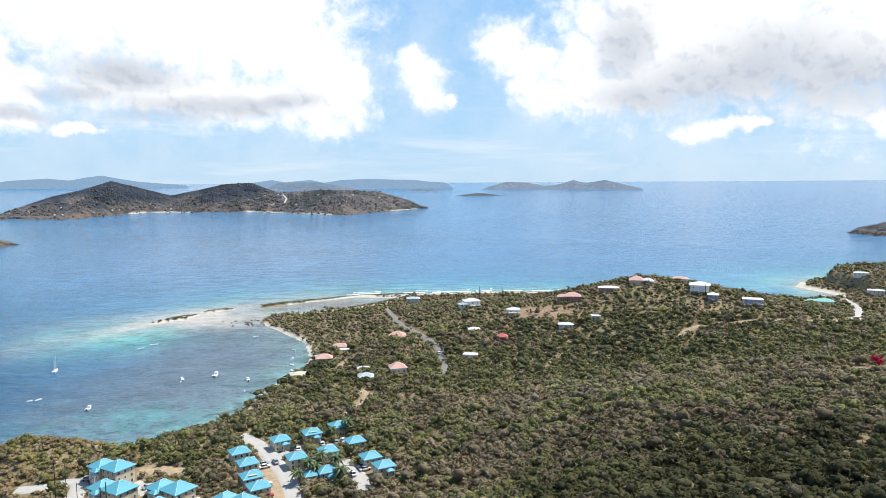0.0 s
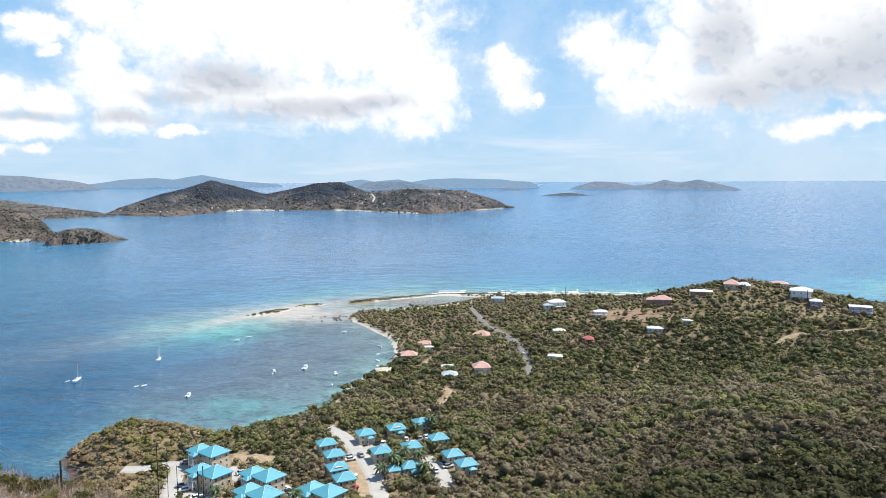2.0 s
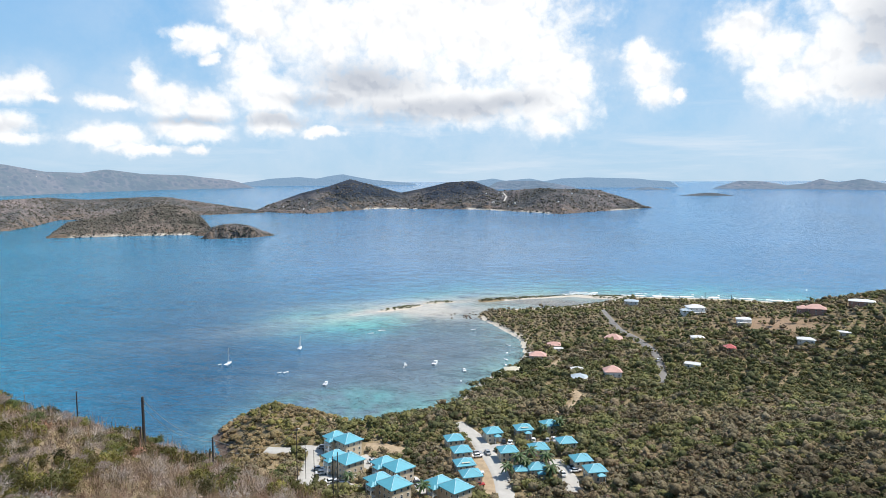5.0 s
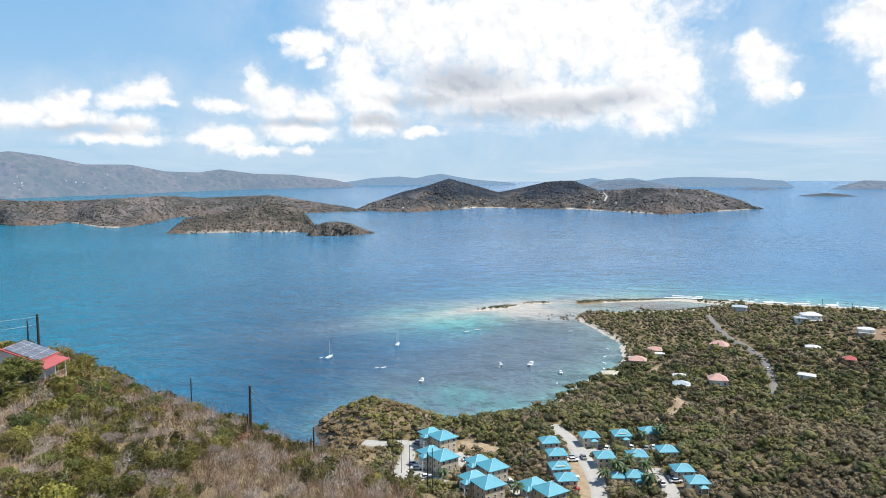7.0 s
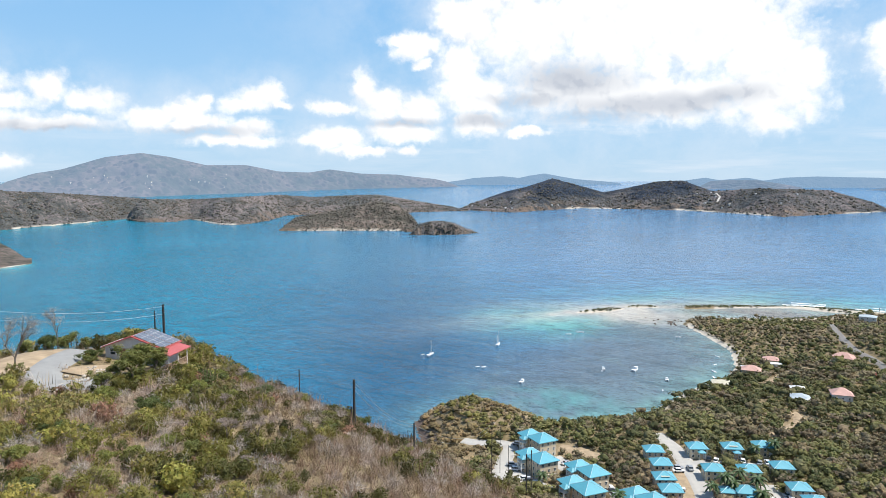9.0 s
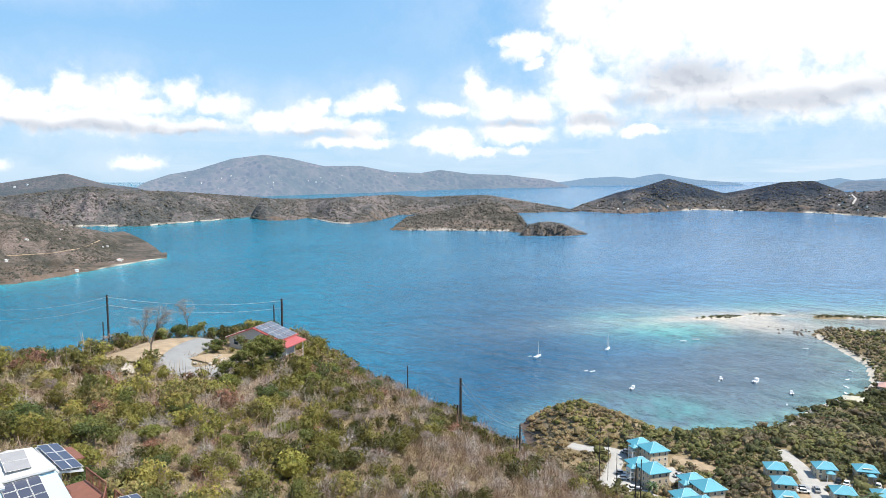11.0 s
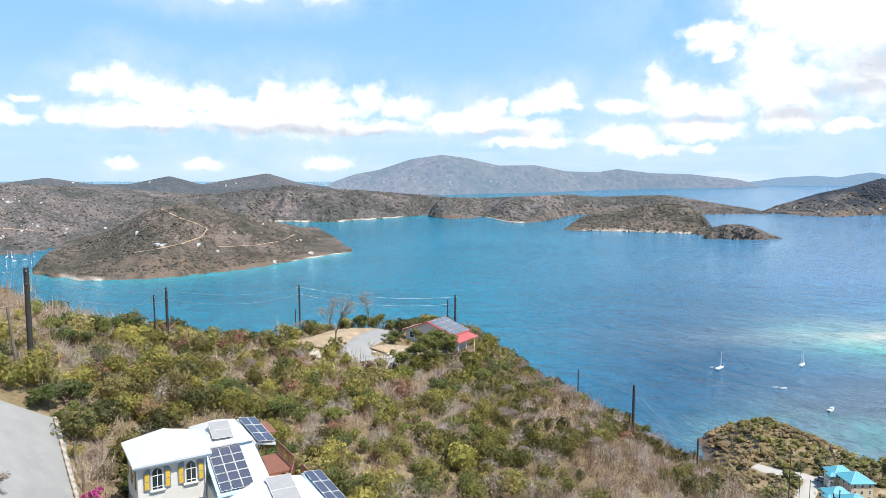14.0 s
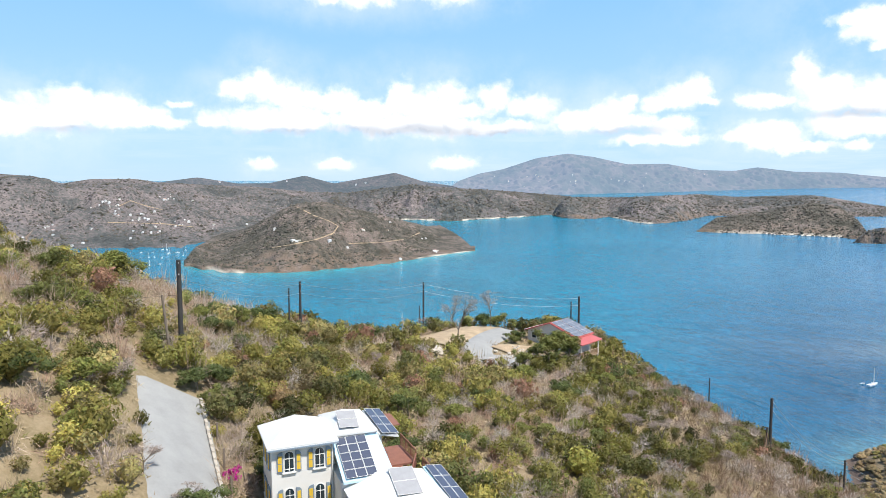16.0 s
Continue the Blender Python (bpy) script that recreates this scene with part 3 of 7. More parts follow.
def build_water():
    az = np.unique(np.r_[np.arange(-40, 106, 0.6), np.arange(106, 321, 5.0)])
    d = np.unique(np.r_[np.geomspace(150, 420, 40), np.arange(420, 760, 5.5), np.arange(760, 1160, 14.0), np.geomspace(1160, 3300, 24), np.geomspace(3300, 400000, 24)])
    ga, gd = np.meshgrid(az, d)
    p = far_place(ga, gd, np.zeros_like(gd))
    v = p.reshape(-1, 3)
    x, y = v[:, 0], v[:, 1]
    na, nd = len(az), len(d)
    i = (np.arange(nd - 1)[:, None] * na + np.arange(na)[None])
    j = (np.arange(nd - 1)[:, None] * na + (np.arange(na)[None] + 1) % na)
    faces = np.stack([i, j, j + na, i + na], -1).reshape(-1, 4)
    off = -inland(x, y)
    flat = 1.2 * np.exp(-(((x + 192) / 50) ** 2 + ((y - 585) / 40) ** 2))      # sand flat round the cays
    flat = np.maximum(flat, np.exp(-np.maximum(-on_islet(x, y), 0) / 16))
    north = 1 / (1 + np.exp(-(y - 500) / 22))
    spit = np.exp(-np.maximum(off, 0) / 20) * (y > 560)
    teal = np.exp(-np.maximum(off - 5, 0) / 60) * north + np.exp(-(((x + 243) / 55) ** 2 + ((y - 520) / 55) ** 2)) * 1.25
    bay = 1 / (1 + np.exp(-(x + 205 + waves(x, y, 160, 5) * 14) / 18)) / (1 + np.exp((y - 600) / 14)) / (1 + np.exp(-(y - 292 + (x + 140) * 0.25) / 9))
    rim = np.exp(-np.maximum(off, 0) / 13) * (1 - north)
    uneven = waves(x, y, 60, 7) * 0.5 + waves(x, y, 17, 8) * 0.5
    # blue has pale sky reflection put into it; it gives way past azimuth 25
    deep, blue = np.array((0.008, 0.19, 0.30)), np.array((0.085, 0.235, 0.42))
    past_glare = np.clip((np.degrees(np.arctan2(-x, y)) - 25) / 30, 0, 1)[:, None]
    col = blue * (1 - past_glare) + deep * past_glare

    def lay(col, k, c):
        k = np.clip(k, 0, 1)[:, None]
        return col * (1 - k) + np.array(c) * k

    # sheen: cloud reflection painted as a paler patch round azimuth 14
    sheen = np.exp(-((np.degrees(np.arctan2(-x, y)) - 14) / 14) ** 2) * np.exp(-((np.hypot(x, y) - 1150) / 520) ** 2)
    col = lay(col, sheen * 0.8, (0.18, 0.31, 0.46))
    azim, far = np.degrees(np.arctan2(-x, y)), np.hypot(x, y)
    # deeper blue round azimuth 37 on the nearer water
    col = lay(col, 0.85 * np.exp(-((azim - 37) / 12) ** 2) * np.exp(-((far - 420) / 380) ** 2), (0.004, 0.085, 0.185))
    for shore, wide, k in ((PENINSULA_SHORE, 45, 0.85), (RIDGE_SHORE, 90, 0.5)):
        line = np.array(sorted(shore))
        gap = np.interp(azim, line[:, 0], line[:, 1], -1e4, -1e4) - gd.ravel()
        col = lay(col, k * np.exp(-np.maximum(gap, 0) / wide) * (gap > -60), (0.05, 0.40, 0.44))
    col = lay(col, teal * (0.8 + 0.6 * uneven), (0.10, 0.50, 0.49))
    col = lay(col, bay * 0.92, (0.14, 0.19, 0.23))
    col = lay(col, rim * (0.95 + 0.9 * uneven) * np.where(x < -150, 0.4, 1.0), (0.22, 0.42, 0.40))
    col = lay(col, 1.3 * np.exp(-(((x + 150) / 42) ** 2 + ((y - 326) / 20) ** 2)) * (0.45 + 0.9 * uneven) * (off > 0), (0.13, 0.37, 0.38))
    col = lay(col, flat * (1.0 + 0.5 * uneven) * 1.1, (0.60, 0.57, 0.51))
    col = lay(col, spit * (0.8 + 0.4 * uneven), (0.40, 0.42, 0.38))
    col = lay(col, 1.1 * np.exp(-(((x + 100) / 62) ** 2 + ((y - 650) / 34) ** 2)) * (off < 40), (0.25, 0.25, 0.235))
    alpha = np.clip(bay * 0.55 + teal * 0.35 + rim * 0.4 - flat * 0.4, 0, 1)
    alpha[np.hypot(x, y) > 900] = 0
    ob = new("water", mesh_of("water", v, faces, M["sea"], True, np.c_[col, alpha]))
    tagged(ob, "wind-rippled blue sea, turquoise over the sand flats", "sea", kind="structure")


build_water()


def cloud_mesh(name, v, tri, tint, mat):
    """A mesh from arrays: places, triangles and own colours."""
    me = bpy.data.meshes.new(name)
    me.vertices.add(len(v))
    me.vertices.foreach_set("co", np.asarray(v, np.float32).ravel())
    me.loops.add(tri.size)
    me.loops.foreach_set("vertex_index", np.asarray(tri, np.int32).ravel())
    me.polygons.add(len(tri))
    me.polygons.foreach_set("loop_start", np.arange(0, tri.size, 3, dtype=np.int32))
    me.update(calc_edges=True)
    me.polygons.foreach_set("use_smooth", np.ones(len(tri), bool))
    a = me.attributes.new("tint", "FLOAT_COLOR", "POINT")
    a.data.foreach_set("color", np.asarray(tint, np.float32).ravel())
    me.materials.append(mat)
    return me


def bush_cover(name, v, faces, count, size, haze_mix, seed):
    """Single bushes and low trees strewn over a far hillside, small closed lumps."""
    rng = np.random.RandomState(seed + 70)
    q = v[faces]
    area = np.linalg.norm(np.cross(q[:, 2] - q[:, 0], q[:, 3] - q[:, 1]), axis=1) * (q[:, :, 2].min(1) > 2.5)
    k = rng.choice(len(faces), count, p=area / area.sum())
    a, b = rng.rand(count, 1), rng.rand(count, 1)
    p = (q[k, 0] * (1 - a) + q[k, 1] * a) * (1 - b) + (q[k, 3] * (1 - a) + q[k, 2] * a) * b
    keep = waves(p[:, 0], p[:, 1], 130, seed + 71) + 0.7 * waves(p[:, 0], p[:, 1], 40, seed + 72) + rng.normal(size=count) * 0.6 > -0.25
    p = p[keep]
    n = len(p)
    wide = size * np.clip(np.exp(rng.normal(size=n) * 0.4), 0.4, 2.4)
    o = np.array([(1, 0, 0), (0, 1, 0), (-1, 0, 0), (0, -1, 0), (0, 0, 1), (0, 0, -1)], float)
    of = np.array([(0, 1, 4), (1, 2, 4), (2, 3, 4), (3, 0, 4), (1, 0, 5), (2, 1, 5), (3, 2, 5), (0, 3, 5)])
    w = o[None] * (0.75 + 0.5 * rng.rand(n, 6, 1)) * np.stack([wide, wide, wide * 0.75], 1)[:, None] + rng.normal(size=(n, 6, 3)) * wide[:, None, None] * 0.15
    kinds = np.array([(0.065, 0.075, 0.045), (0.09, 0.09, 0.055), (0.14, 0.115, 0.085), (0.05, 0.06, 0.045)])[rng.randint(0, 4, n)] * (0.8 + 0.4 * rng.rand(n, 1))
    # distance haze put into the bushes: own colours drawn towards pale brown
    kinds = kinds * (1 - haze_mix) + np.array((0.19, 0.168, 0.15)) * haze_mix
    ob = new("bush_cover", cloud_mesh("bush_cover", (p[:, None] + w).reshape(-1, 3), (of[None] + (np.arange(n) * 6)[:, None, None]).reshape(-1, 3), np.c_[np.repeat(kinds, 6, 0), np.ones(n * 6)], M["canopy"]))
    tagged(ob, "scattered dark green and brown bushes on " + name.replace("_", " "), "bushes", kind="stuff")


def land(name, label, mat, shore, crest, depth, rough=0.14, rock=0.0, seed=1, beach=(), na=150, nu=22, back=0.8, wooded=0.0, bushes=None):
    """A stretch of far coast. shore: azimuth and distance of the waterline; crest: azimuth and height angle of its skyline."""
    shore, crest = np.array(sorted(shore)), np.array(sorted(crest))
    az = np.linspace(crest[0, 0], crest[-1, 0], na)
    rs = np.interp(az, shore[:, 0], shore[:, 1])
    el = np.interp(az, crest[:, 0], crest[:, 1])
    soft = np.convolve(np.pad(el, 1, mode="edge"), (0.25, 0.5, 0.25), "valid")
    width = depth * np.clip(np.minimum(az - az[0], az[-1] - az) / (az[-1] - az[0]) * 8, 0.12, 1)
    rs = rs + waves(az * 30, az * 0, 40, seed + 40) * depth * 0.02
    rc = rs + width
    ends = np.clip(np.minimum(az - az[0], az[-1] - az) / (az[-1] - az[0]) * 22, 0, 1)
    zc = np.maximum(EYE + rc * np.tan(np.radians(soft)), 1.0) * np.sin(ends * math.pi / 2) ** 0.7
    strip = rs.mean() * 0.0024 / depth
    u = np.r_[-0.03, 0, strip, 2 * strip, np.linspace(3 * strip + 0.01, 1, nu), 1 + np.linspace(0.15, 1, 6) ** 1.2 * back]
    gu, ga = np.meshgrid(u, az, indexing="ij")
    gr = rs + gu * width
    up = np.where(gu <= 1, np.sign(gu) * np.abs(gu) ** 0.95, 1 - ((gu - 1) / back) ** 2)
    px, py = -np.sin(np.radians(ga)) * gr, np.cos(np.radians(ga)) * gr
    spur = waves(px, py, depth * 0.55, seed) * 0.8 + waves(px, py, depth * 0.2, seed + 9) * 0.5 + waves(px, py, depth * 0.07, seed + 19) * 0.22
    run = np.radians(ga) * rs.mean() + gu * depth * 0.22 + waves(px, py, depth * 0.5, seed + 29) * depth * 0.06
    gully = 0.5 - np.abs(waves(run, run * 0, depth * 0.75, seed + 33)) * 0.9 + 0.5 * (0.4 - np.abs(waves(run, gu * depth * 0.3, depth * 0.24, seed + 35)))
    spur = spur * 0.55 + gully * 0.9
    bump = np.clip(np.sin(np.pi * np.clip(gu * 1.12, 0, 1)), 0, 1) * spur * rough
    gz = zc * (up + bump)
    gz = np.where(gu <= 0, -2.0, np.maximum(gz, 0.4))
    if rock:
        gz = np.where((gu > 0) & (gu < 0.25), np.maximum(gz, np.minimum(zc, rock * np.clip(0.8 + 0.5 * spur, 0.15, 2))), gz)
    v = far_place(ga, gr, gz).reshape(-1, 3)
    n = len(az)
    i = (np.arange(len(u) - 1)[:, None] * n + np.arange(n - 1)[None]).ravel()
    faces = np.stack([i, i + 1, i + n + 1, i + n], 1)
    tint = np.zeros((*gu.shape, 4))
    low = np.clip(1 - gu * 9, 0, 1)
    if rock:
        steep = np.clip(1.15 - gu * 4.5 + 0.35 * spur, 0, 1) * np.clip(0.45 + waves(px, py, depth * 0.10, seed + 3) + 0.5 * waves(px, py, depth * 0.03, seed + 6), 0, 1)
        tint[..., :3], tint[..., 3] = (0.22, 0.165, 0.125), np.clip(steep, 0, 0.9)
    if wooded:      # cloud shadow painted dark blue over the high ground
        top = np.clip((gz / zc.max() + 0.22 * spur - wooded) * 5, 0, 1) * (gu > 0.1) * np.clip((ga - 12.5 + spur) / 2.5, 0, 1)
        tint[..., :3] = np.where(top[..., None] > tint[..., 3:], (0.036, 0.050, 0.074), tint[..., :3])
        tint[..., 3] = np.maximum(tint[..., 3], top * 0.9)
    if beach:
        along = np.clip(sum(np.clip((b - ga) * 4, 0, 1) * np.clip((ga - a) * 4, 0, 1) for a, b in beach) * (0.8 + 0.5 * waves(ga * 40, gu * 0, 60, seed + 5)), 0, 1)
        sand = (gu > -0.01) & (gu < 2.2 * strip) & (along > 0)
        gz = np.where((gu > -0.01) & (gu < 2.2 * strip), 0.3 + gu * depth * 0.14, gz)
        v = far_place(ga, gr, gz).reshape(-1, 3)
        tint[sand, :3] = (0.66, 0.60, 0.50)
        tint[sand, 3] = along[sand]
    ob = new(name, mesh_of(name, v, faces, mat, True, tint.reshape(-1, 4)))
    if bushes:
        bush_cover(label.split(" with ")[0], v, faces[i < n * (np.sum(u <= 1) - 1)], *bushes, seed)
    return tagged(ob, label, "island", kind="structure")


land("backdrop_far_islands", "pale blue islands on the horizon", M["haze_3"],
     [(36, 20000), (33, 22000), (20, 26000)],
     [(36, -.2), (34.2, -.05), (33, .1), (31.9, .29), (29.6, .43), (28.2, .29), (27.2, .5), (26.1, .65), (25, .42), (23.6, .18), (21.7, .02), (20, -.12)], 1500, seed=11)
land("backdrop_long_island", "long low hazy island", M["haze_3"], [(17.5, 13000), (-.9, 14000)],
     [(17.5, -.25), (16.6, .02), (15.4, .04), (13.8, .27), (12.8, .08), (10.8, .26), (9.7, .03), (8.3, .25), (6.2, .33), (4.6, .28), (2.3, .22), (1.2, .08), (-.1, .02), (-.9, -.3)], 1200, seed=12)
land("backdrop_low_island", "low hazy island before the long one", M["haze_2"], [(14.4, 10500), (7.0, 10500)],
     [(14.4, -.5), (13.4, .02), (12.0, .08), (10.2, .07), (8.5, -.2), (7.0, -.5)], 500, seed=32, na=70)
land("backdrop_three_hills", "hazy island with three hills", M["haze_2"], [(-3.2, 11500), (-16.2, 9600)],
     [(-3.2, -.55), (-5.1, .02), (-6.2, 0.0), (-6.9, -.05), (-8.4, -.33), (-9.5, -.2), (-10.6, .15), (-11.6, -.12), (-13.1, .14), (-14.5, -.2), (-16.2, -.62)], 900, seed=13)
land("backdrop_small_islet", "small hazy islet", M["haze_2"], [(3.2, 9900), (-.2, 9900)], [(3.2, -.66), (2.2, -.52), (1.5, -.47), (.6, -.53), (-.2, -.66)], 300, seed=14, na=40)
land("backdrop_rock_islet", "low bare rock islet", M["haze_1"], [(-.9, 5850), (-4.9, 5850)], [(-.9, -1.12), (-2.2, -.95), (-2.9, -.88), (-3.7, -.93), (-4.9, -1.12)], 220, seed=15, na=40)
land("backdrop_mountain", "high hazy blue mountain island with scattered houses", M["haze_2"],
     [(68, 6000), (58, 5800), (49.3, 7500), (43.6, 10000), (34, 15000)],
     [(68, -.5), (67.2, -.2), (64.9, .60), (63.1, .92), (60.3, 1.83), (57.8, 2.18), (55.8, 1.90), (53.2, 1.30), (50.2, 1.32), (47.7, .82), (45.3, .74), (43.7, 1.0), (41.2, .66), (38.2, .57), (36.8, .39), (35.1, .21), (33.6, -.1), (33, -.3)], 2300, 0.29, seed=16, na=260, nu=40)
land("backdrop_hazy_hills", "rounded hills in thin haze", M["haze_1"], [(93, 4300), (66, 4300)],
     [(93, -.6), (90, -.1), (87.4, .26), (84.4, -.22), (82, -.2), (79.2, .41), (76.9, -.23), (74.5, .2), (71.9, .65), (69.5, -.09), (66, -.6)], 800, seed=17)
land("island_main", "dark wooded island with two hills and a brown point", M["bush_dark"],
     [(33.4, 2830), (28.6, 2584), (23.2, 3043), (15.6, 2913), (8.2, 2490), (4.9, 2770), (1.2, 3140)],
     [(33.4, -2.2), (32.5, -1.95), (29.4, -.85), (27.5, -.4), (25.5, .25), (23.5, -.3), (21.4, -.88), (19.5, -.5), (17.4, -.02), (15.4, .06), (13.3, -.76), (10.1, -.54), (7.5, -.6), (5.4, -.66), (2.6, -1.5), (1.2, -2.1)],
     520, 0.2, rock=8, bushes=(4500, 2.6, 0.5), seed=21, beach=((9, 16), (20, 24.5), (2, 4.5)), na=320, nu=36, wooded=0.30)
land("coast_long_ridge", "long wooded ridge across the bay", M["bush"],
     RIDGE_SHORE,
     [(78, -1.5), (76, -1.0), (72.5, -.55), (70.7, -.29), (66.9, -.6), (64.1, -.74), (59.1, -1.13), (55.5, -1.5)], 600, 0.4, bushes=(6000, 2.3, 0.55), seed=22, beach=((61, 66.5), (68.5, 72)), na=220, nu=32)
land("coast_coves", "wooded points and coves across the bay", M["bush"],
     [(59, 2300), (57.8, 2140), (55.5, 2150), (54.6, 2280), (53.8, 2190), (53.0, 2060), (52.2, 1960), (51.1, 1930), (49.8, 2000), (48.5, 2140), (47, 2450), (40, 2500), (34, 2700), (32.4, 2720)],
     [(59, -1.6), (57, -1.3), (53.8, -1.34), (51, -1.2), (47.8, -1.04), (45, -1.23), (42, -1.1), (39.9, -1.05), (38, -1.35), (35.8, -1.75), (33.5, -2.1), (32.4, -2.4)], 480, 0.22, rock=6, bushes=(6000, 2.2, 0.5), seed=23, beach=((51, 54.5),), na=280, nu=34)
land("coast_cape", "brown cape with a white beach at its foot", M["bush_near"],
     [(47.8, 1658), (42.7, 1652), (38, 1620), (36.2, 1560)],
     [(47.8, -3.85), (46.4, -2.9), (43.6, -2.4), (41.5, -1.9), (40, -1.6), (38.2, -1.85), (37, -2.8), (36.2, -3.9)], 330, 0.22, rock=7, bushes=(4000, 1.9, 0.5), seed=24, beach=((37.8, 46.5),), na=200, nu=32)
land("cliff_islet", "dark cliff islet joined to the cape by a low rocky neck", M["bush_dark"],
     [(37.2, 1500), (36.6, 1487), (33.4, 1498), (31.6, 1550)],
     [(37.2, -4.3), (36.4, -3.5), (35.6, -3.28), (34.6, -3.22), (33.6, -3.4), (33, -3.65), (32.3, -4.0), (31.6, -4.2)], 90, 0.25, rock=22, bushes=(900, 1.5, 0.25), seed=25, na=110, nu=24)
land("right_islet", "dark wooded rocky islet", M["bush_dark"], [(-30.3, 1760), (-32, 1690), (-40, 1660)],
     [(-30.3, -3.75), (-30.9, -3.35), (-31.7, -3.2), (-32.6, -2.9), (-36, -2.6), (-40, -2.8)], 160, 0.2, rock=10, seed=26, na=90)
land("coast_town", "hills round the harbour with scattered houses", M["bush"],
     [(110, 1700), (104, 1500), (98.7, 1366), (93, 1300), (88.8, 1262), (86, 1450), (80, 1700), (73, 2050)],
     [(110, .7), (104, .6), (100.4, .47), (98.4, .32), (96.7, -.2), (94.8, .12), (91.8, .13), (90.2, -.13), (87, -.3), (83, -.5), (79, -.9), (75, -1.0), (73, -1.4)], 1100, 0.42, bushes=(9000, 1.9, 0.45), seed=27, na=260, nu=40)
land("coast_peninsula", "dry brown peninsula with a pale track and a beach", M["bush_near"],
     PENINSULA_SHORE,
     [(88.6, -5.7), (87.5, -5.1), (85.5, -4.6), (83.2, -3.6), (81, -2.3), (79.7, -1.82), (77.8, -1.69), (74.2, -2.54), (70, -3.72), (67.2, -5.1), (65.3, -5.8)], 400, 0.34, rock=5, bushes=(9000, 1.35, 0.35), seed=28, beach=((65.6, 70.2), (84, 87)), na=300, nu=44)


# ---- roads, yards and tracks ----
def path_points(pts, step=1.5):
    pts = np.array(pts, float)
    out = [pts[0]]
    for k in range(len(pts) - 1):
        p0, p1, p2, p3 = pts[max(k - 1, 0)], pts[k], pts[k + 1], pts[min(k + 2, len(pts) - 1)]
        n = max(2, int(np.hypot(*(p2 - p1)) / step))
        for t in np.linspace(0, 1, n + 1)[1:]:
            out.append(0.5 * (2 * p1 + (p2 - p0) * t + (2 * p0 - 5 * p1 + 4 * p2 - p3) * t * t + (3 * p1 - p0 - 3 * p2 + p3) * t ** 3))
    return np.array(out)


CLEAR_WAYS = []      # ways on which nothing grows: points and half width


def ribbon(name, label, pts, width, mat, lift=0.22, category="road", across=5, wobble=0.0):
    c = path_points(pts)
    d = np.gradient(c, axis=0)
    side = np.stack([d[:, 1], -d[:, 0]], 1) / np.maximum(np.hypot(d[:, 0], d[:, 1]), 1e-6)[:, None]
    u = np.linspace(-0.5, 0.5, across)
    w = width * (1 + wobble * waves(c[:, 0], c[:, 1], 9, 31))
    xy = c[:, None, :] + side[:, None, :] * (u[None, :, None] * w[:, None, None])
    z = ground_z(xy[..., 0], xy[..., 1])
    z = z + lift
    v = np.concatenate([xy, z[..., None]], -1)
    skirt = v.copy()[:, [0, -1]]
    skirt[:, 0, :2] -= side * 1.5
    skirt[:, 1, :2] += side * 1.5
    skirt[..., 2] = ground_z(skirt[..., 0], skirt[..., 1]) - 0.35
    v = np.concatenate([skirt[:, :1], v, skirt[:, 1:]], 1)
    m = across + 2
    i = (np.arange(len(c) - 1)[:, None] * m + np.arange(m - 1)[None]).ravel()
    ob = new(name, mesh_of(name, v.reshape(-1, 3), np.stack([i, i + 1, i + m + 1, i + m], 1), mat, True))
    CLEAR_WAYS.append((c, width / 2 + 0.1))
    return tagged(ob, label, category, kind="structure")


ribbon("road_coast", "worn grey asphalt road through the bush", [(-52, 618), (-44, 560), (-31, 503), (-18, 472), (-9.6, 450), (-3.8, 428), (-0.9, 404), (0.3, 374)], 3.3, M["asphalt"], 0.5)
ribbon("road_estate", "pale concrete street between the blue-roofed cottages", [(-86, 284), (-77, 274.4), (-72.3, 268.4), (-65.4, 256.3), (-59, 245), (-53, 231.5), (-48, 215)], 5.5, M["concrete"], 0.3)
ribbon("road_parking", "pale concrete parking lane", [(-67, 258), (-61.3, 263), (-54.1, 266.6), (-46.4, 270.6), (-39, 274.5)], 5.0, M["concrete"], 0.34)
ribbon("road_lane", "pale dirt lane beside the cottages", [(-38.5, 256), (-36.6, 252.4), (-33.6, 247.2), (-30, 240), (-27, 231)], 5.0, M["concrete"], 0.3)
ribbon("road_yards", "bare yards in front of the cottages", [(-67.5, 252), (-63, 242), (-58, 230), (-54, 220)], 5.0, M["dirt"], 0.2, wobble=0.2)
ribbon("road_flats", "pale concrete road to the apartment houses", [(-150, 233), (-142, 234.5), (-134, 238.5), (-129.3, 236), (-126, 226), (-119, 208.5), (-113, 195)], 4.6, M["concrete"], 0.3)
ribbon("parking_flats", "pale concrete parking court", [(-120, 222), (-114, 214), (-107.9, 209), (-98, 205.5)], 6.5, M["concrete"], 0.3)
ribbon("parking_upper", "pale concrete parking court", [(-111, 237), (-104.5, 232.1), (-99, 228)], 5.5, M["concrete"], 0.3)
ribbon("parking_lower", "pale concrete parking court", [(-86, 224), (-80.3, 217.7), (-75, 212)], 5.5, M["concrete"], 0.3)
ribbon("yard_rubble", "bare yard with rubble", [(-113, 247), (-105.2, 248.1), (-97, 246)], 6.0, M["dirt"], 0.25, wobble=0.2)
ribbon("track_dirt", "pale dirt track", [(-47, 306), (-43.1, 315.1), (-39.9, 325.6), (-38.3, 337.8), (-44, 352)], 4.2, M["dirt"], 0.4, wobble=0.2)
ribbon("track_beach_house", "pale dirt track", [(-63, 405), (-62, 420), (-58, 436), (-50, 452)], 3.2, M["dirt"], 0.4)
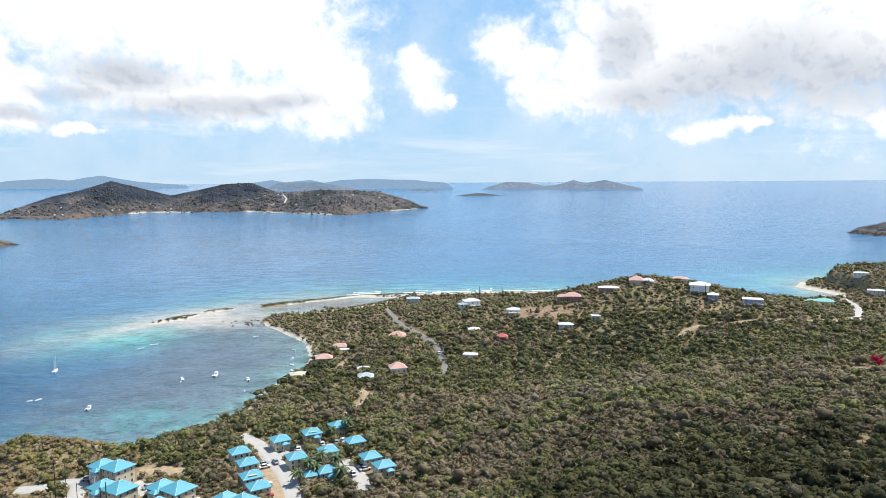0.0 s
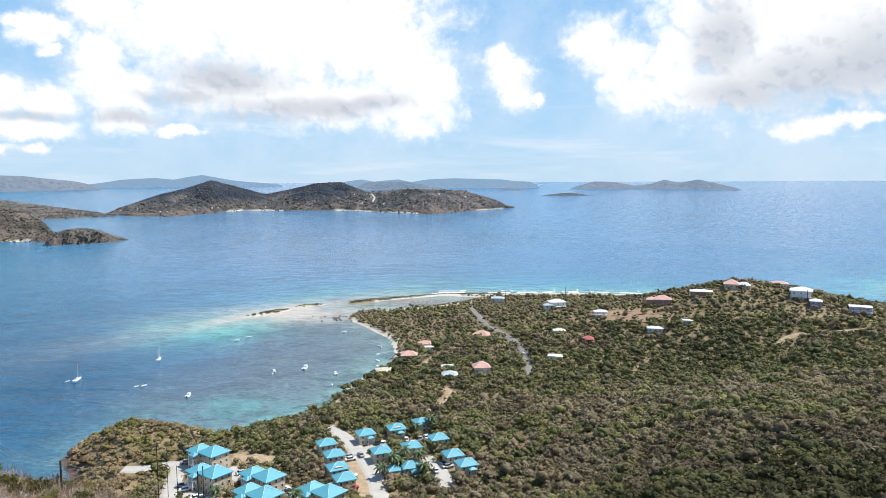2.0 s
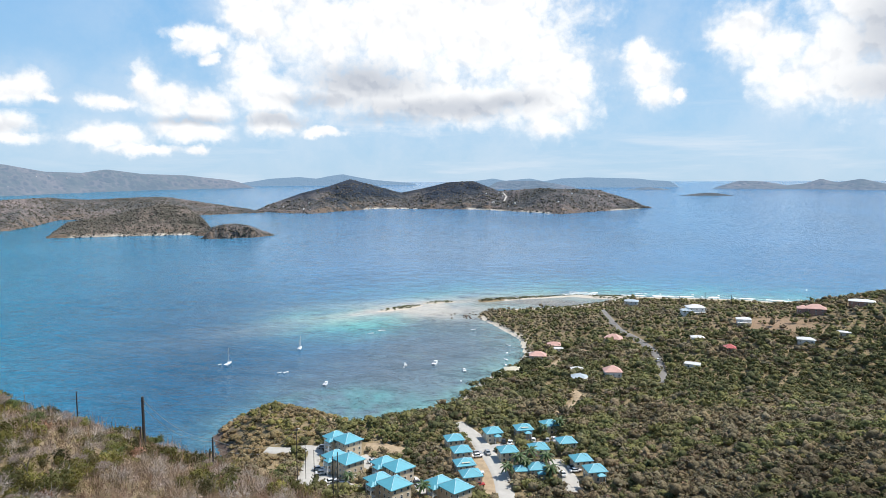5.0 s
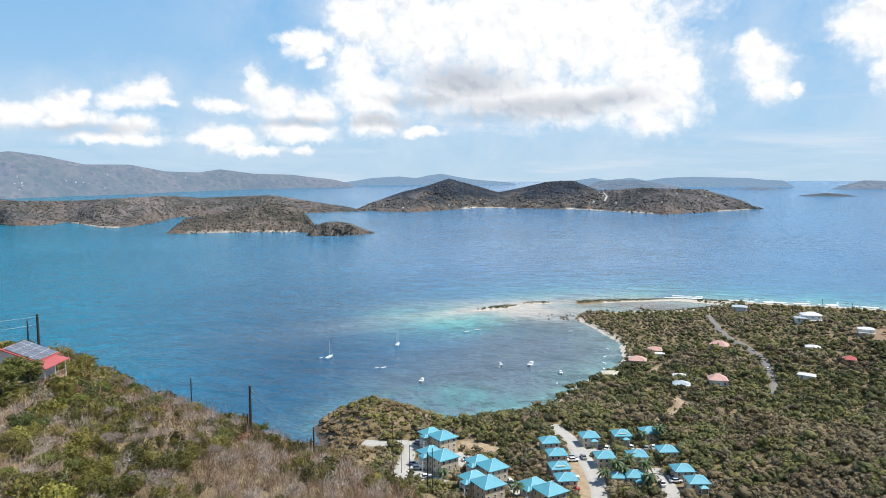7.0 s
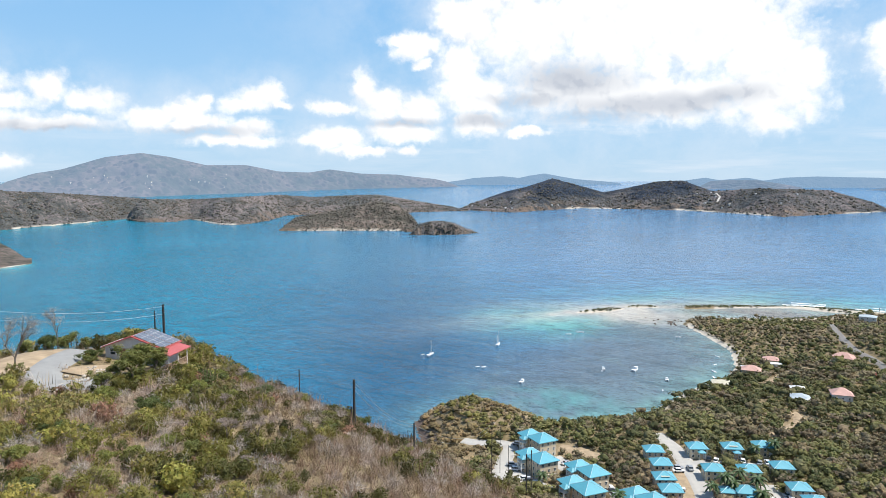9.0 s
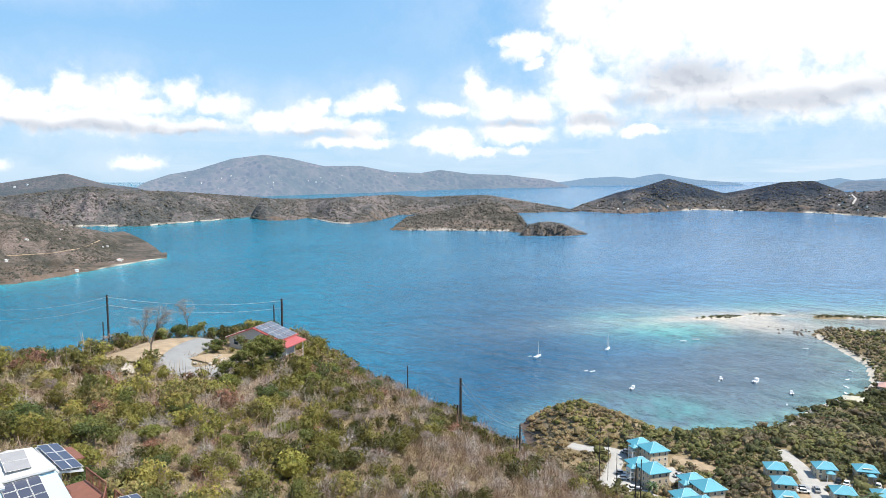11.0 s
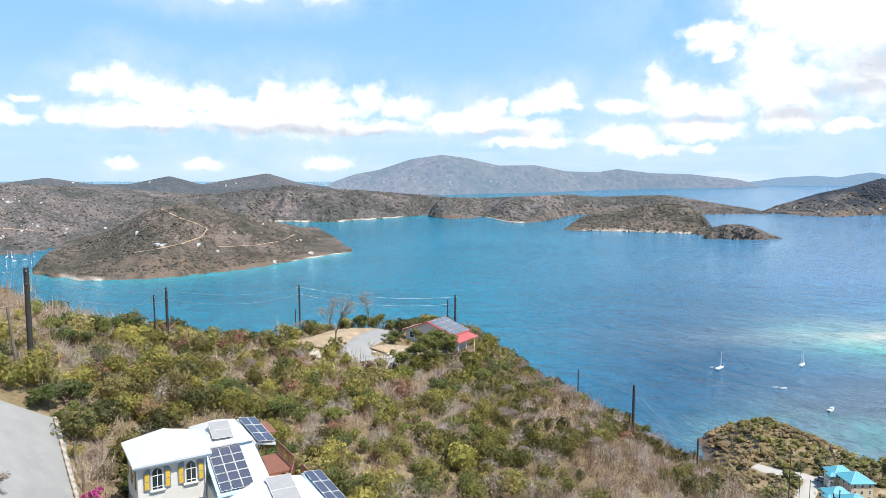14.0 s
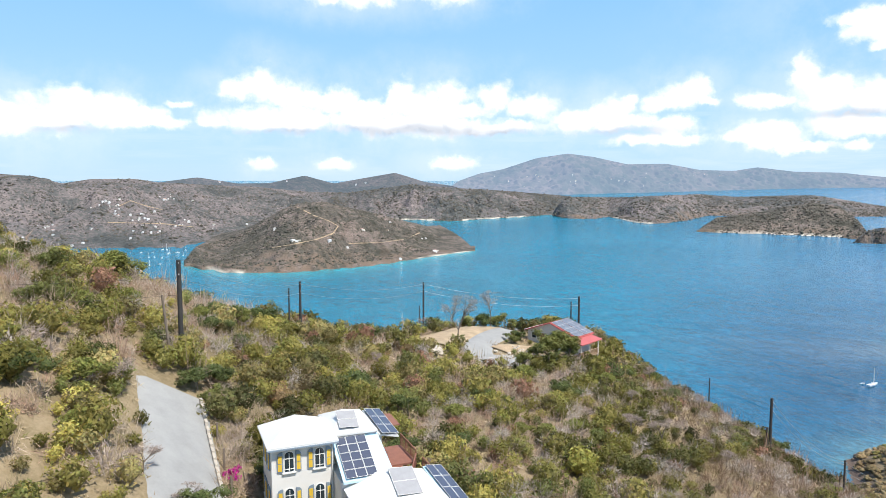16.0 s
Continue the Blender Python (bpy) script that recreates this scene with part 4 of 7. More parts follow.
ribbon("road_east", "narrow pale road along the slope", [(139, 405), (150.3, 413.6), (178, 416), (205.8, 417), (227.5, 414), (259.2, 432), (292, 451)], 2.8, M["dirt"], 0.5)
ribbon("road_east_down", "pale road down to the cove", [(262, 436), (285, 470), (312, 515), (339, 561), (350, 600)], 5.0, M["concrete"], 0.6)
ribbon("driveway", "grey gravel driveway with a pale kerb", [(-44, 1.7), (-50.9, 1.0), (-56, 0.8), (-60, 0.5), (-65.5, 0.2)], 4.4, M["gravel"], 0.25)
ribbon("drive_red_house", "pale gravel drive curving round a stone island", [(-115.5, 60), (-113.2, 57), (-110, 53), (-106.4, 49.6), (-103, 48.2), (-100.6, 49), (-99.6, 51), (-99.2, 54), (-98.6, 57.5), (-98.6, 62)], 3.7, M["gravel"], 0.3)
ribbon("pad_dirt", "bare earth clearing on the hilltop", [(-108, 42), (-111, 45.5), (-114.5, 50), (-117, 55), (-118, 60)], 7.5, M["dirt"], 0.2, wobble=0.2)
ribbon("pad_island", "bare earth island with stones", [(-103.6, 53), (-104.8, 55.5), (-103.5, 58.5)], 4.4, M["dirt"], 0.24, wobble=0.15)
ribbon("pad_ledge", "pale stony ledge", [(-104.6, 34.5), (-105, 38), (-104.6, 42)], 2.4, M["stone"], 0.35, wobble=0.3)
ribbon("footpath_slope", "bare footpath down the slope", [(-79, 90), (-82, 100), (-86, 112), (-88, 126), (-86, 142)], 2.4, M["dirt"], 0.3, wobble=0.25)


# ---- growth ----
def unit(v):
    return v / np.maximum(np.linalg.norm(v, axis=-1, keepdims=True), 1e-9)


def foliage(rng, at, radius, tall, tint, leaves, size=0.36, lobes=5, core=True, shag=0.45):
    """Crowns as lobes of leaf sprays. at: centres, radius: half widths, tall: half heights; returns arrays."""
    n = len(at)
    lobe = unit(rng.normal(size=(n, lobes, 3))) * np.array([0.55, 0.55, 0.42])
    lobe[..., 2] = np.abs(lobe[..., 2]) * 0.9 - 0.06
    which = rng.randint(0, lobes, (n, leaves))
    out = unit(rng.normal(size=(n, leaves, 3)) + np.array([0, 0, 0.35]))
    c = np.take_along_axis(lobe, which[..., None], 1) + out * (0.40 + 0.16 * rng.rand(n, leaves, 1))
    face = unit(out + rng.normal(size=out.shape) * shag)
    t1 = unit(np.cross(face, rng.normal(size=face.shape)))
    t2 = np.cross(face, t1)
    s = size * (0.55 + 0.9 * rng.rand(n, leaves, 1))
    scale = np.stack([radius, radius, tall], 1)[:, None, :]
    ang = rng.rand(n, leaves, 1) * math.tau
    tri = []
    for k, stretch in ((0.0, 1.25), (2.1, 0.8), (4.2, 0.85)):
        tri.append(at[:, None, :] + scale * (c + s * stretch * (t1 * np.cos(ang + k) + t2 * np.sin(ang + k))))
    v = np.stack(tri, 2).reshape(-1, 3)
    shade = tint[:, None, :] * (0.85 + 0.3 * rng.rand(n, leaves, 1)) * (1 + 0.06 * rng.normal(size=(n, leaves, 3)))
    col = np.repeat(np.clip(shade, 0.005, 0.9).reshape(-1, 3), 3, 0)
    f = np.arange(len(v)).reshape(-1, 3)
    if core:
        o = np.array([(1, 0, 0), (0, 1, 0), (-1, 0, 0), (0, -1, 0), (0, 0, 1), (0, 0, -1)], float) * (0.5 if core is True else core)
        of = np.array([(0, 1, 4), (1, 2, 4), (2, 3, 4), (3, 0, 4), (1, 0, 5), (2, 1, 5), (3, 2, 5), (0, 3, 5)])
        cv = (at[:, None, :] + scale * (o + rng.normal(size=(n, 6, 3)) * 0.06)).reshape(-1, 3)
        cf = (of[None] + (np.arange(n) * 6)[:, None, None]).reshape(-1, 3) + len(v)
        v, f = np.concatenate([v, cv]), np.concatenate([f, cf])
        # core darker than its leaves: shade inside the crown put into its colour
        col = np.concatenate([col, np.repeat(tint * 0.85, 6, 0)])
    return v, f, np.c_[col, np.ones(len(col))]


def unit_ball(fine):
    bm = bmesh.new()
    if fine:
        bmesh.ops.create_icosphere(bm, subdivisions=2, radius=1.0)
    else:
        ring = [bm.verts.new((math.cos(a), math.sin(a), 0)) for a in (0, math.pi / 2, math.pi, math.pi * 1.5)]
        for tip in (1, -1):
            top = bm.verts.new((0, 0, tip))
            for k in range(4):
                bm.faces.new((ring[k], ring[(k + 1) % 4], top)[::tip])
        bmesh.ops.subdivide_edges(bm, edges=bm.edges, cuts=1, use_grid_fill=True)
        bmesh.ops.triangulate(bm, faces=bm.faces)
    bm.verts.ensure_lookup_table()
    v, f = unit(np.array([tuple(p.co) for p in bm.verts])), np.array([[p.index for p in q.verts] for q in bm.faces])
    bm.free()
    return v, f


BALLS = {}


def canopy(rng, at, radius, tall, tint, fine=True, lobes=6):
    """Closed lumpy bodies of crowns, each with its own bulges; returns arrays."""
    if fine not in BALLS:
        BALLS[fine] = unit_ball(fine)
    way, of = BALLS[fine]
    n, m = len(at), len(way)
    knob = unit(rng.normal(size=(n, lobes, 3)) + np.array([0, 0, 0.55]))
    near = np.clip(np.einsum("mk,nlk->nml", way, knob), 0, 1).max(-1)
    r = 0.52 + 0.42 * near ** 5 + rng.normal(size=(n, m)) * 0.11
    v = way[None] * r[..., None] * np.array([1, 1, 1.0])
    v[..., 2] = np.where(v[..., 2] < 0, v[..., 2] * 0.8, v[..., 2])
    v = at[:, None, :] + v * np.stack([radius, radius, tall], 1)[:, None, :]
    col = tint[:, None, :] * (0.88 + 0.24 * rng.rand(n, m, 1))
    f = (of[None] + (np.arange(n) * m)[:, None, None]).reshape(-1, 3)
    return v.reshape(-1, 3), f, np.c_[col.reshape(-1, 3), np.ones(n * m)]


def brushwood(rng, at, radius, tall, tint, twigs, thick=0.035):
    """Leafless bushes: thin forked twigs that rise from one foot; returns arrays."""
    n = len(at)
    out = unit(rng.normal(size=(n, twigs, 3)) * np.array([1, 1, 0.5]) + np.array([0, 0, 0.5]))
    scale = np.stack([radius, radius, tall * 2], 1)[:, None, :]
    a = at[:, None, :] + scale * out * (0.12 + 0.5 * rng.rand(n, twigs, 1)) * np.array([1, 1, 0.8])
    bend = unit(out + rng.normal(size=out.shape) * 0.7)
    b = a + scale * bend * (0.25 + 0.35 * rng.rand(n, twigs, 1))
    side = unit(np.cross(bend, rng.normal(size=out.shape))) * thick * (0.6 + 0.8 * rng.rand(n, twigs, 1))
    v = np.stack([a - side, a + side, b], 2).reshape(-1, 3)
    col = np.repeat((tint[:, None, :] * (0.7 + 0.6 * rng.rand(n, twigs, 1))).reshape(-1, 3), 3, 0)
    return v, np.arange(len(v)).reshape(-1, 3), np.c_[np.clip(col, 0, 0.8), np.ones(len(col))]


def gathered(pieces):
    vs, fs, cs, k = [], [], [], 0
    for v, f, c in pieces:
        vs.append(v), fs.append(f + k), cs.append(c)
        k += len(v)
    return np.concatenate(vs), np.concatenate(fs), np.concatenate(cs)


CLEAR_SPOTS = [(-109.5, 65, 4.2), (-104.5, 67, 4.2), (-101.5, 66.5, 4.0), (-99, 66, 2.5), (-53, 9, 3.6), (-54, 13.5, 3.6), (-46.5, 15, 4.2), (-54, 18, 2.6), (-50, 12.5, 3), (-46.5, 18.5, 2.5), (-65.5, -1.2, 2.3)]


def far_from_ways(x, y, extra=0.0):
    ok = np.ones(len(x), bool)
    for c, half in CLEAR_WAYS:
        lo, hi = c.min(0) - half - 4, c.max(0) + half + 4
        near = (x > lo[0]) & (x < hi[0]) & (y > lo[1]) & (y < hi[1])
        if near.any():
            d = np.hypot(x[near, None] - c[None, :, 0], y[near, None] - c[None, :, 1]).min(1)
            ok[near] &= d > half + extra
    for cx, cy, r in CLEAR_SPOTS:
        ok &= np.hypot(x - cx, y - cy) > r + extra
    return ok


def scatter(rng, box_lo, box_hi, spacing, inside):
    """Loose jittered grid of places on land."""
    xs, ys = np.arange(box_lo[0], box_hi[0], spacing), np.arange(box_lo[1], box_hi[1], spacing * 0.87)
    gx, gy = np.meshgrid(xs, ys)
    gx = gx + (np.arange(len(ys)) % 2)[:, None] * spacing / 2
    x, y = gx.ravel() + rng.normal(size=gx.size) * spacing * 0.42, gy.ravel() + rng.normal(size=gx.size) * spacing * 0.42
    k = inside(x, y)
    return x[k], y[k]


GREENS = np.array([(0.15, 0.155, 0.055), (0.10, 0.115, 0.045), (0.22, 0.21, 0.075), (0.185, 0.17, 0.085), (0.068, 0.085, 0.040)])
DRY = np.array([(0.30, 0.235, 0.16), (0.35, 0.285, 0.205), (0.25, 0.20, 0.135), (0.31, 0.21, 0.145)])


def species(rng, x, y, dryness):
    """Own colours for plants: drifts of a kind, then each its own."""
    drift = waves(x, y, 55, 41) * 0.6 + waves(x, y, 18, 42) * 0.5
    pick = np.clip(((drift + 1.2) / 2.4 * 5 + rng.normal(size=len(x)) * 0.9).astype(int), 0, 4)
    spur = np.exp(-(((x - 85) / 75) ** 2 + ((y - 275) / 45) ** 2)) + 0.8 * np.exp(-(((x + 5) / 40) ** 2 + ((y - 250) / 60) ** 2))
    vale = np.exp(-(((x - 95) / 70) ** 2 + ((y - 395) / 45) ** 2)) + 0.6 * np.exp(-(((x + 60) / 30) ** 2 + ((y - 385) / 45) ** 2))
    r, az = np.hypot(x, y), np.degrees(np.arctan2(-x, y))
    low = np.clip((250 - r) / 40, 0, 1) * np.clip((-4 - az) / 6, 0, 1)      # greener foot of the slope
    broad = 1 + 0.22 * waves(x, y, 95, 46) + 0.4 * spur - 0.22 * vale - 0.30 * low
    pick = np.where(rng.rand(len(x)) < 0.55 * vale, 4 - 3 * (rng.rand(len(x)) < 0.4), pick)
    dryness = dryness + 0.2 * spur - 0.25 * vale - 0.12 * low + 0.3 * (x < -138) * (y > 200)
    col = GREENS[pick] * (0.88 + 0.26 * rng.rand(len(x), 1)) * np.clip(broad, 0.5, 1.6)[:, None]
    dry = 0.5 + 0.13 * rng.normal(size=len(x)) < np.clip(dryness + 0.22 * waves(x, y, 70, 43) + 0.2 * waves(x, y, 19, 44), 0.1, 0.95)
    col[dry] = 0.62 * DRY[rng.randint(0, 4, dry.sum())] * (0.85 + 0.3 * rng.rand(dry.sum(), 1)) + 0.3 * col[dry]
    return col, dry


def horizontal(x, y):
    return np.hypot(x, y), np.degrees(np.arctan2(-x, y))


def in_view(az, lo=-37, hi=104):
    return (az > lo) & (az < hi)


def woods():
    rng = np.random.RandomState(5)

    def stand(name, label, lo, hi, spacing, rad, leaves, dryness, where, size, clumps):
        def inside(x, y):
            r, az = horizontal(x, y)
            ok = in_view(az) & where(x, y, r, az)
            ok[ok] &= (inland(x[ok], y[ok]) > 2.0)
            ok[ok] &= far_from_ways(x[ok], y[ok], 1.0)
            return ok
        x, y = scatter(rng, lo, hi, spacing, inside)
        col, dry = species(rng, x, y, dryness)
        radius = 1.1 * rad * np.clip(np.exp(rng.normal(size=len(x)) * 0.26), 0.55, 2.0)
        col = 1.08 * (0.5 * col + 0.5 * np.where(dry[:, None], (0.175, 0.147, 0.09), (0.142, 0.137, 0.064)))
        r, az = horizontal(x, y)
        foot = np.clip((262 - r) / 50, 0, 1) * np.clip((-2 - az) / 8, 0, 1)      # trees darker towards the foot of the slope
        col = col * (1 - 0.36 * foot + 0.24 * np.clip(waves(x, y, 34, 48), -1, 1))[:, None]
        low_scrub = (x < -138) & (y > 215) & (y < 330)
        radius = np.where(low_scrub, radius * 0.86, radius)
        col = np.where(low_scrub[:, None], col * np.array((1.3, 1.2, 1.05)), col)
        tall = radius * (0.5 + 0.28 * rng.rand(len(x))) * np.where(low_scrub, 0.62, 1.0)
        z = ground_z(x, y) + tall * 0.75
        at = np.stack([x, y, z], 1)
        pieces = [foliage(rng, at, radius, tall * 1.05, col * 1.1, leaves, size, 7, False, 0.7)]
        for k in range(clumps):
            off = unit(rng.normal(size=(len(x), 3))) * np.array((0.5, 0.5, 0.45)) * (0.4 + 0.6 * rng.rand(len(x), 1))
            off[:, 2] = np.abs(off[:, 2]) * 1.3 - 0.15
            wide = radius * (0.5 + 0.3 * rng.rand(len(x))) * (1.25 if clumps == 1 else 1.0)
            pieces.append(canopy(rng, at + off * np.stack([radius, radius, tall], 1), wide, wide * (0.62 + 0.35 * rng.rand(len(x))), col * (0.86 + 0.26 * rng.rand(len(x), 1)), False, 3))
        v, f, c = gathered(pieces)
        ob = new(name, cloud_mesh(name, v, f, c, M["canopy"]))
        tagged(ob, label, "woods", kind="stuff")

    hill = lambda x, y, r, az: (az > 28) & (x < -30) & (y < 190) & ~((x > -100) & (y > 175))
    plain_wood = lambda x, y, r, az: ~hill(x, y, r, az)
    bare = lambda x, y: (((x - 66) / 24) ** 2 + ((y - 478) / 20) ** 2 < 1) & (waves(x, y, 12, 47) > -0.55)
    stand("woods_slope", "dense mixed bush, olive and dark green, partly leafless", (-60, 120), (230, 330), 3.3, 2.3, 60, 0.42,
          lambda x, y, r, az: plain_wood(x, y, r, az) & (r < 320) & (r > 125), 0.17, 3)
    stand("woods_shore", "green seaside woods along the bay", (-220, 185), (-60, 340), 3.2, 2.1, 50, 0.36,
          lambda x, y, r, az: plain_wood(x, y, r, az) & (r < 345), 0.18, 3)
    stand("woods_valley", "dark green woods in the valley", (-150, 290), (340, 470), 3.9, 2.5, 30, 0.36,
          lambda x, y, r, az: (r >= 320) & (r < 470) & ~bare(x, y), 0.22, 2)
    stand("woods_ridge", "bush on the far ridge and along the beach", (-160, 400), (480, 800), 3.7, 1.95, 5, 0.47,
          lambda x, y, r, az: (r >= 470) & (r < 900) & ~bare(x, y) & ~((y > 585) & (x > -25) & (x < 150) & (inland(x, y) < 20)) & ((y < 600) | (inland(x, y) > 9)), 0.3, 1)

    # hillside: leafy bushes, leafless brush and tufts of dry grass
    def hillside(x, y):
        r, az = horizontal(x, y)
        ok = in_view(az, 27, 106) & hill(x, y, r, az) & (r > 38) & (r < 240)
        ok[ok] &= inland(x[ok], y[ok]) > 3
        return ok

    x, y = scatter(rng, (-150, -45), (-28, 190), 1.72, lambda x, y: hillside(x, y) & far_from_ways(x, y, 0.55))
    pick = waves(x, y, 26, 51) * 0.7 + waves(x, y, 9, 52) * 0.6 + rng.normal(size=len(x)) * 0.5
    leafy = pick - 1.05 * np.clip((54 - horizontal(x, y)[1]) / 12, 0, 1) - 0.35 * np.clip((horizontal(x, y)[1] - 84) / 8, 0, 1) > -0.26
    col, _ = species(rng, x, y, 0.10)
    col = np.where(rng.rand(len(x), 1) < 0.58, col, np.array((0.205, 0.205, 0.068)) * (0.75 + 0.4 * rng.rand(len(x), 1)))
    # shy: plant colours grow darker at azimuths under 56
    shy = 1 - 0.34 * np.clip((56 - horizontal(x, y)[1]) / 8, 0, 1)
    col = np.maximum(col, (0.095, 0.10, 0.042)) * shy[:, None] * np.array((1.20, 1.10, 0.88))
    col = col * np.clip(0.92 + 0.26 * rng.normal(size=(len(x), 1)), 0.45, 1.5)
    rust = rng.rand(len(x)) < 0.03 + 0.10 * (waves(x, y, 14, 53) > 0.75)
    col[rust] = np.array((0.27, 0.155, 0.10)) * (0.7 + 0.5 * rng.rand(rust.sum(), 1))
    radius = (0.62 + 1.5 * rng.rand(len(x)) ** 2.4)
    tall = radius * (0.75 + 0.45 * rng.rand(len(x)))
    z = ground_z(x, y)
    k = leafy
    close = np.hypot(x, y) < 98
    at = np.stack([x, y, z + tall * 0.8], 1)
    a, b = k & close, k & ~close
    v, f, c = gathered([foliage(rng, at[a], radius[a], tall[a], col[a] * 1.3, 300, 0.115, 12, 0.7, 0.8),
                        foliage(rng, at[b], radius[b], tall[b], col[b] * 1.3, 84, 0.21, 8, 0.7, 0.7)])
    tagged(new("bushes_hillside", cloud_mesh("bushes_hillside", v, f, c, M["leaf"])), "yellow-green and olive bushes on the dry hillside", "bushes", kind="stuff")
    k = ~leafy
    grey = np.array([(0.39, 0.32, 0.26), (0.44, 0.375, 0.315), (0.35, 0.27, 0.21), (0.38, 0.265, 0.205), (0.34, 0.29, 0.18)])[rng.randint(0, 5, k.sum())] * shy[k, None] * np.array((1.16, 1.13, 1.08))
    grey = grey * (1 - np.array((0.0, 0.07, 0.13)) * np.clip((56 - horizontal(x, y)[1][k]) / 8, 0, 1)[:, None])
    near = close[k]
    at, wide, high = np.stack([x, y, z], 1)[k], radius[k] * 1.45, tall[k] * 1.35
    x2, y2 = scatter(rng, (-150, -45), (-28, 190), 1.95, lambda x, y: hillside(x, y) & far_from_ways(x, y, 0.3) & (waves(x, y, 26, 51) * 0.7 + waves(x, y, 9, 52) * 0.6 < 0.2))
    r2 = 0.8 + 1.0 * rng.rand(len(x2))
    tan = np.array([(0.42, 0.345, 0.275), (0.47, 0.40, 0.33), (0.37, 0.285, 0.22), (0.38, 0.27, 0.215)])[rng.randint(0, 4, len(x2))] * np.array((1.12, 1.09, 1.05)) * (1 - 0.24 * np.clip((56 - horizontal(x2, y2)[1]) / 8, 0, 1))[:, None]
    at2, near2 = np.stack([x2, y2, ground_z(x2, y2)], 1), np.hypot(x2, y2) < 98
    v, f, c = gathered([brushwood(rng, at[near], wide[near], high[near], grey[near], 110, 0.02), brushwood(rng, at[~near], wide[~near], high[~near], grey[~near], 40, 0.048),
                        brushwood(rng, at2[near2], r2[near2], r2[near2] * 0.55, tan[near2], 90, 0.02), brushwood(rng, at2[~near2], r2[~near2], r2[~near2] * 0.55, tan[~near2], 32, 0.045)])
    # taller leafless trees with fine pale crowns
    x3, y3 = scatter(rng, (-140, -45), (-28, 150), 5.6, lambda x, y: hillside(x, y) & far_from_ways(x, y, 1.2) & (np.hypot(x, y) < 165))
    r3 = 1.3 + 0.9 * rng.rand(len(x3))
    pale = np.array([(0.42, 0.375, 0.33), (0.46, 0.40, 0.35), (0.38, 0.31, 0.27)])[rng.randint(0, 3, len(x3))]
    at3 = np.stack([x3, y3, ground_z(x3, y3) + 0.9], 1)
    stems = brushwood(rng, at3 - np.array((0, 0, 1.0)), r3 * 0.35, r3 * 0.6, pale * 0.8, 10, 0.06)
    crowns = brushwood(rng, at3, r3, r3 * 0.6, pale * 1.12, 240, 0.017)
    v, f, c = gathered([(v, f, c), stems, crowns])
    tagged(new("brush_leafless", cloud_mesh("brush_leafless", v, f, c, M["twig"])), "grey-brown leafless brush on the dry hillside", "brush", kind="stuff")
    x, y = scatter(rng, (-150, -45), (-28, 150), 1.6, lambda x, y: hillside(x, y) & far_from_ways(x, y, 0.1) & (np.hypot(x, y) < 170))
    straw = np.array([(0.52, 0.43, 0.28), (0.44, 0.35, 0.22), (0.32, 0.30, 0.13), (0.40, 0.30, 0.20)])[rng.randint(0, 4, len(x))] * (1 - 0.15 * np.clip((56 - horizontal(x, y)[1]) / 8, 0, 1))[:, None]
    h = 0.28 + 0.3 * rng.rand(len(x))
    v, f, c = brushwood(rng, np.stack([x, y, ground_z(x, y) - 0.05], 1), h * 1.5, h, straw, 14, 0.04)
    tagged(new("grass_dry", cloud_mesh("grass_dry", v, f, c, M["twig"])), "tufts of straw-coloured dry grass", "grass", kind="stuff")
    # mangrove scrub on the cays and along the spit
    x, y = scatter(rng, (-260, 550), (-20, 712), 2.6, lambda x, y: (on_islet(x, y) > 0.9) | ((inland(x, y) > 1.2) & (inland(x, y) < 7) & (y > 625) & (x < -20) & (waves(x, y, 60, 55) > 0.0)))
    col = np.array((0.13, 0.14, 0.06)) * (0.7 + 0.6 * rng.rand(len(x), 1))
    rad = 0.9 + 0.7 * rng.rand(len(x))
    v, f, c = foliage(rng, np.stack([x, y, ground_z(x, y) + rad * 0.35], 1), rad, rad * 0.55, col, 36, 0.45, 4)
    tagged(new("scrub_cays", cloud_mesh("scrub_cays", v, f, c, M["leaf"])), "low green scrub on the sand cays", "scrub", kind="stuff")


# ---- single trees ----
def skeleton_limbs(rng, height, spread, levels=3, lean=0.25, bole=0.38, girth=0.032):
    """Trunk and forked limbs of a tree as tapered rods in one bmesh; returns it with the limb tips."""
    bm, tips = bmesh.new(), []

    def grow(a, way, length, r, level):
        b = a + way * length
        add_rod(bm, a, b, r, r * 0.65, 6 if level == 0 else 5)
        if level == levels:
            tips.append(b)
            return
        for _ in range(3 if level else 4):
            w = Vector(way) + Vector((rng.normal(), rng.normal(), rng.normal() * 0.35 + lean)) * spread
            grow(b - way * length * 0.1 * rng.rand(), w.normalized(), length * (0.55 + 0.2 * rng.rand()), r * 0.6, level + 1)

    grow(Vector((0, 0, -0.2)), Vector((0.05, 0.03, 1)).normalized(), height * bole, height * girth, 0)
    return bm, tips


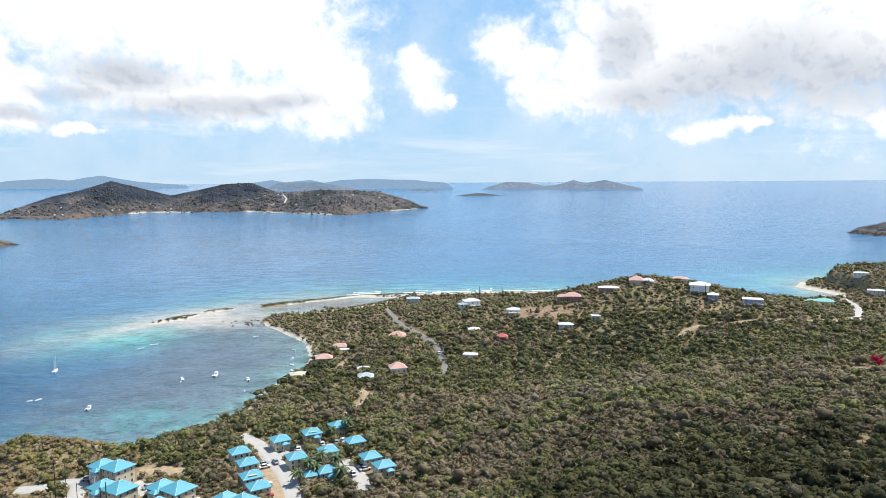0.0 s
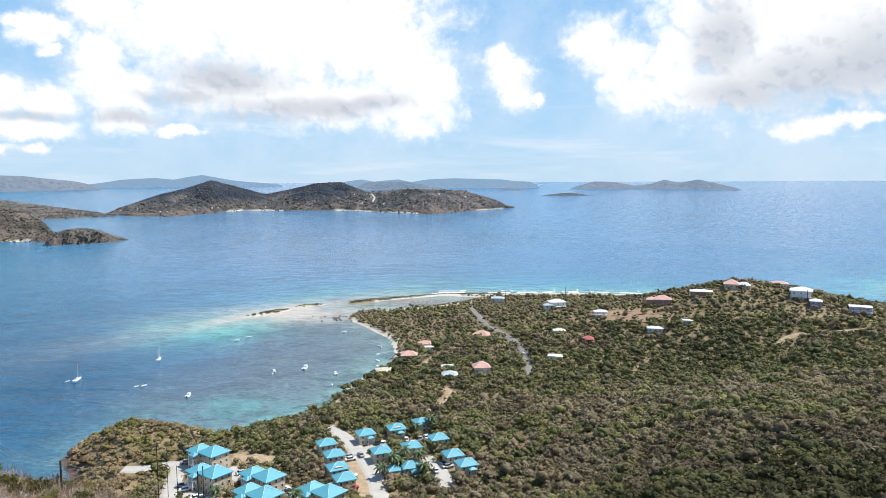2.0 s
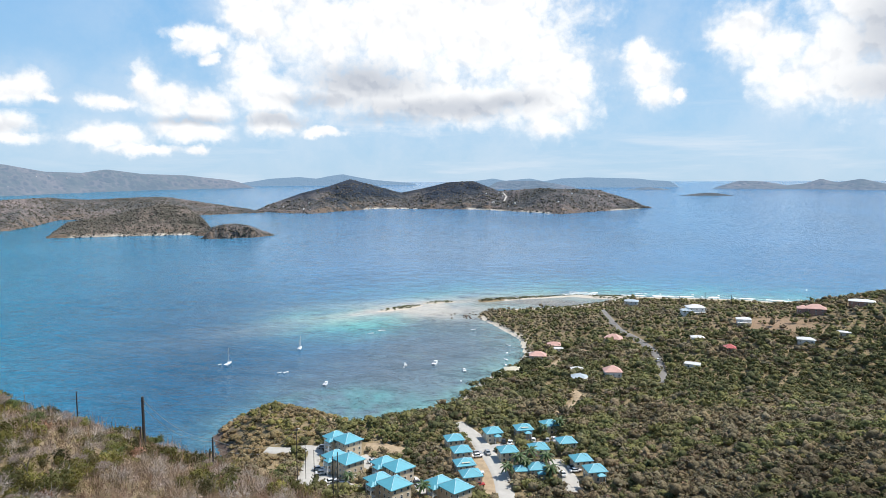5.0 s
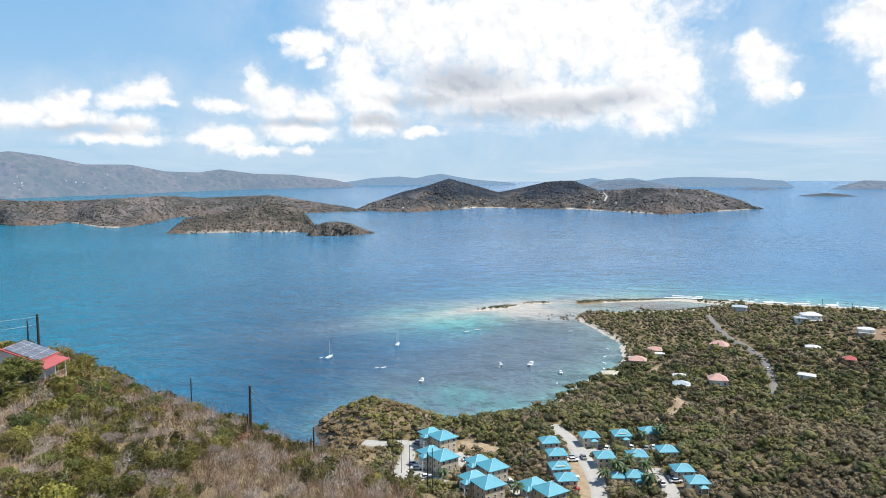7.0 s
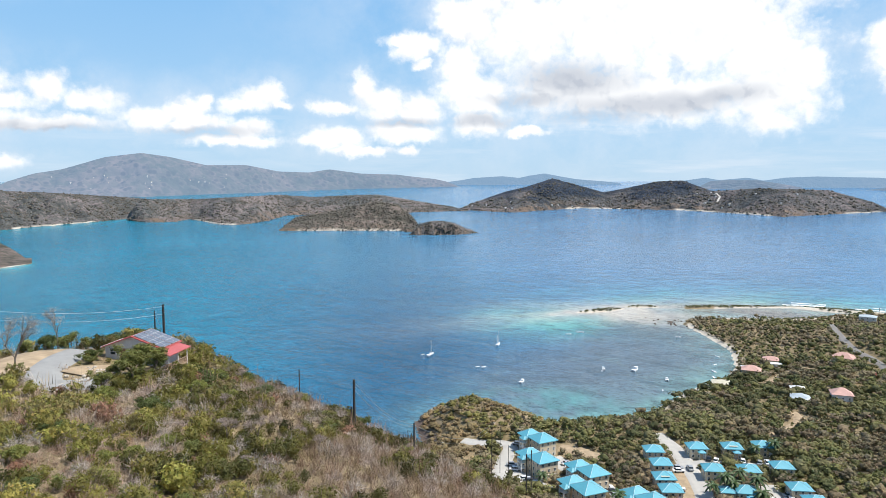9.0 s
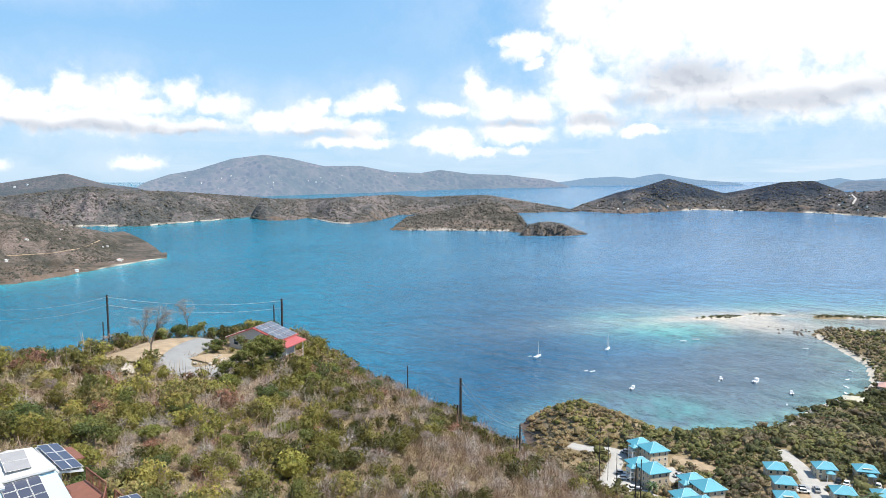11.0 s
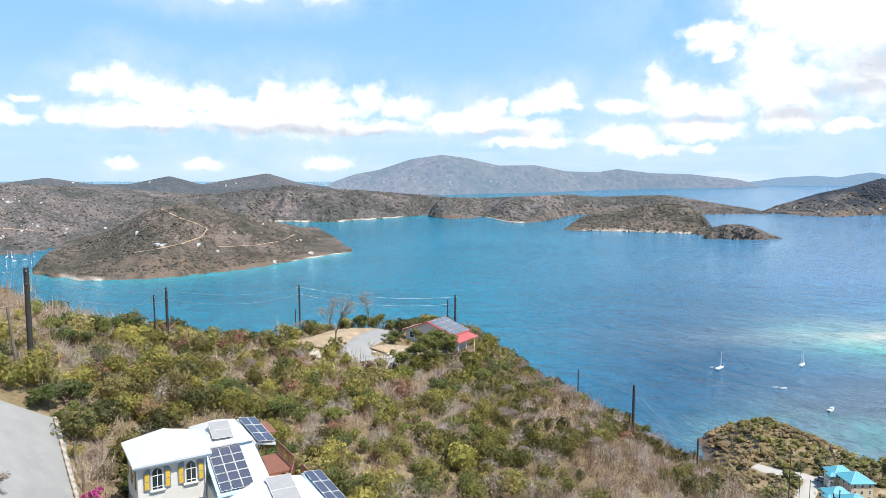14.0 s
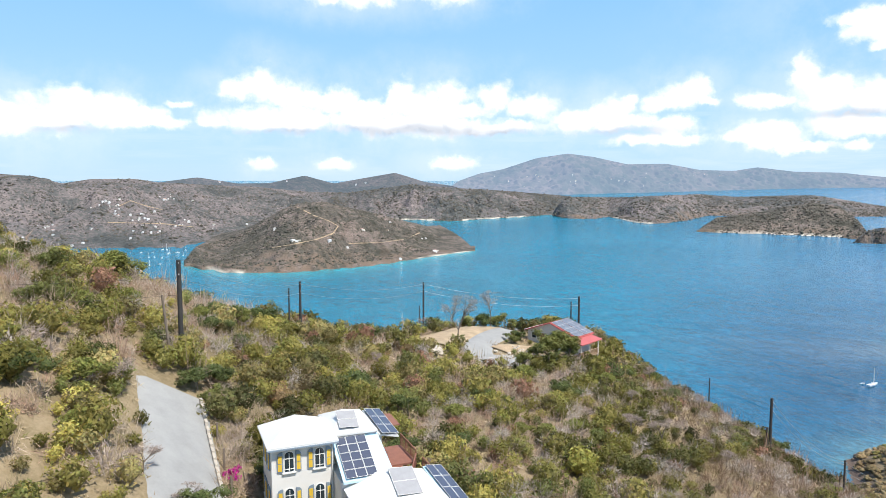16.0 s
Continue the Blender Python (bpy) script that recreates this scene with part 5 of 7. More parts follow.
def leafy_tree(name, label, height, half, colour, seed, leaves=3800, category="tree"):
    rng = np.random.RandomState(seed)
    e = thing(name, Matrix(), label, category, "trees on the hillside")
    bm, tips = skeleton_limbs(rng, height, 0.55, 2)
    part("trunk", bm, M["bark"], e, "grey-brown trunk with forked limbs")
    c = np.array([(t.x, t.y, t.z) for t in tips])
    c = np.concatenate([c * np.array([1.1, 1.1, 0.95]), [(0, 0, height * 0.7)], rng.normal(size=(8, 3)) * np.array([0.45, 0.45, 0.2]) * half + np.array([0, 0, height * 0.5])])
    n = len(c)
    rad = half * (0.32 + 0.2 * rng.rand(n))
    v, f, col = foliage(rng, c, rad, rad * 0.75, np.array(colour)[None] * (0.75 + 0.5 * rng.rand(n, 1)), max(24, leaves // n), 0.15, 7, 0.7, 0.8)
    crown = share("crown", cloud_mesh("crown", v, f, col, M["leaf"]), e)
    return e


def bare_tree(name, label, height, seed, spread=0.62, bole=0.38):
    rng = np.random.RandomState(seed)
    e = thing(name, Matrix(), label, "tree", "leafless trees")
    bm, tips = skeleton_limbs(rng, height, spread, 3, 0.12, bole, 0.02)
    part("trunk", bm, M["old_wood"], e, "pale grey trunk with forked limbs")
    at = np.array([(t.x, t.y, t.z) for t in tips])
    n = len(at)
    v, f, c = brushwood(rng, at, np.full(n, height * 0.17), np.full(n, height * 0.07), np.tile((0.36, 0.29, 0.25), (n, 1)), 34, 0.016)
    tagged(share("brushwood", cloud_mesh("brushwood", v, f, c, M["twig"]), e), kind="stuff")
    return e


def palm(height, seed):
    rng = np.random.RandomState(seed)
    e = thing("palm_tree", Matrix(), "tall green coconut palm among the cottages", "palm", "palms")
    bm = bmesh.new()
    p = Vector((0, 0, -0.3))
    for k in range(6):
        q = p + Vector((0.10 + 0.05 * k, 0.04 * k, height / 6))
        add_rod(bm, p, q, 0.2 - 0.015 * k, 0.19 - 0.015 * k, 7)
        p = q
    part("trunk", bm, M["bark"], e)
    bm = bmesh.new()
    for k in range(18):
        a, up = k * 2.4 + rng.rand() * 0.5, 0.75 - 0.075 * k
        way, last, side = Vector((math.cos(a), math.sin(a), 0)), p.copy(), Vector((-math.sin(a), math.cos(a), 0))
        for s in range(5):
            nxt = last + way * 0.62 + Vector((0, 0, up - 0.28 * s)) * 0.6
            w0, w1 = 0.5 * math.sin((s + 0.4) / 5 * 3.0) + 0.06, 0.5 * math.sin((s + 1.4) / 5.6 * 3.0) + 0.03
            for sg in (-1, 1):
                poly(bm, [last, nxt, nxt + side * sg * w1 - Vector((0, 0, w1 * 0.5)), last + side * sg * w0 - Vector((0, 0, w0 * 0.5))])
            last = nxt
    part("crown", bm, M["palm"], e)
    return e


def put(template, x, y, turn=0.0, size=1.0, sink=0.0, z=None):
    h = float(ground_z(x, y)) if z is None else z
    return copy_thing(template, pose(x, y, h - sink, 0, 0, turn) @ Matrix.Scale(size, 4))


def retire(*templates):
    """Remove the patterns that copies were taken from."""
    for t in templates:
        for o in (*t.children_recursive, t):
            bpy.data.objects.remove(o)


M["palm"] = plain("palm fronds", (0.06, 0.10, 0.03), 0.5, vary=0.35, scale=2)


def single_trees():
    rng = np.random.RandomState(77)
    kinds = [leafy_tree("bush_tree", "round yellow-green bush tree on the dry hillside", 3.0, 2.3, (0.26, 0.27, 0.075), 1),
             leafy_tree("bush_tree", "dark green bushy tree on the dry hillside", 3.6, 2.5, (0.145, 0.175, 0.06), 2),
             leafy_tree("bush_tree", "olive-green spreading tree on the dry hillside", 3.3, 2.4, (0.20, 0.215, 0.07), 3)]
    spots = [(-88.9, 49.0, 0, 1.0), (-95.3, 58, 2, 0.9), (-99.3, 63.7, 1, 0.72), (-109.4, 58.4, 1, 0.62), (-107.8, 57.2, 2, 0.5), (-110.9, 78.7, 1, 0.75),
             (-115.4, 70.2, 1, 1.2), (-116.9, 66.4, 1, 0.95), (-119.6, 60.2, 2, 0.95), (-123.9, 48.3, 0, 1.2), (-122, 54, 2, 0.75), (-127.7, 37.1, 1, 1.2), (-126.4, 41.2, 0, 1.0), (-118, 33, 1, 0.9), (-118.5, 64, 0, 0.8), (-121, 57, 1, 0.85),
             (-77.4, 20.5, 1, 1.0), (-73, 24, 1, 0.8), (-89.8, 66.1, 1, 0.9), (-93, 69, 0, 0.8), (-85, 61, 0, 0.9), (-81.3, 64, 0, 0.8), (-85.1, 40, 0, 0.9),
             (-108, 30, 1, 0.9), 
             (-57.8, 8, 1, 0.8), (-58, 11, 0, 0.8), (-58.2, 14, 1, 0.85), (-57.8, 17.3, 2, 0.7), (-51, 21.6, 1, 0.75), (-46.6, 21.8, 0, 0.7), (-60.5, 20, 1, 1.0), (-56, 20.8, 1, 0.8), (-91.2, 69.2, 0, 0.9), (-88.6, 65.5, 1, 0.8), (-68.6, 44.9, 0, 0.7), (-66.1, 39.5, 0, 0.75), (-60.9, 39.4, 0, 0.7),
             (-95, 6, 1, 1.0), (-92, 4, 0, 0.9), (-98, 9, 0, 1.0), (-101, 12, 1, 0.9), (-88, 5, 1, 0.8), (-104, 16, 0, 0.8), (-108, 21, 1, 0.8),
             (-67.5, 2.4, 1, 0.75), (-69.5, 4.0, 1, 0.7), (-66.5, 4.0, 2, 0.6), (-59.2, -6.1, 0, 0.9), (-55.6, -10, 1, 0.8), (-48, 1.6, 1, 0.65), (-46.4, 4.4, 2, 0.6), (-52, -6, 0, 0.7), (-47.6, 7.4, 0, 0.75), (-46.6, 9.6, 2, 0.7), (-42.4, 15.5, 0, 0.6), (-42.6, 18, 2, 0.7), (-60, 8.5, 1, 0.8), (-60, 12, 1, 0.9), (-59.5, 16, 0, 0.8), (-52, 22, 0, 0.7), (-49, 22.5, 1, 0.7),
             (-96, -6.1, 0, 1.35), (-90, -12, 2, 0.9), (-84, -16, 0, 0.9), (-80, -8, 0, 0.8), (-76, -12, 2, 0.8), (-70, -9, 0, 0.7), (-86, -4, 0, 0.9), (-62, -12, 0, 0.7),
             (-70, 30, 0, 0.8), (-74, 36, 1, 0.8), (-66, 36, 0, 0.7), (-62, 27, 1, 0.7), (-58, 34, 0, 0.6), (-80, 50, 1, 0.8), (-72, 52, 0, 0.7), (-66, 46, 2, 0.7), (-60, 42, 0, 0.6),
             (-83, 72, 1, 0.8), (-78, 80, 0, 0.7), (-72, 74, 0, 0.7), (-66, 68, 1, 0.7), (-84, 95, 1, 0.7), (-88, 84, 0, 0.8), (-95, 78, 1, 0.7), (-70, 90, 0, 0.7)]
    slim = leafy_tree("tree", "slender green tree before the red-roofed house", 5.0, 1.9, (0.24, 0.25, 0.075), 8, 3000)
    for x, y, turn, size in ((-96.5, 58.8, 40, 1.45), (-94.3, 56.6, 200, 1.30), (-97.3, 55.5, 310, 0.75), (-96.9, 61.9, 90, 1.15), (-93.0, 50.9, 10, 0.90)):
        put(slim, x, y, turn, size)
    retire(slim)
    for x, y, k, s in spots:
        put(kinds[k], x, y, rng.rand() * 360, s * (0.92 + 0.16 * rng.rand()), 0.1)
    retire(*kinds)
    tall = bare_tree("bare_tree", "tall grey leafless tree beside the gravel drive", 7.6, 4, 0.5, 0.52)
    put(tall, -104.0, 44.6, 20, 1.0)
    put(tall, -119.6, 58.4, 140, 0.75)
    put(tall, -122.6, 51.5, 70, 0.7)
    low = bare_tree("bare_tree", "small grey leafless tree on the dry slope", 4.2, 6)
    for x, y, s in ((-66.9, 51.6, 1.0), (-65.0, 54.8, 1.0), (-62.6, 59.7, 0.7), (-58.7, 58.7, 0.7), (-82.4, 76.6, 0.8), (-92.4, 75, 0.8), (-58, 47, 0.6), (-118, 44, 0.9), (-122, 62, 0.8), (-88, 34, 0.7), (-82, 78, 0.7), (-100, 80, 0.7), (-91, 27, 0.7), (-57, 22, 0.7), (-78, 60, 0.7)):
        put(low, x, y, x * 37, s)
    twisted = bare_tree("bare_tree", "twisted reddish-brown leafless tree over the driveway", 3.6, 9, 0.9)
    put(twisted, -60.5, -3.6, 120, 1.1)
    put(twisted, -50.8, -1.9, 30, 0.75)
    put(twisted, -49.2, 0.9, 200, 0.6)
    retire(tall, low, twisted)
    p = [palm(7.0, 2), palm(6.0, 5)]
    for x, y, k, s in ((-47, 247, 0, 1.0), (-49.5, 242, 0, 1.1), (-45.5, 239.5, 1, 1.0), (-38, 244, 0, 1.1), (-36.5, 239, 1, 1.0), (-42, 284, 0, 1.0), (-48, 280, 1, 0.8), (-95, 224, 1, 0.9), (-75, 205, 0, 0.9), (-102, 206, 1, 0.8), (-51, 236, 1, 0.9)):
        put(p[k], x, y, x * 53, s)
    retire(*p)
    # flowering climbers
    for x, y, r, s, word in ((-55.6, 4.4, 0.75, 3, "magenta flowering climber beside the driveway wall"), (179, 281, 3.0, 4, "crimson flowering tree on the green slope")):
        rg = np.random.RandomState(s)
        e = thing("flowering_bush", pose(x, y, float(ground_z(x, y))), word, "bush")
        at = np.array([(rg.normal() * r * 0.5, rg.normal() * r * 0.5, r * (0.5 + 0.9 * rg.rand())) for _ in range(7)])
        v, f, c = foliage(rg, at, np.full(7, r * 0.6), np.full(7, r * 0.5), np.tile((0.60, 0.045, 0.33) if s == 3 else (0.45, 0.02, 0.07), (7, 1)), 60, 0.3)
        share("blossom", cloud_mesh("blossom", v, f, c, M["leaf"]), e)
        part("stem", rod((0, 0, -0.2), (0, 0, r), 0.06 * r, 0.03 * r), M["bark"], e)



# ---- houses ----
def hip_roof(w, d, rise, over=0.5, thick=0.18):
    """Hipped roof over a block w by d, its eaves at z 0; returns bmesh and the lines of its hips."""
    a, b = w / 2 + over, d / 2 + over
    run = min(a, b)
    r0, r1 = (Vector((-(a - run), 0, rise)), Vector((a - run, 0, rise))) if a >= b else (Vector((0, -(b - run), rise)), Vector((0, b - run, rise)))
    c = [Vector((-a, -b, 0)), Vector((a, -b, 0)), Vector((a, b, 0)), Vector((-a, b, 0))]
    bm = bmesh.new()
    if (r1 - r0).length < 0.05:
        r1 = r0
        for k in range(4):
            poly(bm, [c[k], c[(k + 1) % 4], r0])
        lines = [(p, r0) for p in c]
    elif a >= b:
        poly(bm, [c[0], c[1], r1, r0]), poly(bm, [c[1], c[2], r1]), poly(bm, [c[2], c[3], r0, r1]), poly(bm, [c[3], c[0], r0])
        lines = [(c[0], r0), (c[3], r0), (c[1], r1), (c[2], r1), (r0, r1)]
    else:
        poly(bm, [c[0], c[1], r0]), poly(bm, [c[1], c[2], r1, r0]), poly(bm, [c[2], c[3], r1]), poly(bm, [c[3], c[0], r0, r1])
        lines = [(c[0], r0), (c[1], r0), (c[2], r1), (c[3], r1), (r0, r1)]
    low = [p - Vector((0, 0, thick)) for p in c]
    for k in range(4):
        poly(bm, [c[k], low[k], low[(k + 1) % 4], c[(k + 1) % 4]])
    poly(bm, low[::-1])
    bmesh.ops.remove_doubles(bm, verts=bm.verts, dist=0.001)
    return bm, lines


def cached(maker):
    store = {}

    def give(*key):
        if key not in store:
            store[key] = maker(*key)
        return store[key]
    return give


def to_mesh(name, bm, mat):
    me = bpy.data.meshes.new(name)
    bmesh.ops.recalc_face_normals(bm, faces=bm.faces)
    bm.to_mesh(me)
    bm.free()
    me.materials.append(mat)
    return me


@cached
def window_mesh(w, h, frame_mat):
    bm = bmesh.new()
    t = 0.09
    for lo, hi in (((-w / 2, -0.06, -h / 2), (-w / 2 + t, 0.04, h / 2)), ((w / 2 - t, -0.06, -h / 2), (w / 2, 0.04, h / 2)),
                   ((-w / 2 + t, -0.06, h / 2 - t), (w / 2 - t, 0.04, h / 2)), ((-w / 2 + t, -0.06, -h / 2), (w / 2 - t, 0.04, -h / 2 + t)),
                   ((-w / 2 + t, -0.05, -0.03), (w / 2 - t, 0.03, 0.03))):
        add_box(bm, lo, hi)
    return to_mesh("window", bm, M[frame_mat])


@cached
def pane_mesh(w, h):
    return to_mesh("pane", box((-w / 2 + 0.08, -0.025, -h / 2 + 0.08), (w / 2 - 0.08, 0.0, h / 2 - 0.08)), M["glass"])


def window(parent, m, w=0.95, h=1.15, frame_mat="white"):
    o = share("window", window_mesh(w, h, frame_mat), parent, m)
    share("pane", pane_mesh(w, h), o)
    return o


def block(parent, cx, cy, w, d, h, roof_mat, wall_mat, rise, over=0.5, base=-1.2, storeys=2, n_front=3, n_side=2, ridge="blue_trim", windows="wwww"):
    """One box of a house: wall, hipped roof with ridge caps, and windows on its sides (front, right, back, left)."""
    part("wall", box((cx - w / 2, cy - d / 2, base), (cx + w / 2, cy + d / 2, h), 0.03), M[wall_mat], parent)
    bm, lines = hip_roof(w, d, rise, over)
    bmesh.ops.translate(bm, verts=bm.verts, vec=(cx, cy, h + 0.16))
    roof = part("roof", bm, M[roof_mat], parent)
    if ridge:
        bm = bmesh.new()
        for a, b in lines:
            off = Vector((cx, cy, h + 0.18))
            if (b - a).length > 0.05:
                add_rod(bm, a + off, b + off, 0.09, 0.09, 5)
        part("ridge_cap", bm, M[ridge], roof, "pale ridge capping")
    each = h / storeys
    for s in range(storeys):
        z = each * (s + 0.55)
        for side, (n, length, turn) in enumerate(((n_front, w, 0), (n_side, d, 90), (n_front, w, 180), (n_side, d, 270))):
            if windows[side] != "w":
                continue
            for k in range(n):
                u = (k + 0.5) / n * length - length / 2
                depth = d / 2 if side % 2 == 0 else w / 2
                m = pose(cx, cy, z, 0, 0, turn) @ pose(u, -depth - 0.01, 0)
                window(parent, m)


def porch(parent, x, y, w, d, h, roof_mat, turn=0):
    """A small roofed porch with two posts."""
    m = pose(x, y, 0, 0, 0, turn)
    bm, _ = hip_roof(w, d, 0.7, 0.25, 0.12)
    bmesh.ops.transform(bm, verts=bm.verts, matrix=m @ pose(0, -d / 2, h))
    p = part("porch_roof", bm, M[roof_mat], parent)
    for s in (-1, 1):
        bm = rod((s * w / 2, -d, -0.8), (s * w / 2, -d, h), 0.09, None, 6)
        bmesh.ops.transform(bm, verts=bm.verts, matrix=m)
        part("porch_post", bm, M["white"], parent)


ESTATE_TURN = 28.0


def cottage(x, y, turn, w=6.6, d=6.0, with_porch=False, worn=False, z=None):
    h = float(ground_z(x, y)) if z is None else z
    e = thing("cottage", pose(x, y, h + 0.15, 0, 0, turn), "beige two-storey cottage with a %s hipped metal roof" % ("worn bright blue" if worn else "bright blue"), "house", "blue-roofed cottages")
    block(e, 0, 0, w, d, 3.7, "blue_roof", "beige", 1.8, 0.45, n_side=2)
    if worn:
        part("roof_patch", box((-1.6, -d / 2 + 0.3, 4.62), (1.4, -d / 2 + 1.5, 4.7)), M["tan_roof"], e, "faded patch on the roof").rotation_euler = (0, 0, 0)
    if with_porch:
        porch(e, 0.8, -d / 2, 2.4, 1.8, 2.9, "blue_roof")
    part("door", box((1.6, -d / 2 - 0.05, 0.0), (2.5, -d / 2 + 0.02, 2.05)), M["white"], e)
    CLEAR_SPOTS.append((x, y, 4.0))
    return e


def flats(x, y, turn, h=6.3, storeys=3, z=None):
    g = float(ground_z(x, y)) if z is None else z
    e = thing("apartment_house", pose(x, y, g + 0.2, 0, 0, turn), "beige three-storey apartment house with a bright blue stepped hipped roof", "apartment house", "blue-roofed apartment houses")
    block(e, 2.7, 0.6, 7.8, 7.6, h, "blue_roof", "beige", 2.3, 0.6, -2.5, storeys, 3, 3)
    block(e, -4.1, -0.6, 5.9, 7.0, h - 0.45, "blue_roof", "beige", 2.1, 0.6, -2.5, storeys, 2, 3, windows="w.ww")
    # entrance bay with balconies and white posts
    bm, _ = hip_roof(2.8, 2.4, 1.0, 0.3, 0.14)
    bmesh.ops.translate(bm, verts=bm.verts, vec=(-2.2, -4.6, h - 0.6))
    part("porch_roof", bm, M["blue_roof"], e)
    for sx in (-3.7, -1.1):
        part("post", box((sx - 0.14, -6.1, -2.5), (sx + 0.14, -5.82, h - 0.6)), M["white"], e)
    for s in range(1, storeys):
        zz = h / storeys * s
        b = part("balcony", box((-3.8, -6.1, zz - 0.16), (-1.0, -4.2, zz)), M["white"], e)
        bm = bmesh.new()
        add_box(bm, (-3.8, -6.08, zz + 0.9), (-1.0, -6.02, zz + 0.98))
        for k in range(8):
            add_box(bm, (-3.75 + k * 0.38, -6.07, zz), (-3.71 + k * 0.38, -6.03, zz + 0.9))
        part("railing", bm, M["white"], b)
    CLEAR_SPOTS.append((x, y, 6.8))
    return e


def estate():
    for x, y, p, worn in ((-66.3, 271.5, True, False), (-55, 279, True, True), (-45.4, 287, False, False), (-36, 269.6, False, False), (-56, 253.8, False, False),
                          (-45.2, 259.6, False, False), (-28.3, 253.8, False, False), (-22.5, 246, True, False), (-79.2, 259.5, False, False), (-73.2, 249.3, False, False),
                          (-68.7, 238, False, True), (-63.8, 229.3, False, False)):
        cottage(x + 0.4, y - 2.2, ESTATE_TURN + (4 if x < -62 else 0), with_porch=p, worn=worn)
    e = cottage(-42.3, 240.0, 24, 6.0, 5.4, True)
    block(e, -5.6, 0.6, 4.6, 4.6, 3.0, "blue_roof", "beige", 1.3, 0.4, storeys=1, n_front=1, n_side=1)
    for x, y, t in ((-118.5, 238, -30), (-109, 219, -30), (-89.6, 218.5, -33)):
        flats(x, y, t)
    flats(-83.5, 199.5, -33)
    flats(-66, 209.5, -33, 5.8, 2)


estate()


def villa_house(name, label, x, y, turn, w, d, h, roof, wall, rise=1.6, storeys=1, over=0.7, deck=False, extra=None, ridge=""):
    e = thing(name, pose(x, y, float(ground_z(x, y)) - 0.3, 0, 0, turn), label, "house")
    w, d, over, rise = w * 0.9, d * 0.95, over * 0.8, rise * 1.2
    block(e, 0, 0, w, d, h, roof, wall, rise, over, -2.5, storeys, max(2, int(w / 3)), max(1, int(d / 3.5)), ridge)
    if extra:
        ex, ey, ew, ed, eh, er = extra
        block(e, ex, ey, ew, ed, eh, er, wall, rise * 0.7, 0.5, -2.5, 1, 2, 1, ridge)
    if deck:
        b = part("deck", box((-w / 2 - 0.4, -d / 2 - 2.4, h * 0.42), (w / 2 + 0.4, -d / 2, h * 0.42 + 0.18)), M["white"], e)
        bm = bmesh.new()
        add_box(bm, (-w / 2 - 0.4, -d / 2 - 2.4, h * 0.42 + 1.0), (w / 2 + 0.4, -d / 2 - 2.32, h * 0.42 + 1.08))
        n = int(w / 0.8)
        for k in range(n + 1):
            add_box(bm, (-w / 2 - 0.4 + k * (w + 0.8) / n - 0.04, -d / 2 - 2.4, h * 0.42), (-w / 2 - 0.32 + k * (w + 0.8) / n, -d / 2 - 2.32, h * 0.42 + 1.0))
        part("railing", bm, M["white"], b)
        for sx in (-w / 2, 0, w / 2):
            part("post", rod((sx, -d / 2 - 2.2, -2.5), (sx, -d / 2 - 2.2, h), 0.12, None, 6), M["white"], e)
    CLEAR_SPOTS.append((x, y, max(w, d) * 0.40))
    return e


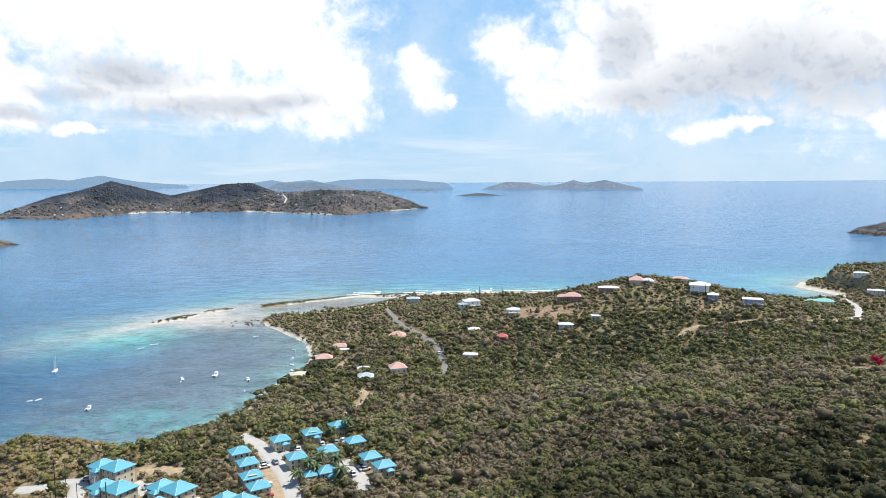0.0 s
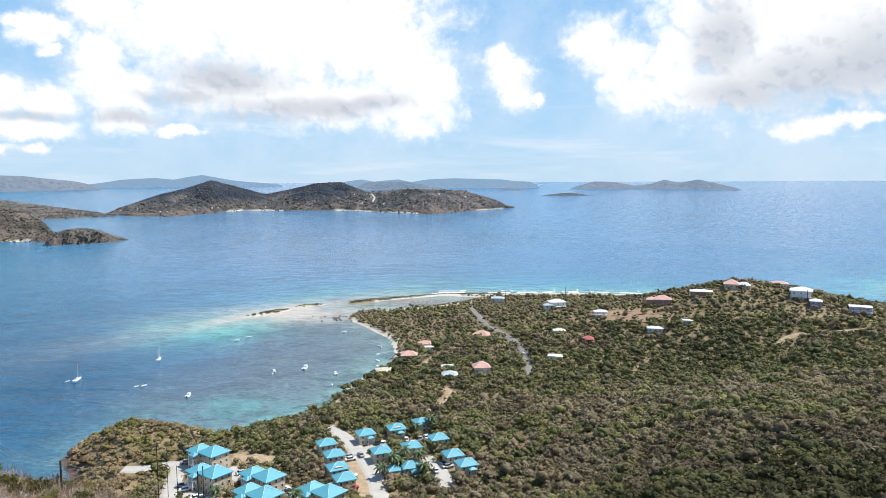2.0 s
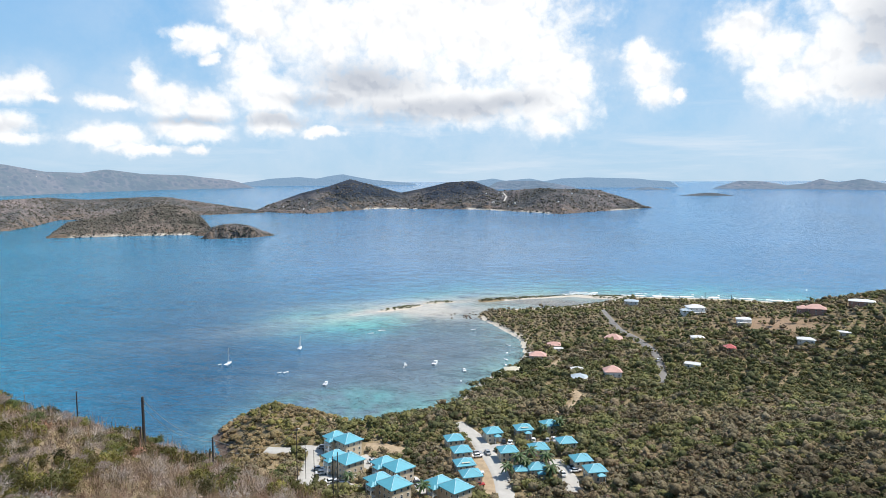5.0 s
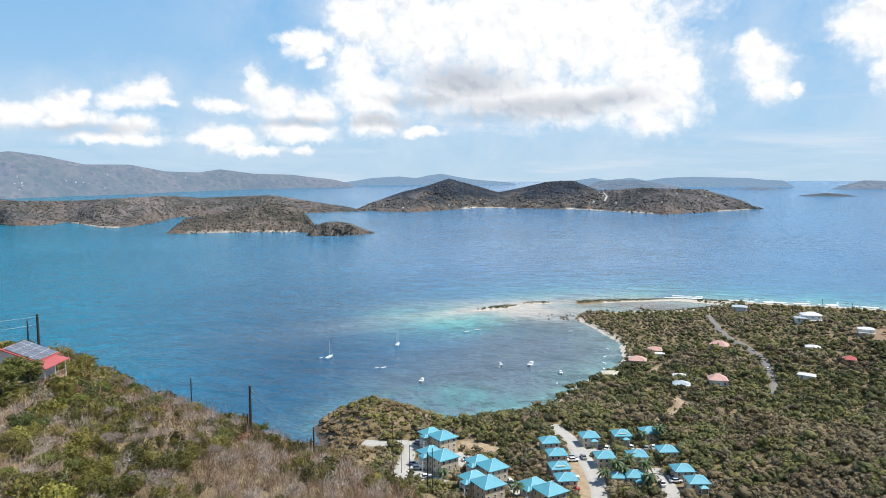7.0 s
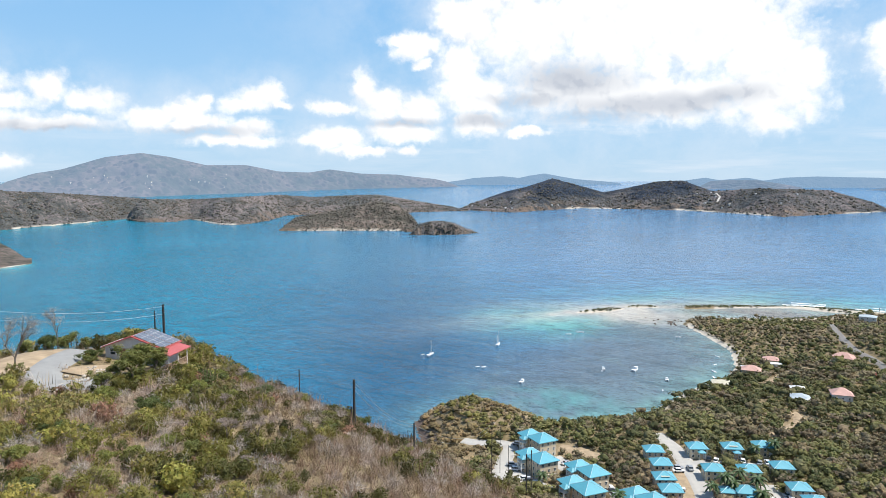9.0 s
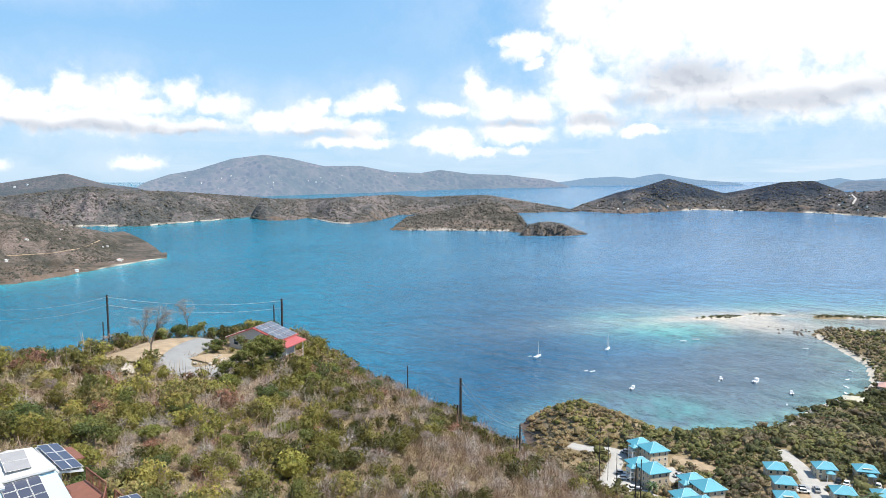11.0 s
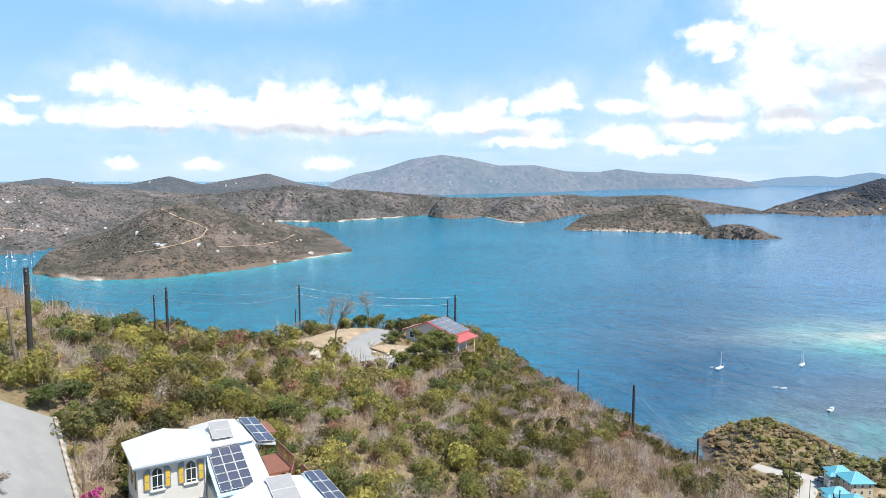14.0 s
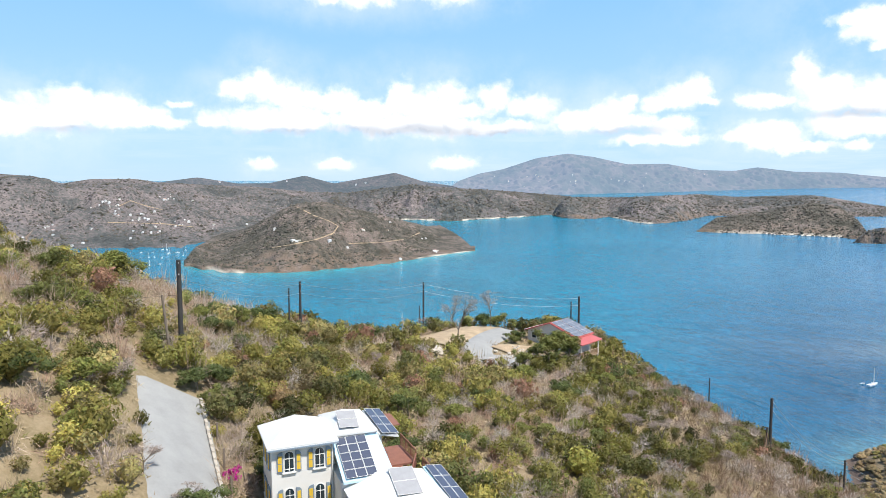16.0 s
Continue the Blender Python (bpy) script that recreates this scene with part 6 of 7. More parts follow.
def village():
    v = villa_house
    v("beach_house", "coral-red roofed house near the bay beach", -76, 431, 10, 11, 8, 3.2, "pink_roof", "beige", 2.0)
    v("beach_house", "dark red roofed house near the bay beach", -70, 461, 5, 11, 7, 2.8, "pink_roof", "beige", 1.6)
    v("beach_house", "low tan roofed house by the shore", -84, 396, 20, 12, 9, 2.4, "tan_roof", "white", 1.3)
    v("shed", "white shed roof among trees", -66, 452, 12, 6, 4, 2.4, "white_roof", "white", 0.6)
    v("shed", "white roofed shed among trees", -80, 441, 30, 7, 4, 2.4, "white_roof", "white", 0.6)
    v("house", "white house with a pink hipped roof", -26.5, 387, 14, 10, 8, 3.6, "pink_roof", "white", 2.4)
    v("house", "pink-roofed house among trees", -32, 470, -8, 12, 9, 3.0, "pink_roof", "beige", 2.4)
    v("house", "pale blue and white roofed house among trees", -43, 373, 8, 9, 8, 3.0, "pale_roof", "white", 1.6, extra=(3.5, -3.5, 4.5, 4, 2.4, "white_roof"))
    v("shed", "white roofed shed among trees", -47, 395, 16, 7, 4.5, 2.4, "white_roof", "white", 0.9)
    v("shed", "rusty red roofed shed", -16, 436, 4, 4, 4, 2.2, "red_roof", "beige", 0.6)
    v("house", "white flat-roofed house beside the road", 16, 405, -12, 9, 5, 2.6, "white_roof", "white", 0.7)
    v("house", "red roofed house among trees", 37, 430, 0, 6.5, 6, 3.2, "red_roof", "pink_wall", 1.6)
    v("house", "white house roofs among dark trees", 20, 453, 5, 8, 5, 2.4, "white_roof", "white", 0.9)
    v("house", "grey solar-roofed house on the slope", 79, 442, -8, 10, 6, 2.6, "white_roof", "grey_wall", 0.9)
    v("house", "white flat-roofed house in dark trees", 100, 450, -6, 7, 5, 3.0, "white_roof", "grey_wall", 0.4)
    v("house", "large white house with decks above the beach", 21, 523, 14, 13, 9, 5.2, "white_roof", "white", 1.6, 2, deck=True, extra=(-7, -3, 7, 6, 3.4, "pale_roof"))
    v("house", "small grey house with porch openings", 49, 481, 2, 9, 6, 3.2, "white_roof", "grey_wall", 0.9, deck=True)
    v("house", "wide house with a faded red hipped roof", 94, 500, -6, 13, 8, 4.4, "pink_roof", "brown_wall", 2.2, 2, extra=(-7.5, 0, 6, 7, 4.0, "pink_roof"))
    v("house", "low house with a white roof and red walls", 121, 503, -12, 16, 8, 3.2, "white_roof", "brown_wall", 1.0)
    v("house", "blue-grey house by the lagoon", -29, 650, 0, 13, 9, 5.0, "pale_roof", "grey_wall", 1.2, 2)
    v("house", "salmon-roofed round villa on the hilltop", 142, 505, -16, 11, 10, 3.4, "pink_roof", "beige", 2.6, extra=(8, -2, 8, 6, 3.0, "white_roof"))
    v("house", "pink and white roofed villa behind the hilltop", 181, 526, -20, 13, 7, 3.0, "pink_roof", "white", 1.4)
    v("house", "white three-storey villa with decks round it", 178.5, 478, -22, 13, 11, 6.6, "white_roof", "white", 1.8, 2, 1.4, deck=True)
    v("house", "small lavender house with a white roof", 180.5, 459, -20, 7, 7, 4.6, "white_roof", "lavender", 1.2, 2)
    v("house", "grey-blue house with a flat white roof", 203, 450, -20, 13, 8, 5.2, "white_roof", "lavender", 0.6, 2, deck=True)
    v("house", "house with a sea-green roof near the cove", 316, 569, -25, 16, 9, 3.2, "green_roof", "white", 1.8, extra=(-10, 0, 8, 7, 2.8, "green_roof"))
    v("house", "white roofed house on the far headland", 427, 703, -28, 14, 8, 3.0, "white_roof", "white", 0.8)
    v("house", "grey house near the cove road", 386, 612, -28, 14, 9, 5.0, "white_roof", "grey_wall", 0.7, 2)


M["pale_roof"] = plain("weathered grey-blue roof", (0.46, 0.53, 0.57), 0.55, vary=0.15, scale=0.4)
M["pink_wall"] = plain("salmon plaster", (0.58, 0.32, 0.27), 0.8, vary=0.1)
M["brown_wall"] = plain("brown-red wall", (0.34, 0.2, 0.17), 0.8, vary=0.12)
M["lavender"] = plain("lavender grey plaster", (0.36, 0.38, 0.5), 0.8, vary=0.1)
village()


# ---- the white villa with yellow shutters ----
def arched(w, h, t):
    """A flat piece with a round head, standing in x and z, thickness along y."""
    bm = bmesh.new()
    pts = [(-w / 2, 0, 0), (w / 2, 0, 0), (w / 2, 0, h - w / 2)]
    pts += [(w / 2 * math.cos(a), 0, h - w / 2 + w / 2 * math.sin(a)) for a in np.linspace(0, math.pi, 11)[1:-1]]
    pts += [(-w / 2, 0, h - w / 2)]
    f = poly(bm, pts)
    r = bmesh.ops.extrude_face_region(bm, geom=[f])
    for v in r["geom"]:
        if isinstance(v, bmesh.types.BMVert):
            v.co.y += t
    return bm


def half_arch(w, h, t, flip):
    """A shutter leaf whose head slopes round like half an arch."""
    bm = bmesh.new()
    pts = [(-w / 2, 0, 0), (w / 2, 0, 0)]
    curve = [(w / 2 - w * k / 6, 0, h - 0.32 * w * 2 * (1 - math.sqrt(max(0, 1 - (1 - k / 6) ** 2)))) for k in range(7)]
    pts += curve
    if flip:
        pts = [(-x, y, z) for x, y, z in pts][::-1]
    f = poly(bm, pts)
    r = bmesh.ops.extrude_face_region(bm, geom=[f])
    for v in r["geom"]:
        if isinstance(v, bmesh.types.BMVert):
            v.co.y += t
    return bm


def moved(bm, m):
    bmesh.ops.transform(bm, verts=bm.verts, matrix=m)
    return bm


def arched_window(parent, m, w=0.64, h=1.5, shutters=True):
    o = part("window", moved(arched(w + 0.22, h + 0.12, 0.10), m @ pose(0, -0.05, -0.06)), M["white"], parent, "arched white window frame")
    part("pane", moved(arched(w, h, 0.04), m @ pose(0, -0.075, 0)), M["glass"], o)
    bm = bmesh.new()
    for z in (h * 0.12, h * 0.66):
        add_box(bm, (-w / 2, -0.1, z - 0.025), (w / 2, -0.07, z + 0.025))
    add_box(bm, (-0.025, -0.098, 0), (0.025, -0.072, h - 0.1))
    part("glazing_bar", moved(bm, m), M["white"], o)
    part("sill", moved(box((-w / 2 - 0.2, -0.16, -0.16), (w / 2 + 0.2, 0.0, -0.07), 0.01), m), M["white"], o)
    if shutters:
        for s in (-1, 1):
            leaf = part("shutter", moved(half_arch(0.42, h + 0.05, 0.06, s < 0), m @ pose(s * (w / 2 + 0.37), -0.10, 0, 0, 0, s * 7)), M["grey_blue"], parent, "grey shutter frame with yellow panels")
            bm = bmesh.new()
            add_box(bm, (-0.14, -0.02, 0.08), (0.14, 0.0, h * 0.42))
            add_box(bm, (-0.14, -0.02, h * 0.46), (0.14, 0.0, h * 0.84))
            part("panel", moved(bm, m @ pose(s * (w / 2 + 0.37), -0.10, 0, 0, 0, s * 7)), M["yellow"], leaf, "yellow louvred panel")


@cached
def cell_mesh(w, h, mat):
    return to_mesh("solar_module", box((-w / 2, -h / 2, 0.0), (w / 2, h / 2, 0.035)), M[mat])


@cached
def module_frame(w, h):
    bm = bmesh.new()
    t = 0.022
    for lo, hi in (((-w / 2, -h / 2), (w / 2, -h / 2 + t)), ((-w / 2, h / 2 - t), (w / 2, h / 2)), ((-w / 2, -h / 2 + t), (-w / 2 + t, h / 2 - t)), ((w / 2 - t, -h / 2 + t), (w / 2, h / 2 - t))):
        add_box(bm, (*lo, 0.0), (*hi, 0.05))
    return to_mesh("frame", bm, M["white"])


def solar_array(name, label, corner, across, down, nx, ny, gap=0.03, lift=0.12, mat="solar"):
    """A grid of solar modules on a slope: corner and the two edge vectors in space."""
    corner, across, down = Vector(corner), Vector(across), Vector(down)
    up = across.cross(down).normalized()
    if up.z < 0:
        up = -up
    ax = across.normalized()
    ay = up.cross(ax)
    rot = Matrix((ax, ay, up)).transposed().to_4x4()
    e = thing(name, Matrix.Translation(corner + up * lift) @ rot, label, "solar array")
    w, h = across.length / nx - gap, down.length / ny - gap
    sy = 1 if ay.dot(down) > 0 else -1
    for i in range(nx):
        for j in range(ny):
            o = share("solar_module", cell_mesh(round(w, 3), round(h, 3), mat), e, pose((i + 0.5) * (w + gap), sy * (j + 0.5) * (h + gap), 0))
            share("frame", module_frame(round(w, 3), round(h, 3)), o)
    for k in (0.2, 0.8):
        part("rail", box((0, sy * down.length * k - 0.03, -lift), (across.length, sy * down.length * k + 0.03, -0.005)), M["steel"], e)
    return e


def pyramid_roof(parent, corners, eave, peak, thick=0.16, name="roof", mat="white_roof", label=""):
    """A low roof: corner plan points at the eave height, one peak."""
    bm = bmesh.new()
    c = [Vector((x, y, eave)) for x, y in corners]
    p = Vector(peak)
    low = [q - Vector((0, 0, thick)) for q in c]
    n = len(c)
    for k in range(n):
        poly(bm, [c[k], c[(k + 1) % n], p])
        poly(bm, [c[k], low[k], low[(k + 1) % n], c[(k + 1) % n]])
    poly(bm, low[::-1])
    bmesh.ops.remove_doubles(bm, verts=bm.verts, dist=0.001)
    return part(name, bm, M[mat], parent, label)


def white_villa():
    e = thing("villa", pose(-52.5, 9, 0), "white plastered villa with low white roofs and yellow shutters", "house")
    o = Matrix.Translation((52.5, -9, 0))

    def add(name, bm, mat, label="", parent=None):
        return part(name, moved(bm, o), M[mat], parent or e, label)

    # main block, two storeys
    add("wall", box((-55.0, 6.75, 84.5), (-50.45, 11.4, 95.25), 0.03), "villa")
    r = pyramid_roof(e, [(x + 52.5, y - 9) for x, y in ((-50.05, 6.4), (-50.05, 11.75), (-55.4, 11.75), (-55.4, 6.4))], 95.5, (-53.3 + 52.5, 9.0 - 9, 96.75))
    add("gutter", box((-50.06, 6.42, 95.24), (-49.98, 11.72, 95.36)), "grey_blue", "", None)
    for z in (93.45, 90.6):
        for y in (8.05, 10.33):
            arched_window(e, o @ pose(-50.45, y, z, 0, 0, 90))
    for z in (93.45, 90.6):
        for x in (-51.8, -53.6):
            arched_window(e, o @ pose(x, 6.75, z, 0, 0, 0), 0.6, 1.5)
    add("downpipe", rod((-50.38, 11.3, 85), (-50.38, 11.3, 95.2), 0.05), "white")
    # rear block
    add("wall", box((-56.2, 11.4, 85), (-51.75, 14.9, 95.2), 0.03), "villa")
    pyramid_roof(e, [(x + 52.5, y - 9) for x, y in ((-51.4, 11.5), (-51.4, 15.2), (-56.6, 15.2), (-56.6, 11.5))], 95.35, (-53.9 + 52.5, 12.9 - 9, 96.5))
    arched_window(e, o @ pose(-51.75, 14.2, 92.3, 0, 0, 90), 0.6, 1.4)
    # lean-to roof with solar modules between the blocks
    add("lean_to_roof", slab([(-51.7, 11.5, 95.0), (-51.7, 15.25, 95.0), (-47.7, 15.45, 93.1), (-47.7, 11.5, 93.1)], 0.16), "light_blue", "light blue lean-to roof")
    add("wall", box((-51.7, 11.42, 84.5), (-48.1, 15.1, 92.9), 0.02), "villa")
    # front block
    add("wall", box((-48.2, 11.9, 83.5), (-43.7, 17.9, 92.3), 0.03), "villa")
    pyramid_roof(e, [(x + 52.5, y - 9) for x, y in ((-43.3, 11.55), (-43.3, 18.2), (-49.3, 18.2), (-49.3, 11.55))], 92.5, (-47.2 + 52.5, 15.2 - 9, 93.9))
    add("garage_opening", box((-43.75, 12.4, 88.6), (-43.66, 14.6, 91.2)), "dark", "dark doorway")
    # roof of the small rear wing
    add("wing_roof", slab([(-56.4, 15.3, 95.35), (-56.3, 16.8, 95.1), (-51.2, 16.9, 94.7), (-51.5, 15.3, 94.95)], 0.15), "white_roof", "white wing roof")
    add("wing_wall", box((-56.1, 15.0, 85.5), (-54.6, 16.5, 94.9)), "villa")
    # side roof beside the front block
    add("side_roof", slab([(-49.3, 18.22, 92.65), (-49.2, 19.7, 92.45), (-43.6, 19.8, 92.0), (-43.8, 18.22, 92.2)], 0.14), "light_blue", "light blue side roof")
    for x in (-49, -44.1):
        add("post", rod((x, 19.5, 84.5), (x, 19.5, 92.1), 0.08, None, 6), "white")
    solar_array("solar_array", "dark solar modules in white frames on the villa's lean-to roof", (-51.55, 11.75, 94.95), (0, 2.4, 0), (3.7, 0.55, -1.755), 3, 5)
    solar_array("solar_array", "dark solar modules on the villa's wing roof", (-56.2, 15.35, 95.38), (5.0, 0.1, -0.42), (0, 1.45, -0.22), 3, 2)
    solar_array("solar_array", "dark solar modules on the villa's side roof", (-49.1, 18.3, 92.68), (5.3, 0.05, -0.47), (0, 1.4, -0.2), 3, 2)
    solar_array("solar_array", "grey solar modules on the villa's rear roof", (-53.5, 12.25, 96.42), (0.0, 1.6, -0.1), (1.75, 0.05, -0.8), 1, 2, mat="solar_grey")
    solar_array("solar_array", "grey solar modules on the villa's front roof", (-47.0, 14.6, 93.85), (0.0, 1.9, -0.1), (2.6, 0.1, -0.95), 1, 2, mat="solar_grey")
    # rear deck with railings and steps
    d = thing("deck", pose(-53.5, 18, 0), "red-brown timber deck with railings and steps beside the villa", "deck")
    od = Matrix.Translation((53.5, -18, 0))
    fl = part("deck_floor", moved(box((-57.0, 16.4, 91.35), (-53.0, 19.0, 91.5)), od), M["deck"], d)
    part("deck_floor", moved(box((-53.0, 17.0, 90.6), (-50.6, 19.6, 90.75)), od), M["deck"], d)
    for k in range(4):
        part("step", moved(box((-53.0 + 0.28 * k, 16.6, 91.3 - 0.18 * k), (-52.7 + 0.28 * k, 17.8, 91.36 - 0.18 * k)), od), M["deck"], d)
    runs = [((-57.0, 19.0, 91.5), (-53.0, 19.0, 91.5)), ((-53.0, 19.0, 91.2), (-51.2, 18.0, 90.75)), ((-53.0, 19.6, 90.75), (-50.6, 19.6, 90.75)), ((-50.6, 19.6, 90.75), (-50.6, 17.2, 90.75)), ((-55.6, 16.5, 91.5), (-53.0, 16.5, 91.5))]
    for a, b in runs:
        a, b = Vector(a), Vector(b)
        rail = part("handrail", moved(rod(a + Vector((0, 0, 1)), b + Vector((0, 0, 1)), 0.06, None, 6), od), M["deck"], d)
        n = max(3, int((b - a).length / 0.22))
        for k in range(n + 1):
            q = a + (b - a) * k / n
            part("baluster", moved(rod(q, q + Vector((0, 0, 1)), 0.045 if k % 6 == 0 else 0.022, None, 5), od), M["deck"], rail)
    for x, y, z in ((-56.8, 18.8, 91.4), (-53.2, 18.8, 91.4), (-50.8, 19.4, 90.6), (-50.8, 17.2, 90.6), (-54.9, 18.8, 91.4)):
        part("post", moved(rod((x, y, 84.5), (x, y, z), 0.09, None, 6), od), M["deck"], d)
    part("canopy", moved(slab([(-57.0, 16.9, 94.6), (-57.0, 18.0, 94.5), (-54.2, 18.0, 94.45), (-54.2, 16.9, 94.55)], 0.1), od), M["deck"], d)


white_villa()


# ---- the red-roofed house on the hilltop ----
def red_house():
    e = thing("hilltop_house", pose(-106.8, 65.9, 85.5, 0, 0, 26), "pale grey bungalow with a red metal roof and a timber porch", "house")
    half, deep, eave, ridge = 5.0, 2.6, 2.4, 4.2
    part("wall", box((-half, -deep, -1.5), (half, deep, eave), 0.02), M["grey_wall"], e)
    for y in (-deep, deep - 0.15):
        bm = bmesh.new()
        p = [(-half, eave - 0.02), (half, eave - 0.02), (0, ridge - 0.1)]
        for k in (0, 0.15):
            poly(bm, [(a, y + k, b) for a, b in p])
        for k in range(3):
            (a0, b0), (a1, b1) = p[k], p[(k + 1) % 3]
            poly(bm, [(a0, y, b0), (a1, y, b1), (a1, y + 0.15, b1), (a0, y + 0.15, b0)])
        part("gable", bm, M["grey_wall"], e)
    slope = (ridge - eave) / half
    for s in (-1, 1):
        bm = slab([(0, -deep - 0.5, ridge + 0.1), (0, deep + 0.5, ridge + 0.1), (s * (half + 0.5), deep + 0.5, eave - 0.5 * slope + 0.1), (s * (half + 0.5), -deep - 0.5, eave - 0.5 * slope + 0.1)], 0.14)
        roof = part("roof", bm, M["red_roof"], e, "red ribbed metal roof")
        bm = bmesh.new()
        for k in range(19):
            y = -deep - 0.45 + k * (2 * deep + 0.9) / 18
            add_rod(bm, (0, y, ridge + 0.11), (s * (half + 0.5), y, eave - 0.5 * slope + 0.11), 0.025, None, 4)
        part("roof_rib", bm, M["red_roof"], roof)
    part("fascia", box((-half - 0.5, -deep - 0.53, eave - 0.2), (-half - 0.42, deep + 0.5, eave + 0.0)), M["white"], e)
    for x in (-3.6, -0.2, 3.4):
        window(e, pose(x, -deep - 0.02, 1.55), 0.8 if x > -1.5 else 1.1, 1.2)
    part("door", box((-2.3, -deep - 0.06, 0.0), (-1.3, -deep + 0.02, 2.1)), M["deck"], e, "dark brown door")
    for y in (-1.3, 1.3):
        window(e, pose(half + 0.02, y, 1.5, 0, 0, 90), 1.0, 1.1)
    # porch along the sunny side
    x0, x1, y0, y1, low = half + 0.02, half + 2.2, -4.2, 1.8, -0.8
    part("porch_floor", box((x0, y0, low - 0.15), (x1, y1, low)), M["porch"], e)
    part("porch_roof", slab([(x0 - 0.1, y0 - 0.4, low + 3.1), (x0 - 0.1, y1 + 0.4, low + 3.1), (x1 + 0.4, y1 + 0.4, low + 2.5), (x1 + 0.4, y0 - 0.4, low + 2.5)], 0.14), M["red_roof"], e, "red metal porch roof")
    for x, y in ((x1 - 0.1, y0 + 0.1), (x1 - 0.1, -1.2), (x1 - 0.1, y1 - 0.1), (x0 + 0.1, y0 + 0.1)):
        part("porch_post", box((x - 0.07, y - 0.07, -3.6), (x + 0.07, y + 0.07, low + 2.5)), M["white"], e)
    for a, b in (((x0, y0 + 0.06), (x1, y0 + 0.06)), ((x1 - 0.06, y0), (x1 - 0.06, y1))):
        a, b = Vector((*a, low)), Vector((*b, low))
        rl = part("railing", rod(a + Vector((0, 0, 0.95)), b + Vector((0, 0, 0.95)), 0.05, None, 6), M["porch"], e)
        n = int((b - a).length / 0.2)
        for k in range(n + 1):
            q = a + (b - a) * k / n
            part("baluster", rod(q, q + Vector((0, 0, 0.95)), 0.035, None, 4), M["porch"], rl)
    part("wall", box((x0, y0 + 0.9, low), (x0 + 0.1, -deep + 0.0, 2.2)), M["grey_wall"], e)
    m = e.matrix_basis
    for y in (-2.75, 0.1):
        c = m @ Vector((0.15, y, ridge + 0.1 - 0.15 * slope))
        solar_array("solar_array", "grey-blue solar modules on the red metal roof", c, m.to_3x3() @ Vector((0, 2.7, 0)), m.to_3x3() @ Vector((5.2, 0, -5.2 * slope)), 2, 4, mat="solar_pale")


red_house()


# ---- utility poles and wires ----
def pole(x, y, height, radius, label, lean=(0, 0), arm=True, mat="pole", lamp=False, z=None):
    g = float(ground_z(x, y)) if z is None else z
    e = thing("utility_pole", pose(x, y, g), label, "pole", "utility poles")
    top = Vector((lean[0], lean[1], height))
    part("shaft", rod((0, 0, -1.0), top, radius, radius * 0.8, 12), M[mat], e)
    if arm:
        for k, dz in enumerate((0.35, 1.5)):
            part("insulator", rod(top + Vector((radius * 0.8, 0, -dz)), top + Vector((radius * 0.8 + 0.22, 0, -dz + 0.1)), 0.06, 0.04, 6), M["steel"], e)
    if lamp:
        part("lamp_arm", rod(top - Vector((0, 0, 0.5)), top + Vector((0.9, 0, -0.1)), 0.04, None, 6), M["steel"], e)
        part("lamp_head", box(top + Vector((0.6, -0.15, -0.2)), top + Vector((1.2, 0.15, -0.05)), 0.03), M["white"], e)
    return e, Vector((x, y, g)) + top


def wire(a, b, sag=1.0, radius=0.03, mat="steel"):
    """A slack cable between two points."""
    c = bpy.data.curves.new("cable", "CURVE")
    c.dimensions, c.bevel_depth, c.bevel_resolution = "3D", radius, 1
    s = c.splines.new("POLY")
    n = 16
    s.points.add(n)
    for k in range(n + 1):
        t = k / n
        p = a.lerp(b, t)
        s.points[k].co = (p.x, p.y, p.z - 4 * sag * t * (1 - t), 1)
    c.materials.append(M[mat])
    return tagged(new("cable", c), "thin grey overhead cable between poles", "cable", "overhead cables")


def at_polar(az, r):
    h = heading(az)
    return float(h[0] * r), float(h[1] * r)


def pole_by_top(az, r, el, radius, label, **kw):
    """A pole at that bearing and distance whose head stands at a height angle from the hovering eye."""
    x, y = at_polar(az, r)
    g = float(ground_z(x, y))
    return pole(x, y, EYE + r * math.tan(radians(el)) - g, radius, label, **kw)


